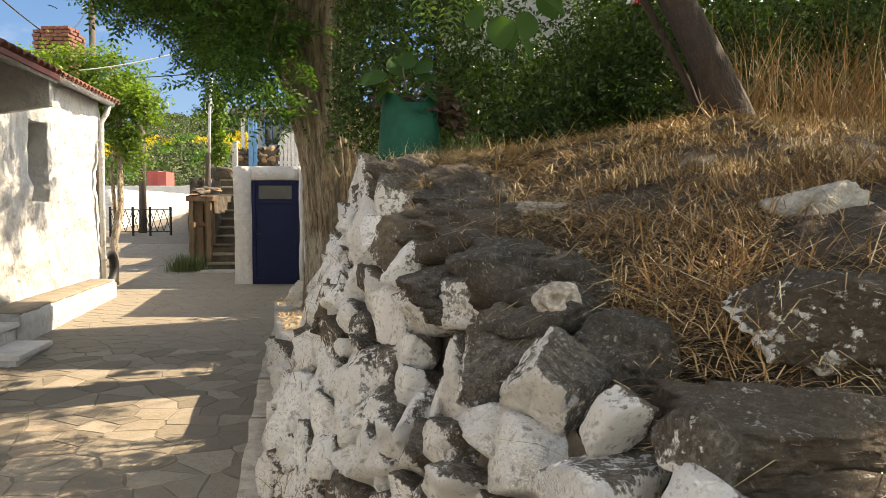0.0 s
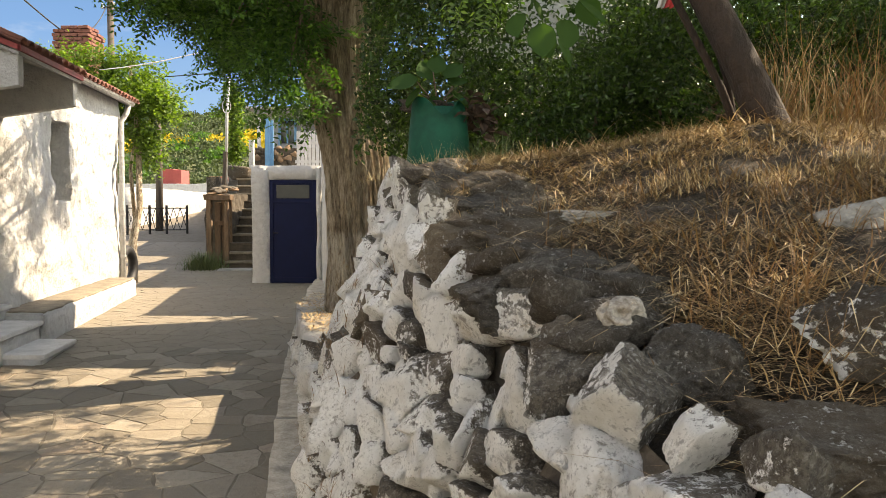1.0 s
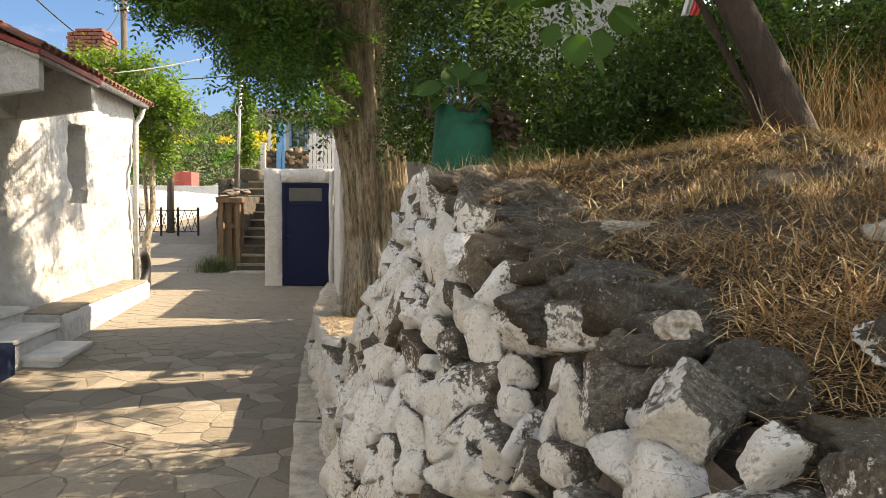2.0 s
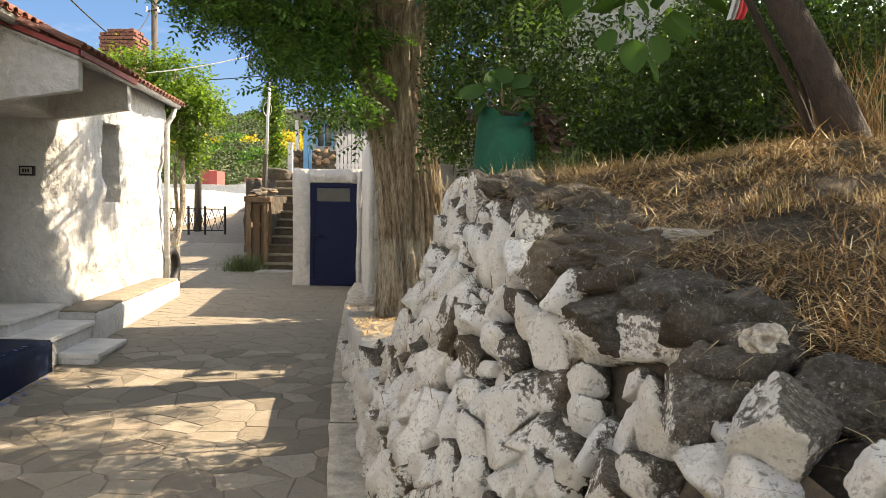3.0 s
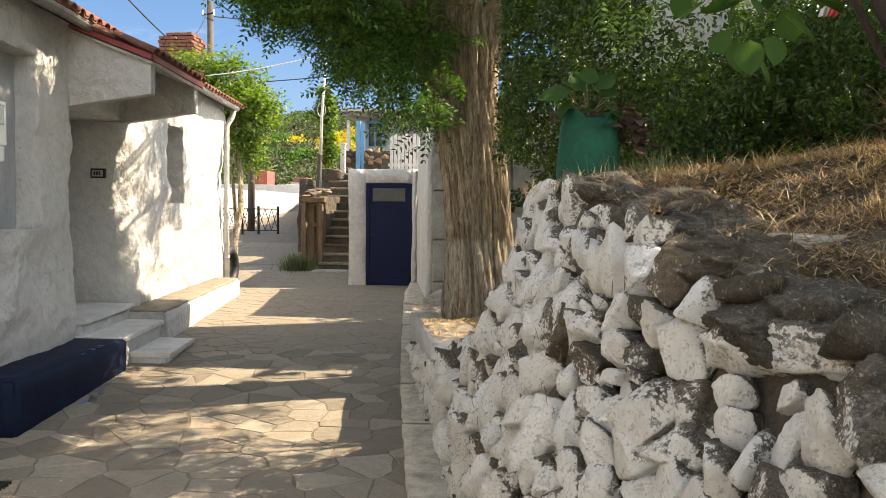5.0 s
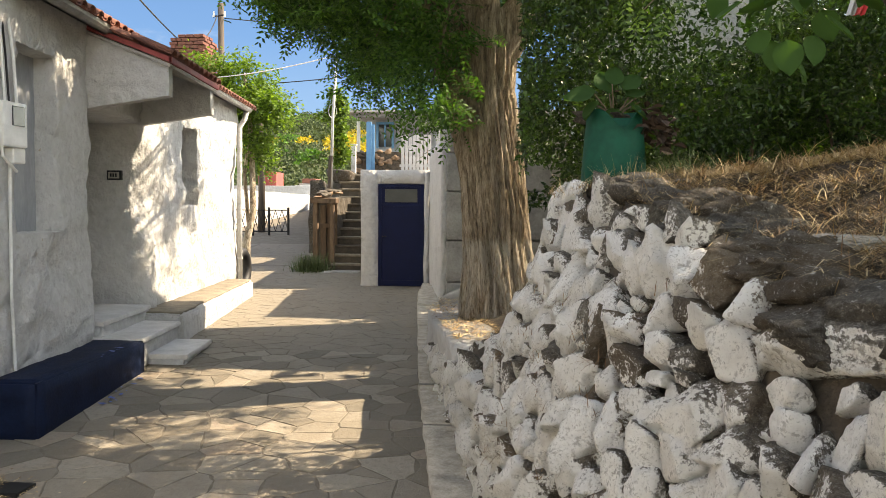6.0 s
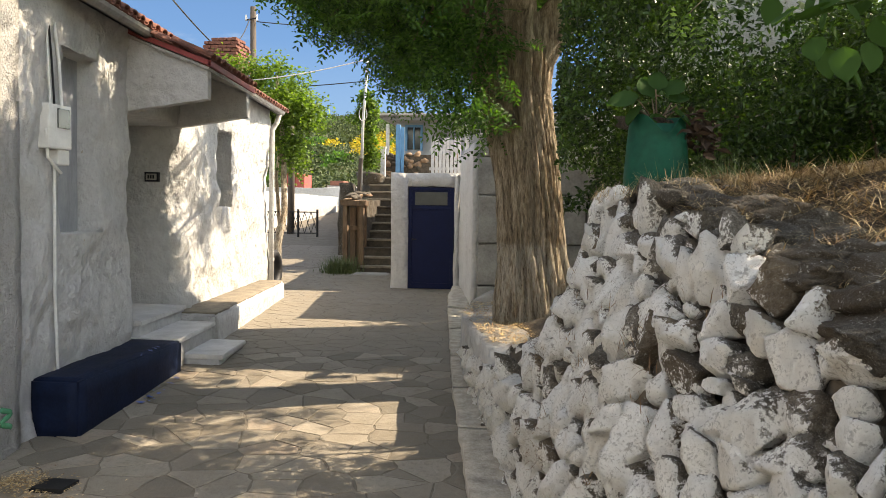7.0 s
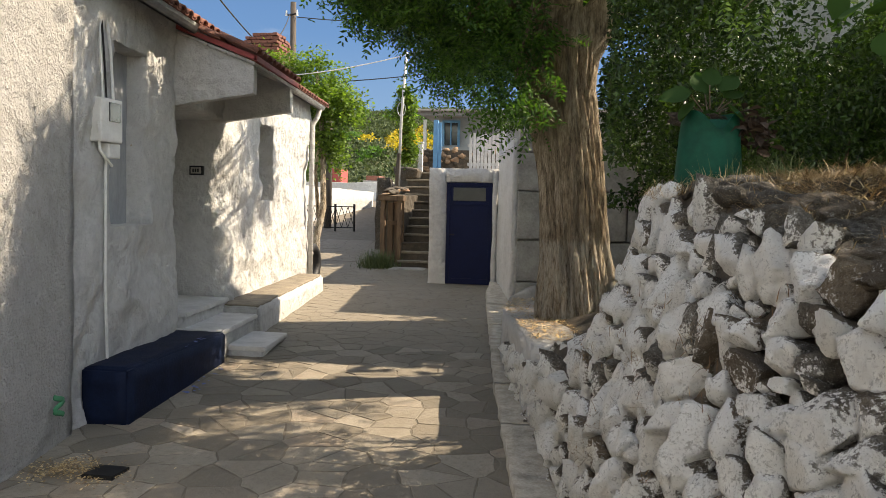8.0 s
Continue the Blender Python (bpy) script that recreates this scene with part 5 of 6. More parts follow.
straw("stubble", tufts(2300, 0.45, 3.2, 2.3, 4.5, 8, 0.03), (0.02, 0.050), (0.002, 0.0040), (0.60, 0.42), STRAW, "standing straw-coloured stubble on the bank")
straw("loose_straw", on_bank(78000, -0.25, 3.2, 0.9, 4.8), (0.02, 0.14), (0.0012, 0.0030), (1.40, 0.20), STRAW, "loose dry straw lying over the bank")
straw("near_straw", on_bank(16000, 0.3, 3.2, -1.8, 0.95), (0.03, 0.14), (0.0016, 0.0034), (1.38, 0.20), STRAW, "dry straw over the near end of the bank")
straw("straw_bits", on_bank(60000, -0.3, 3.2, 0.9, 4.6), (0.008, 0.035), (0.0015, 0.0035), (1.40, 0.25), RUSSET, "broken bits of brown straw littering the bank")
straw("long_straw", on_bank(9000, -0.2, 3.4, 0.9, 4.6), (0.14, 0.34), (0.0016, 0.0034), (1.40, 0.14), STRAW, "long dry stalks strewn over the bank")
at = np.stack([rng.uniform(-0.1, 3.4, 16000), rng.uniform(2.9, 4.7, 16000), np.zeros(16000)], -1)
at[:, 2] = bank_top(at[:, 0], at[:, 1])
straw("matted_straw", at, (0.05, 0.18), (0.0022, 0.0048), (1.36, 0.18), STRAW, "matted straw along the crest of the bank")
straw("russet_grass", tufts(460, 0.12, 1.5, 1.25, 2.8, 20, 0.045), (0.04, 0.13), (0.0016, 0.0030), (1.12, 0.42), RUSSET, "russet dead grass tufts on the bank")
at = np.repeat(np.stack([rng.uniform(1.55, 4.4, 50), rng.uniform(4.15, 4.7, 50), np.zeros(50)], -1), 48, 0)
at += rng.normal(0, 0.07, at.shape) * (1, 0.6, 0)
at[:, 2] = bank_top(at[:, 0], at[:, 1])
straw("tall_dead_grass", at, (0.25, 0.85), (0.002, 0.0050), (0.75, 0.40), RUSSET, "tall russet dead grass and canes behind the bank")
straw("dry_canes", at[::8], (0.35, 0.85), (0.003, 0.006), (0.5, 0.35), STRAW, "pale dry canes among the dead grass")
at = np.stack([rng.normal(0.10, 0.13, 260), rng.normal(4.35, 0.10, 260), np.zeros(260)], -1)
at[:, 2] = bank_top(at[:, 0], at[:, 1])
straw("green_tuft", at, (0.05, 0.20), (0.002, 0.004), (0.6, 0.35), GREEN_BLADE, "green grass tuft beside the planter")
at = np.stack([rng.uniform(-0.55, 2.6, 1500), rng.uniform(3.7, 4.4, 1500), np.zeros(1500)], -1)
at[:, 2] = bank_top(at[:, 0], at[:, 1])
straw("grass_fringe", at, (0.05, 0.15), (0.0018, 0.0035), (1.05, 0.4), STRAW, "taller dry grass fringe in front of the shrubs")

at = np.stack([rng.uniform(0.36, 0.52, 300), rng.uniform(1.12, 1.45, 300), np.zeros(300)], -1)
at[:, 2] = bank_top(at[:, 0], at[:, 1])
straw("tangled_straw", at, (0.05, 0.15), (0.0012, 0.0024), (1.15, 0.40), RUSSET, "tangled russet straw between the boulders")
sx_, sy_ = rng.uniform(0.08, 0.60, 1300), rng.uniform(1.45, 3.5, 1300)
sx_ = face_x(sy_, top_z(sy_)) + sx_
at = np.stack([sx_, sy_, bank_top(sx_, sy_) + 0.012], -1)
straw("strewn_straw", at, (0.04, 0.20), (0.0014, 0.0030), (1.45, 0.10), STRAW, "dry straws strewn over the dark stones")
weed = np.array([(float(face_x(y_, z_)) - 0.005, y_, z_) for y_, z_ in zip(rng.uniform(2.2, 4.8, 46), rng.uniform(0.3, 1.35, 46))])
weed = np.repeat(weed, 9, 0) + rng.normal(0, 0.02, (414, 3))
straw("wall_weeds", weed, (0.03, 0.11), (0.0016, 0.003), (1.1, 0.5), RUSSET, "dry weeds rooted in the joints of the wall")
# ledge with leaf litter, kerb along the wall
ledge = bmesh.new()
prism(ledge, [(-1.19, 6.02), (0.6, 5.9), (0.9, 9.0), (-1.35, 9.0), (-1.62, 7.90)], -0.2, 0.58)
solid("tree_ledge", rough(ledge, 0.12, 0.018, 3, 2), LIME, "whitewashed ledge round the foot of the tree", "ledge", "structure", True)
c = 5200
at = np.stack([rng.uniform(-1.6, 0.3, c), rng.uniform(6.05, 8.8, c), np.full(c, 0.605)], -1)
at = at[at[:, 0] > -1.14 - 0.245 * (at[:, 1] - 6.0)]
straw("leaf_litter", at, (0.03, 0.12), (0.004, 0.012), (1.45, 0.12), STRAW, "dry yellow leaf litter on the ledge")
KERB_PLASTER = plain("worn_kerb_plaster", (0.54, 0.495, 0.415), (0.25, 0.22, 0.175), 9, 0.92, 0.7, 60, 0.012)
KERB = [(-1.00, 3.6), (-1.08, 4.2), (-1.23, 5.0), (-1.40, 6.0), (-1.57, 7.0), (-1.75, 8.2), (-1.98, 9.8), (-2.25, 11.7), (-2.45, 13.2), (-2.56, 14.6)]
kerb = bmesh.new()
for (xa, ya), (xb, yb) in zip(KERB, KERB[1:]):
    w, h = 0.34, 0.11 if ya > 8.0 else 0.09
    za, zb = float(road_z(ya)), float(road_z(yb))
    lo = [kerb.verts.new(p) for p in ((xa, ya, za - 0.1), (xa + w, ya, za - 0.1), (xb + w, yb, zb - 0.1), (xb, yb, zb - 0.1))]
    hi = [kerb.verts.new(v.co + Vector((0, 0, 0.1 + h))) for v in lo]
    kerb.faces.new(hi)
    for k in range(4):
        kerb.faces.new((lo[k], lo[(k + 1) % 4], hi[(k + 1) % 4], hi[k]))
bmesh.ops.remove_doubles(kerb, verts=kerb.verts[:], dist=0.004)
solid("kerb", rough(kerb, 0.12, 0.016, 4, 9), KERB_PLASTER, "worn limewashed kerb at the foot of the wall", "kerb", "structure", True)

# ---- acacia ----
acacia = thing("acacia_tree", (-0.95, 7.6, 0.55), "old acacia with deeply furrowed bark, lower trunk once limewashed", "tree")


def trunk_mesh(path, radii, sides, rings, furrow):
    zs = np.linspace(0, 1, rings)
    keys = np.linspace(0, 1, len(path))
    P = np.stack([np.interp(zs, keys, [p[i] for p in path]) for i in range(3)], -1)
    R = np.interp(zs, keys, radii)
    v = []
    for i in range(rings):
        d = P[min(i + 1, rings - 1)] - P[max(i - 1, 0)]
        d = Vector(d).normalized()
        a = d.cross(Vector((0, 1, 0))).normalized()
        b = d.cross(a)
        for k in range(sides):
            t = k * math.tau / sides
            q = Vector((math.cos(t) * 3.2, math.sin(t) * 3.2, P[i][2] * 0.55))
            lobes = noise.noise(q * 0.45) * 0.13
            f = 1 - abs(noise.noise(q * 1.9 + Vector((0, 0, 7)))) * 2
            g = 1 - abs(noise.noise(Vector((q.x * 4.5, q.y * 4.5, q.z * 2.2)))) * 2
            r = R[i] * (1 + lobes + furrow * (0.65 * min(f, 0.75) + 0.5 * g - 0.55))
            v.append(P[i] + np.array(a) * math.cos(t) * r + np.array(b) * math.sin(t) * r)
    k = np.arange(sides)
    tris = []
    for i in range(rings - 1):
        o = i * sides
        tris.append(np.stack([o + k, o + (k + 1) % sides, o + sides + (k + 1) % sides], -1))
        tris.append(np.stack([o + k, o + sides + (k + 1) % sides, o + sides + k], -1))
    return np.array(v), np.concatenate(tris)


v, t = trunk_mesh([(-0.88, 7.6, 0.35), (-0.92, 7.6, 0.8), (-0.95, 7.6, 1.2), (-1.00, 7.6, 1.9), (-1.12, 7.6, 2.6), (-1.19, 7.6, 3.05), (-1.20, 7.6, 3.35)], [0.42, 0.34, 0.29, 0.27, 0.29, 0.38, 0.34], 200, 220, 0.34)
part("trunk", tri_mesh("trunk", v, t, BARK, True), BARK, acacia, "thick furrowed grey-brown trunk")
BOUGHS = [
    ([(-1.22, 7.6, 2.95), (-1.62, 7.55, 3.35), (-2.2, 7.4, 3.8), (-2.9, 7.1, 4.3), (-3.4, 6.8, 4.6)], [0.20, 0.16, 0.12, 0.08, 0.03]),
    ([(-1.02, 7.6, 2.95), (-0.70, 7.55, 3.4), (-0.3, 7.4, 3.9), (0.2, 7.1, 4.4), (0.6, 6.8, 4.8)], [0.22, 0.17, 0.13, 0.09, 0.03]),
    ([(-1.1, 7.55, 3.1), (-1.1, 7.2, 3.7), (-1.2, 6.8, 4.2), (-1.1, 6.2, 4.6)], [0.20, 0.14, 0.09, 0.03]),
    ([(-1.15, 7.65, 3.1), (-1.25, 8.3, 3.9), (-1.4, 9.0, 4.6), (-1.6, 9.8, 5.1)], [0.18, 0.13, 0.09, 0.03]),
    ([(-1.12, 7.6, 3.2), (-1.3, 7.5, 3.9), (-1.2, 7.4, 4.5), (-1.1, 7.3, 5.1)], [0.22, 0.15, 0.10, 0.03]),
]
for pth, rad in BOUGHS:
    v, t = trunk_mesh(pth, rad, 40, 60, 0.10)
    part("limb", tri_mesh("limb", v, t, BARK, True), BARK, acacia)

PIN, PIN_T = pinnate_shape(5)


def clumps(centres, per, spread, size, shape, tris, mat, name, droop=0.3):
    c = np.repeat(np.asarray(centres), per, 0)
    k = len(c)
    off = rng.normal(0, 1, (k, 3)) * np.asarray(spread)
    return scatter(name, shape, tris, c + off, rotations(rng.uniform(0, math.tau, k), rng.normal(-droop, 0.45, k), rng.normal(0, 0.5, k)), rng.uniform(*size, k), mat)


def crown_low(x):
    return np.interp(x, [-3.6, -3.24, -2.9, -2.7, -2.3, -2.0, -1.69, -1.38, -1.15, -0.6, 0.2, 1.5], [3.9, 3.3, 3.02, 2.97, 2.90, 2.50, 2.20, 2.08, 2.95, 3.1, 3.0, 3.0])


cents = []
while len(cents) < 380:
    x, y, z = rng.uniform(-3.6, 1.9), rng.uniform(5.6, 10.6), rng.uniform(2.4, 5.8)
    e = ((x + 1.1) / 2.6) ** 2 + ((y - 8.0) / 2.4) ** 2 + ((z - 3.9) / 1.9) ** 2
    near_low = 3.2 if y < 6.4 else 0
    if e > 1 or z < 1.6 + (crown_low(x * 7.5 / y) - 1.6) * y / 7.5 + 0.32 or z < near_low or (y > 9.0 and x < -2.2 and rng.random() < 0.6):
        continue
    if rng.random() > 0.25 + 0.75 * e:
        continue
    if noise.noise(Vector((x, y, z)) * 0.9) < -0.22:
        continue
    if y < 7.6 and -1.38 < x < -0.35 and z < 1.95 + 0.302 * y:
        continue
    if x > -0.5 and y > 7.2 and rng.random() < 0.8:
        continue
    if x > 0.1 and rng.random() < 0.8:
        continue
    if x < -2.0 and z > 4.0 and rng.random() < 0.5:
        continue
    cents.append((x, y, z))
# extra clumps above the view, placed so their shadows fall on the near house
over = 0
while over < 120:
    x, y, z = rng.uniform(-2.4, 0.3), rng.uniform(5.0, 7.4), rng.uniform(3.7, 6.0)
    k = (x + 4.5) / SUN.x
    shade_y, shade_z = y - SUN.y * k, z - SUN.z * k
    if z < 1.95 + 0.302 * y or noise.noise(Vector((x, y, z)) * 1.4) < -0.16:
        continue
    if shade_z > 2.9 or shade_y > 8.6 or shade_y < 4.0 + 0.55 * shade_z:
        continue
    cents.append((x, y, z))
    over += 1
# unseen high clumps added to dapple the sunlit house wall
cents += [(rng.uniform(-2.7, -1.4), rng.uniform(10.6, 12.6), rng.uniform(5.1, 5.9)) for _ in range(26)]
def ledge_free(p):
    k = (p[2] - 0.6) / SUN.z
    x, y = p[0] - SUN.x * k, p[1] - SUN.y * k
    return not (-1.7 < x < -0.8 and 6.0 < y < 7.5)


def trunk_free(p):
    k = (p[0] + 0.75) / SUN.x
    y, z = p[1] - SUN.y * k, p[2] - SUN.z * k
    return not (k > 0 and abs(y - 7.6) < 0.42 and 0.6 < z < 2.5)


cents = [p for p in cents if ledge_free(p) and trunk_free(p)]
part("crown", clumps(cents, 42, (0.15, 0.15, 0.12), (0.15, 0.25), PIN, PIN_T, ACACIA_LEAF, "crown"), ACACIA_LEAF, acacia, "dense drooping crown of feathery green leaves, unseen clumps added for shade")
bm = bmesh.new()
for x, y, z in cents[::2]:
    base = Vector((-1.1, 7.0, 4.3))
    p = Vector((x, y, z))
    tube(bm, [p + (base - p) * 0.35, p + (base - p) * 0.12 + Vector((0, 0, 0.05)), p], [0.016, 0.010, 0.004], 5, False)
tagged(part("twigwork", bm, TWIG, acacia), kind="stuff")
local(acacia)

sprig_at = np.array([(0.30, 4.6, 2.92), (0.24, 4.58, 2.88), (0.36, 4.62, 2.86), (0.33, 4.6, 2.98), (0.42, 4.62, 2.95), (0.40, 4.6, 2.90), (0.22, 4.6, 2.96), (0.47, 4.62, 3.02)]) - (0.33, 0.0, 0.24)
sprig = thing("acacia_sprig", (0.35, 4.6, 3.1), "sunlit acacia sprig hanging before the shrubs", "branch")
part("leaves", scatter("leaves", PIN, PIN_T, sprig_at, rotations(np.array([2.6, 3.4, 3.0, 2.2, 3.9, 3.2, 2.8, 3.6]), np.full(8, -0.9), np.array([0.2, -0.3, 0.1, 0.4, -0.2, 0.0, 0.3, -0.1])), np.full(8, 0.19), VINE_LEAF), VINE_LEAF, sprig)
part("twig", tube(bmesh.new(), [(-0.03, 4.6, 2.66), (0.07, 4.62, 2.76), (0.22, 4.7, 2.96), (0.3, 5.2, 3.5), (0.2, 6.4, 4.2)], [0.003, 0.004, 0.006, 0.009, 0.012], 6), TWIG, sprig)
local(sprig)

# ---- planter pot ----
planter = thing("green_planter", (-0.172, 4.55, 1.78), "tapered green plastic tub planted with a broad-leaved shrub", "planter")
bm = bmesh.new()
prof = [(0.174, -0.08), (0.174, 0.02), (0.160, 0.20), (0.146, 0.345), (0.150, 0.352), (0.140, 0.352), (0.138, 0.30), (0.0, 0.29)]
rings = []
for r, z in prof:
    rings.append([bm.verts.new((-0.172 + r * math.cos(a), 4.55 + r * math.sin(a), 1.765 + z - (0.10 * max(0, math.cos(a + 1.35)) ** 8 if z > 0.33 else 0))) for a in np.linspace(0, math.tau, 40, endpoint=False)])
for r, s in zip(rings, rings[1:]):
    for k in range(40):
        bm.faces.new((r[k], r[(k + 1) % 40], s[(k + 1) % 40], s[k]))
part("tub", bm, PLASTIC, planter, "green plastic tub with a torn rim", True)
for k in range(7):
    bm = bmesh.new()
    a = k * 0.9
    tip = Vector((-0.172 + 0.13 * math.cos(a), 4.50 + 0.10 * math.sin(a), 2.16 + 0.04 * (k % 3)))
    tube(bm, [(-0.172, 4.55, 2.02), (-0.172 + 0.05 * math.cos(a), 4.54 + 0.04 * math.sin(a), 2.12), tip], [0.006, 0.005, 0.003], 5)
    part("stem", bm, TWIG, planter)


def broad_leaf(w=0.9, cup=0.12):
    """A round, cupped leaf with a raised midrib, 1 long along y."""
    vs, ts = [], []
    rings_ = 5
    for i in range(rings_ + 1):
        s = i / rings_
        half = w * 0.5 * math.sin(math.pi * min(1, s ** 0.8 * 0.97 + 0.02)) ** 0.7
        for j in (-1, -0.5, 0, 0.5, 1):
            vs.append((half * j, s, cup * abs(j) ** 1.5 * w - 0.10 * s * s - 0.02 * (abs(j) == 0.5)))
    for i in range(rings_):
        for j in range(4):
            a = i * 5 + j
            ts += [(a, a + 1, a + 6), (a, a + 6, a + 5)]
    return np.array(vs), ts


def lobed_leaf():
    """A five-lobed leaf, 1 long along y, folded along its ribs and drooping at the tips."""
    vs, ts = [(0, 0.12, 0)], []
    ribs = [(-2.45, 0.40), (-2.05, 0.38), (-1.5, 0.56), (-1.1, 0.48), (-0.72, 0.68), (-0.38, 0.60), (0, 0.80), (0.38, 0.60), (0.72, 0.68), (1.1, 0.48), (1.5, 0.56), (2.05, 0.38), (2.45, 0.40)]
    for k, (a, r) in enumerate(ribs):
        for f in (0.55, 1.0):
            vs.append((math.sin(a) * r * f, 0.12 + math.cos(a) * r * f, (0.05 if k % 2 else 0.0) * f - 0.16 * (r * f) ** 2))
    for k in range(len(ribs) - 1):
        a, b = 1 + 2 * k, 3 + 2 * k
        ts += [(0, a, b), (a, a + 1, b + 1), (a, b + 1, b)]
    return np.array(vs), ts


BROAD, BROAD_T = broad_leaf()
LOBED, LOBED_T = lobed_leaf()
fig_leaf_mesh = tri_mesh("leaf", *broad_leaf(0.82, 0.07), FIG_LEAF, True)
POT_LEAF = leaf_material("succulent_leaf", (0.012, 0.034, 0.010), (0.030, 0.070, 0.018), 0.3, 0.85)
POT_LEAF.node_tree.nodes["Principled BSDF"].inputs["Specular IOR Level"].default_value = 0.15
big_leaf = tri_mesh("leaf", BROAD, BROAD_T, POT_LEAF, True)


def hang_leaf(parent, x, y, z, size, rx, ry, rz, me=None):
    o = new("leaf", me or big_leaf)
    o.matrix_world = pose(x, y, z, rx, ry, rz) @ Matrix.Diagonal((size, size, size, 1))
    o.parent = parent


for x, z, s, rx, ry, rz in ((-0.20, 2.12, 0.13, -80, 10, 178), (-0.12, 2.18, 0.12, 20, 30, -60), (-0.28, 2.20, 0.17, -10, -40, 95), (-0.21, 2.20, 0.15, 60, -10, 20), (-0.13, 2.21, 0.14, 50, 20, -30), (-0.10, 2.14, 0.12, -40, 10, -110), (-0.27, 2.16, 0.13, -50, 0, 120), (-0.19, 2.24, 0.12, 70, 10, 5)):
    hang_leaf(planter, x, 4.47, z, s, rx, ry, rz)
v, t = rock_verts(3, 640, grain=0.25)
part("soil", tri_mesh("soil", v * (0.13, 0.12, 0.05) + (-0.165, 4.55, 2.07), t, EARTH, True), EARTH, planter)
local(planter)
DEAD = plain("dead_brown_leaf", (0.055, 0.032, 0.020), (0.022, 0.014, 0.010), 20, 0.9, 0.3)
cl = np.array([(0.03, 4.55, 2.03), (0.08, 4.56, 2.0), (-0.01, 4.52, 2.05)])
LEAF, LEAF_T = leaf_shape()
solid("withered_plant", clumps(cl, 40, (0.05, 0.04, 0.04), (0.05, 0.10), LEAF, LEAF_T, DEAD, "withered_plant"), DEAD, "withered brown foliage hanging beside the tub", "plant", "stuff")

# ---- fig tree at the back of the bank ----
fig = thing("fig_tree", (1.26, 3.55, 1.85), "leaning fig tree with dark trunk and broad leaves", "tree")
v, t = trunk_mesh([(1.30, 3.55, 1.70), (1.24, 3.55, 1.90), (1.12, 3.55, 2.15), (0.98, 3.6, 2.45), (0.86, 3.65, 2.9), (0.7, 3.7, 3.6)], [0.12, 0.085, 0.075, 0.072, 0.065, 0.04], 48, 60, 0.05)
part("trunk", tri_mesh("trunk", v, t, FIG_BARK, True), FIG_BARK, fig, "smooth dark leaning trunk")
for pth, rad in (([(1.20, 3.65, 1.75), (1.08, 3.65, 2.05), (0.86, 3.6, 2.42), (0.5, 3.4, 2.9), (0.3, 3.1, 3.2)], [0.022, 0.018, 0.016, 0.013, 0.008]), ([(1.18, 3.68, 1.75), (1.12, 3.7, 2.1), (0.98, 3.7, 2.5), (0.8, 3.8, 3.1)], [0.018, 0.015, 0.013, 0.008]), ([(0.5, 3.4, 2.9), (0.36, 3.0, 2.7), (0.26, 2.8, 2.32)], [0.016, 0.011, 0.005])):
    part("stem", tube(bmesh.new(), pth, rad, 10), FIG_BARK, fig, "", True)
for x, y, z, s, rx, ry, rz in ((0.20, 2.75, 2.13, 0.13, -75, 5, 170), (0.29, 2.78, 2.15, 0.12, -70, -10, 200), (0.12, 2.80, 2.17, 0.11, -60, 20, 150), (0.34, 2.82, 2.22, 0.14, -40, 0, 230), (0.18, 2.80, 2.26, 0.15, -10, 15, 100), (0.28, 2.86, 2.30, 0.16, 10, -20, 20), (0.42, 2.85, 2.30, 0.15, -20, 10, 280), (0.08, 2.85, 2.28, 0.14, -30, 10, 120), (0.24, 2.90, 2.38, 0.16, 30, 0, 40), (0.40, 2.95, 2.42, 0.16, 0, 20, -40), (0.12, 2.95, 2.40, 0.15, 20, -10, 80), (0.50, 2.95, 2.36, 0.14, -20, 0, 250), (0.33, 3.00, 2.50, 0.17, 30, 10, 0)):
    hang_leaf(fig, x, y, z, s * 0.9, rx, ry, rz, fig_leaf_mesh)
for k in range(34):
    hang_leaf(fig, 0.30 + rng.normal(0, 0.13), 2.90 + rng.normal(0, 0.10), 2.38 + rng.normal(0, 0.10), rng.uniform(0.07, 0.12), rng.normal(-50, 30), rng.normal(0, 25), rng.uniform(90, 270), fig_leaf_mesh)
# leaf clumps above the view, added to shade the bank and shrubs
FIG_SHADE = [(rng.uniform(-0.1, 4.4), rng.uniform(2.2, 5.6), rng.uniform(3.0, 4.5)) for _ in range(130)]
BANK_SHADE = [(rng.uniform(0.45, 2.2), rng.uniform(0.0, 2.4), rng.uniform(2.7, 3.7)) for _ in range(34)]
FIG_SHADE += [(rng.uniform(1.4, 6.0), rng.uniform(4.8, 7.0), rng.uniform(3.5, 6.4)) for _ in range(190)]
FIG_SHADE += [(rng.uniform(1.2, 6.5), rng.uniform(8.5, 13.0), rng.uniform(3.6, 6.0)) for _ in range(110)]
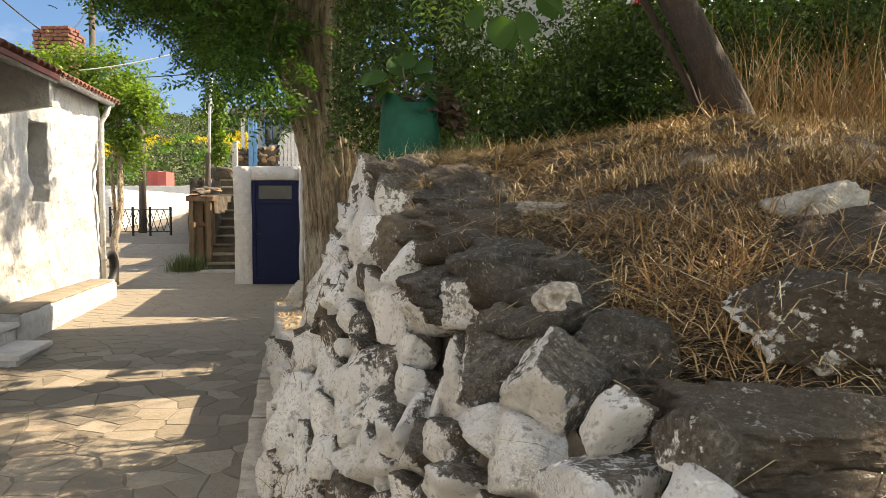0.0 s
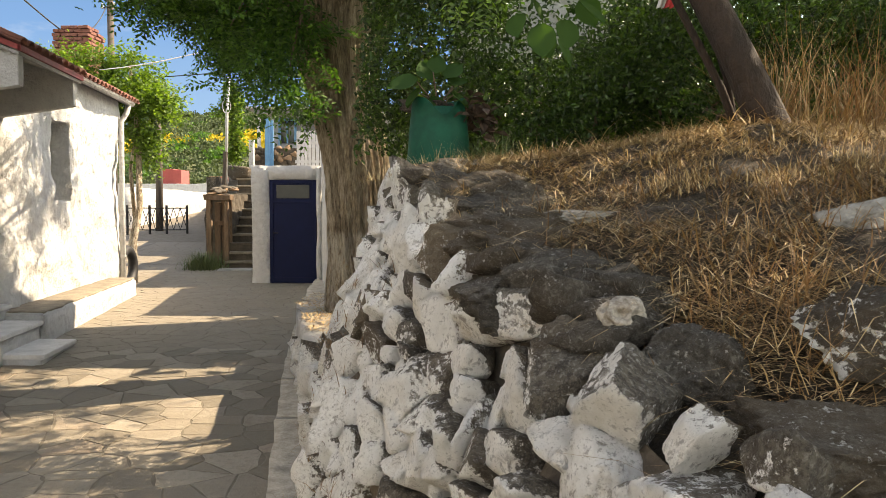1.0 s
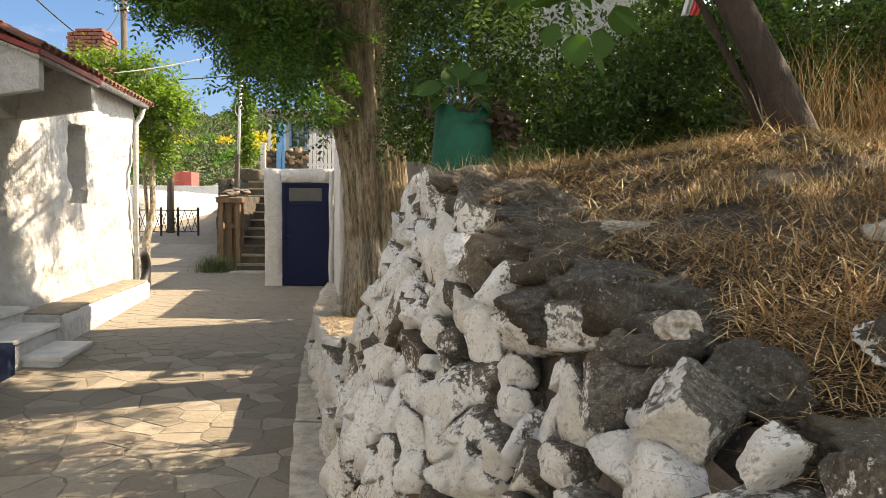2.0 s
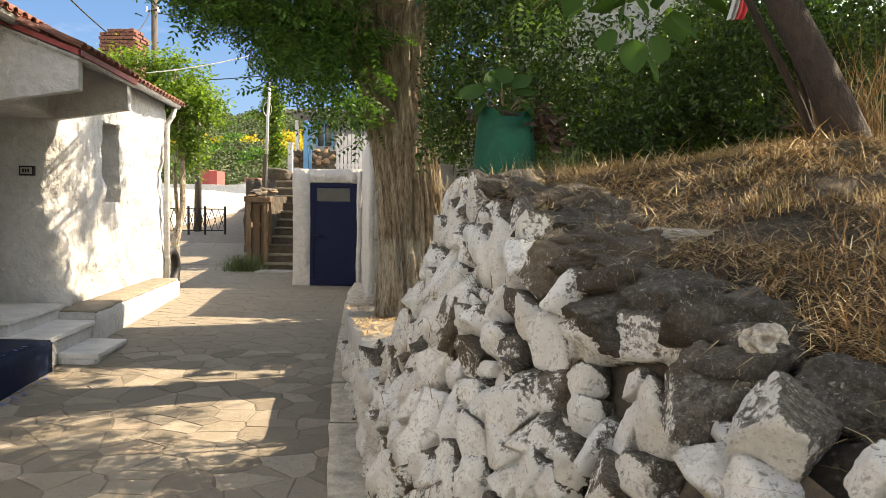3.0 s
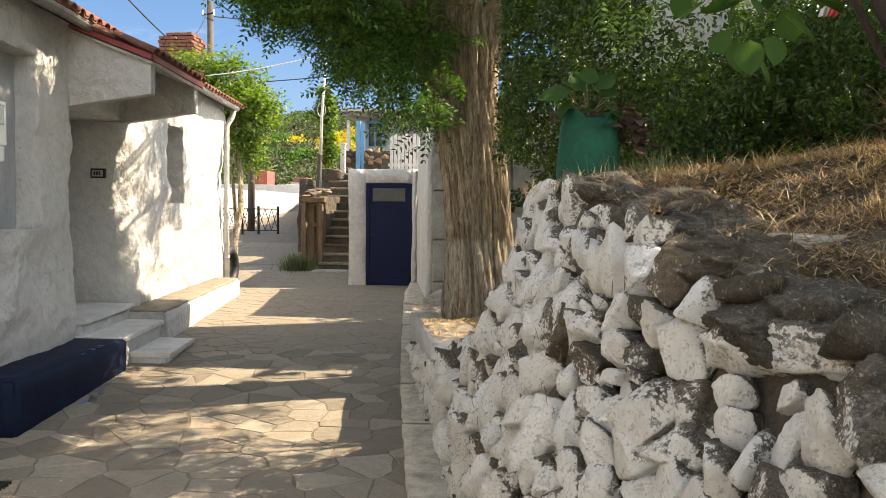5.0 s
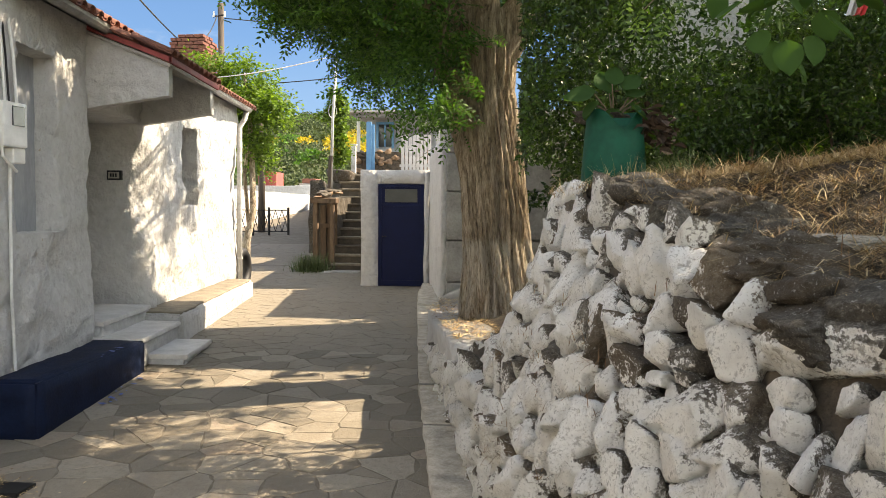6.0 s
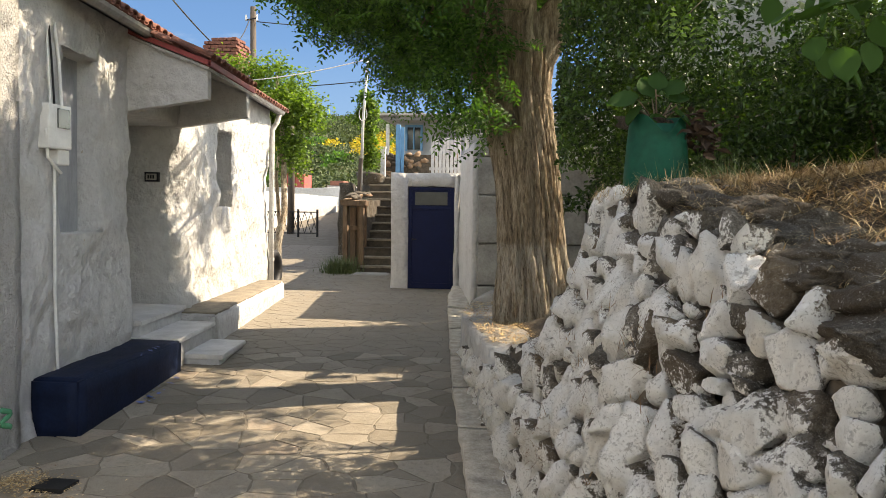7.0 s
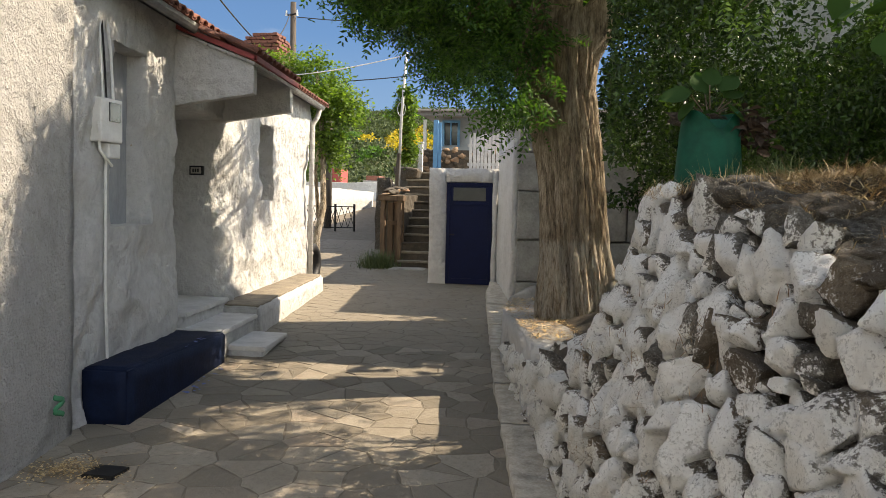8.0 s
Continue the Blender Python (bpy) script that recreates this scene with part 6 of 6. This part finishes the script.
def shade_free(p):
    k = (p[2] - 1.85) / SUN.z
    x, y = p[0] - SUN.x * k, p[1] - SUN.y * k
    j = (p[2] - 2.3) / SUN.z
    u, v = p[0] - SUN.x * j, p[1] - SUN.y * j
    if 1.3 < u < 3.4 and 3.9 < v < 4.9 and rng.random() < 0.8:
        return False
    g = p[2] / SUN.z
    lx, ly = p[0] - SUN.x * g, p[1] - SUN.y * g
    if -4.2 < lx < -1.2 and 2.0 < ly < 9.0 and rng.random() < 0.8:
        return False
    h = (p[2] - 2.6) / SUN.z
    sx, sy = p[0] - SUN.x * h, p[1] - SUN.y * h
    if -0.8 < sx < 2.0 and 4.8 < sy < 6.4 and rng.random() < 0.30:
        return False
    return trunk_free(p) and not (0.8 < x < 3.0 and 2.6 < y < 4.2)


FIG_SHADE = [p for p in FIG_SHADE if shade_free(p) and (p[0] > 1.0 or p[1] > 4.8 or rng.random() < 0.10) ]
FIG_SHADE += BANK_SHADE
# further unseen clumps, added to screen the house from the eastern sky
FIG_SHADE += [(rng.uniform(4.2, 8.0), rng.uniform(3.5, 10.0), rng.uniform(3.2, 6.4)) for _ in range(150)]
part("crown", clumps(FIG_SHADE, 18, (0.22, 0.22, 0.16), (0.11, 0.19), LOBED, LOBED_T, FIG_LEAF, "crown"), FIG_LEAF, fig, "broad dark green leaves overhead, unseen clumps added for shade")
local(fig)

# ---- shrubs behind the bank ----
def shrub(name, label, box_, count, size, mat, thresh, scale, seed, keep=None):
    (x0, x1), (y0, y1), (z0, z1) = box_
    p = rng.uniform((x0, y0, z0), (x1, y1, z1), (count, 3))
    nz = np.array([noise.noise(Vector(q) * scale + Vector((seed, 0, 0))) for q in p])
    p = p[nz > thresh]
    if keep is not None:
        p = p[keep(p)]
    k = len(p)
    me = scatter(name, LEAF, LEAF_T, p, rotations(rng.uniform(0, math.tau, k), rng.normal(-0.2, 0.7, k), rng.normal(0, 0.7, k)), rng.uniform(*size, k), mat)
    ob = thing(name, ((x0 + x1) / 2, (y0 + y1) / 2, z0), label, "shrub")
    part("foliage", me, mat, ob)
    for _ in range(7):
        bm = bmesh.new()
        bx, byy = rng.uniform(x0 + 0.3, x1 - 0.3), rng.uniform((y0 + y1) / 2, y1)
        tube(bm, [(bx, byy, z0 - 0.3), (bx + rng.normal(0, 0.25), byy, (z0 * 2 + z1) / 3), (bx + rng.normal(0, 0.5), byy + rng.normal(0, 0.2), (z0 + z1) / 2)], [0.018, 0.012, 0.005], 6)
        part("branch", bm, TWIG, ob)
    local(ob)


gap = lambda p: ~((np.abs(p[:, 0] - 0.16 - 0.06 * p[:, 1]) < 0.22 - 0.10 * (p[:, 2] < 2.4)) & (p[:, 2] > 2.15) & (rng.random(len(p)) < 0.48))
shrub("dark_shrub", "dense dark green evergreen shrub behind the bank", ((-0.70, 1.5), (5.0, 6.6), (1.75, 3.3)), 76000, (0.026, 0.052), HEDGE_LEAF, -0.06, 1.5, 3, gap)
shrub("evergreen_shrub", "dark evergreen shrub with small glossy leaves", ((0.9, 3.6), (4.75, 6.0), (1.7, 2.95)), 56000, (0.024, 0.046), HEDGE_LEAF, -0.10, 1.6, 8)
shrub("tall_shrub", "tall leafy shrub in dappled light", ((-0.75, 1.6), (8.8, 9.8), (1.6, 3.2)), 14000, (0.05, 0.09), HEDGE_LEAF, -0.08, 1.2, 14)
shrub("broad_shrub", "broad dark shrub closing the view behind the bank", ((1.5, 6.0), (7.2, 8.8), (1.6, 3.3)), 38000, (0.085, 0.15), HEDGE_LEAF, -1.0, 1.2, 21)
back_house = thing("hidden_white_house", (1.5, 10.6, 1.5), "white house half hidden behind the shrubs", "house")
part("wall", new_box(-0.1, 2.6, 9.9, 11.6, 0.5, 5.6, 0.03), LIME, back_house)
part("roof", new_box(-0.3, 2.8, 9.7, 11.8, 5.6, 5.72, 0.02), TILE, back_house)
local(back_house)
CLOTH_RED = plain("faded_red_cloth", (0.60, 0.07, 0.08), (0.48, 0.05, 0.06), 12, 0.85, 0.2)
banner = thing("hanging_cloth", (1.05, 4.5, 3.0), "red and white cloth hanging among the shrubs", "cloth")
for nm, x0, x1, mat in (("white_half", 1.00, 1.035, LIME), ("red_half", 1.035, 1.085, CLOTH_RED)):
    bm = bmesh.new()
    bmesh.ops.create_grid(bm, x_segments=8, y_segments=14, size=0.5)
    for v in bm.verts:
        u, w = v.co.x + 0.5, v.co.y + 0.5
        v.co = Vector((x0 + (x1 - x0) * u + 0.03 * math.sin(5 * w), 4.50 + 0.02 * math.sin(9 * u + 4 * w + x0), 2.60 + 0.45 * w))
    bmesh.ops.solidify(bm, geom=bm.faces[:], thickness=0.004)
    part(nm, bm, mat, banner, "", True)
local(banner)

# ---- vine-covered tree behind the house, climber at the mast ----
vine = thing("vine_tree", (-6.2, 15.8, 0.3), "slim tree overgrown with bright green vine", "tree")
part("trunk", tube(bmesh.new(), [(-5.95, 14.9, 0.1), (-5.98, 15.0, 0.9), (-5.88, 15.1, 1.5), (-6.0, 15.4, 2.4), (-6.15, 15.7, 3.4), (-6.3, 15.8, 4.2)], [0.09, 0.075, 0.06, 0.055, 0.05, 0.03], 10), BARK, vine, "", True)
part("side_stem", tube(bmesh.new(), [(-6.0, 15.2, 1.2), (-6.12, 15.3, 2.2), (-6.05, 15.5, 3.2)], [0.04, 0.035, 0.02], 8), BARK, vine, "", True)
vc = []
while len(vc) < 95:
    x, y, z = rng.uniform(-7.6, -5.0), rng.uniform(14.9, 16.8), rng.uniform(2.4, 5.1)
    if ((x + 6.42) / 0.75) ** 2 + ((y - 15.8) / 0.7) ** 2 + ((z - 3.75) / 0.85) ** 2 < 1 and z < (4.28 if x < -6.75 else 4.62) and noise.noise(Vector((x, y, z)) * 1.6) > -0.15:
        vc.append((x, y, z))
for cx, cy, cz, r, many in ((-7.45, 15.6, 3.85, 0.40, 22), (-5.62, 15.4, 3.45, 0.34, 20), (-6.75, 13.95, 3.62, 0.30, 12), (-5.80, 15.4, 2.75, 0.24, 10)):
    for _ in range(many):
        q = rng.normal(0, 0.5, 3) * r
        vc.append((cx + q[0], cy + q[1], cz + q[2] * 0.8))
vc += [(rng.uniform(-7.75, -6.5), rng.uniform(15.1, 15.8), rng.uniform(3.85, 4.38)) for _ in range(30)]
vc += [(-5.95 + rng.normal(0, 0.12), 15.6, 2.3 + 0.09 * k) for k in range(8)]
part("crown", clumps(vc, 90, (0.13, 0.13, 0.11), (0.05, 0.09), LEAF * (1.5, 1, 1), LEAF_T, VINE_LEAF, "crown"), VINE_LEAF, vine, "bright green vine leaves")
local(vine)
climber = [(rng.normal(-5.08, 0.07), 18.75 + rng.normal(0, 0.08), z) for z in np.linspace(2.6, 4.0, 34)] + [(rng.normal(-5.2, 0.13), 18.8, rng.uniform(3.7, 4.25)) for _ in range(18)]
solid("climbing_plant", clumps(climber, 60, (0.07, 0.08, 0.07), (0.06, 0.10), LEAF * (1.4, 1, 1), LEAF_T, VINE_LEAF, "climbing_plant"), VINE_LEAF, "bright green climber round the mast", "climber", "stuff")
c = 900
at = np.stack([rng.normal(-5.32, 0.17, c), rng.normal(17.1, 0.15, c), np.full(c, 0.15)], -1)
straw("lane_tuft", at, (0.2, 0.55), (0.008, 0.016), (0.35, 0.25), GREEN_BLADE, "green weed tuft at the foot of the stairs")

tyre = thing("old_tyre", (-6.0, 14.6, 0.5), "black rubber tyre leaning at the house corner", "tyre")
bm = bmesh.new()
pts = [Vector((-5.86, 14.4 + 0.30 * math.cos(a), 0.46 + 0.30 * math.sin(a))) for a in np.linspace(0, math.tau, 25)]
tube(bm, pts, 0.085, 10, False)
part("tread", bm, BLACK, tyre, "", True)
local(tyre)

# ---- far sky behind the hill ----
def sky_backdrop():
    m = Nodes("summer_sky")
    z = m.height()
    cloud = m.steps(m.noise(0.011, 6, 0.6, (1, 1, 2.6)), 0.64, 0.80, 0, 0.45)
    blue = m.ramp(m.steps(z, 15, 190), (0.0, (0.21, 0.40, 0.72)), (0.35, (0.12, 0.29, 0.64)), (1.0, (0.06, 0.18, 0.50)))
    em = m.t.nodes.new("ShaderNodeEmission")
    em.inputs["Strength"].default_value = 0.53
    m.link(m.mix(cloud, blue, (0.62, 0.72, 0.86)), em.inputs["Color"])
    m.link(em.outputs[0], m.t.nodes["Material Output"].inputs["Surface"])
    bm = bmesh.new()
    rings = []
    for a in np.linspace(radians(-62), radians(14), 24):
        rings.append([bm.verts.new((420 * math.sin(a), 420 * math.cos(a), h)) for h in np.linspace(-5, 330, 12)])
    for r, q in zip(rings, rings[1:]):
        for k in range(11):
            bm.faces.new((r[k], q[k], q[k + 1], r[k + 1]))
    return solid("backdrop", bm, m.mat, "clear blue summer sky with faint cloud", "sky", "structure", True)


sky_backdrop()
DIAMOND, DIAMOND_T = np.array([(0, 0, 0), (-0.45, 0.5, 0.1), (0, 1, 0), (0.45, 0.5, 0.1)]), [(0, 1, 2), (0, 2, 3)]

# ---- hill with scrub and yellow broom ----
hx, hy = np.linspace(-190, 80, 70), np.linspace(55, 330, 60)
HX, HY = np.meshgrid(hx, hy)


def hill_z(x, y):
    rise = np.clip((y - 55) / 120, 0, 1)
    ridge = 18.5 * np.exp(-((x / y + 0.25) / 0.27) ** 2) + 0.7 * np.sin(x * 0.17) + 0.5 * np.sin(x * 0.41 + 1)
    return 2.6 + rise ** 0.9 * ridge - np.clip((y - 190) / 140, 0, 1) * 16 + 0.5 * np.sin(x * 0.23) * np.sin(y * 0.17)


n = len(hx)
ii = (np.arange(len(hy) - 1)[:, None] * n + np.arange(n - 1)[None]).ravel()
quads = np.concatenate([np.stack([ii, ii + 1, ii + n + 1], -1), np.stack([ii, ii + n + 1, ii + n], -1)])
solid("hill", tri_mesh("hill", np.stack([HX, HY, hill_z(HX, HY)], -1).reshape(-1, 3), quads, HILL, True), HILL, "green hillside above the village", "hill", "structure")
def hill_bushes(name, mat, count, leaves, lab, where):
    """Low rounded bushes over the slope: domes of small leaves."""
    x, y = rng.uniform(-80, -8, count * 6), 58 + 125 * rng.random(count * 6) ** 1.2
    ok = np.array([where(a, b) for a, b in zip(x, y)])
    x, y = x[ok][:count], y[ok][:count]
    r = rng.uniform(0.5, 1.3, len(x)) * (0.6 + y / 160)
    d = rng.normal(size=(len(x), leaves, 3))
    d /= np.linalg.norm(d, axis=2)[:, :, None]
    d[:, :, 2] = np.abs(d[:, :, 2]) * 0.8
    at = np.stack([x, y, hill_z(x, y) - 0.15], -1)[:, None] + d * r[:, None, None] * rng.uniform(0.7, 1.05, (len(x), leaves, 1))
    k = len(x) * leaves
    me = scatter(name, DIAMOND, DIAMOND_T, at.reshape(-1, 3), rotations(rng.uniform(0, math.tau, k), rng.normal(0, 0.8, k), rng.normal(0, 0.8, k)), np.repeat(0.16 * r + 0.12, leaves), mat)
    solid(name, me, mat, lab, "scrub", "stuff")


def lift(x, y):
    """How high a place on the slope stands over the lane's eye line, as a slope."""
    return (float(hill_z(x, y)) - 1.5) / y


def broom_grows(x, y):
    band = noise.noise(Vector((x * 0.07, y * 0.03, 3))) + 0.6 * noise.noise(Vector((x * 0.2, y * 0.1, 9)))
    return abs(lift(x, y) - 0.071 - 0.05 * (x / y + 0.30)) < 0.011 + 0.010 * band and band > -0.25


hill_bushes("hill_scrub", SCRUB, 1400, 90, "olive green scrub on the hillside", lambda x, y: not broom_grows(x, y) and -0.46 < x / y < -0.12)
hill_bushes("yellow_broom", BROOM, 240, 150, "flowering yellow broom on the hillside", lambda x, y: broom_grows(x, y) and -0.46 < x / y < -0.12)
hill_bushes("dark_scrub", ACACIA_LEAF, 260, 150, "dark green bushes on the hillside", lambda x, y: noise.noise(Vector((x * 0.09, y * 0.05, 21))) > 0.1 and -0.46 < x / y < -0.12)

# ---- paving ----
def clip(poly, p, nrm):
    out = []
    for i in range(len(poly)):
        a, b = poly[i], poly[(i + 1) % len(poly)]
        da, db = (a - p) @ nrm, (b - p) @ nrm
        if da <= 0:
            out.append(a)
        if da * db < 0:
            out.append(a + (b - a) * (da / (da - db)))
    return out


def lane_left(y):
    return np.interp(y, [0, 13.2, 14, 20, 24], [-4.0 + 0.0, -5.75, -6.3, -7.6, -8.9])


def lane_right(y):
    return np.interp(y, [0, 4.2, 8.2, 11.7, 14.6, 17, 24], [-0.5, -1.05, -1.72, -2.22, -2.6, -4.8, -6.3])


lane = thing("paving", (-3.0, 8.0, 0.0), "crazy paving of grey-brown flagstones", "paving", kind="structure")
seeds = []
y = -1.5
while y < 21.0:
    x = float(lane_left(y)) - 0.3
    while x < float(lane_right(y)) + 0.3:
        seeds.append((x + rng.uniform(-0.16, 0.16), y + rng.uniform(-0.13, 0.13)))
        x += rng.uniform(0.20, 0.52)
    y += 0.215
seeds = np.array(seeds)
order = np.argsort(np.where(seeds[:, 1] < 2.9, seeds[:, 1] + 100, seeds[:, 1]))
made, far = 0, bmesh.new()
for s in order:
    c0 = seeds[s]
    near = seeds[(np.abs(seeds - c0).max(1) < 1.5)]
    poly = [c0 + np.array(q) for q in ((-0.7, -0.7), (0.7, -0.7), (0.7, 0.7), (-0.7, 0.7))]
    for q in near:
        d = q - c0
        ln = np.hypot(*d)
        if ln > 1e-6:
            poly = clip(poly, c0 + d * (0.5 - 0.004 / ln), d / ln)
    if len(poly) < 3:
        continue
    mid = np.mean(poly, 0)
    ragged = []
    for i, a in enumerate(poly):
        b = poly[(i + 1) % len(poly)]
        ragged.append(a)
        if np.hypot(*(b - a)) > 0.10:
            ragged += [a + (b - a) * f + (mid - (a + b) / 2) * rng.uniform(0.0, 0.07) for f in (0.33, 0.66)]
    poly = ragged
    tilt = rng.normal(0, 0.005, 2)
    up = rng.uniform(0.0, 0.003)
    bm = far if made >= 300 else bmesh.new()
    tops, mids, lows = [], [], []
    cen = np.mean(poly, 0)
    for q in poly:
        z = float(road_z(q[1])) + up + float(tilt @ (q - cen))
        inn = cen + (q - cen) * 0.982
        org = np.zeros(2) if bm is far else cen
        oz = 0.0 if bm is far else float(road_z(cen[1]))
        tops.append(bm.verts.new((*(inn - org), z - oz)))
        mids.append(bm.verts.new((*(q - org), z - 0.003 - oz)))
        lows.append(bm.verts.new((*(q - org), z - 0.05 - oz)))
    bm.faces.new(tops)
    m = len(poly)
    for i in range(m):
        j = (i + 1) % m
        bm.faces.new((tops[i], mids[i], mids[j], tops[j]))
        bm.faces.new((mids[i], lows[i], lows[j], mids[j]))
    if bm is not far:
        o = part("flagstone", bm, FLAG, lane)
        o.location = (cen[0], cen[1], float(road_z(cen[1])))
        made += 1
rest = part("far_flagstones", far, FLAG, lane)
tagged(rest, kind="stuff")
local(lane)

# litter heap and drain cover by the wall
c = 900
at = np.stack([rng.normal(-4.02, 0.17, c), rng.normal(4.64, 0.10, c), np.full(c, 0.0)], -1)
at[:, 2] = road_z(at[:, 1]) + 0.01 + 0.04 * np.exp(-((at[:, 0] + 4.02) / 0.12) ** 2)
straw("leaf_heap", at, (0.012, 0.032), (0.008, 0.016), (1.35, 0.2), STRAW, "small heap of dry leaves on the paving")
solid("drain_cover", new_box(-3.92, -3.70, 4.58, 4.78, float(road_z(4.68)) - 0.02, float(road_z(4.68)) + 0.025, 0.006), IRON, "dark iron drain cover set in the paving", "drain")
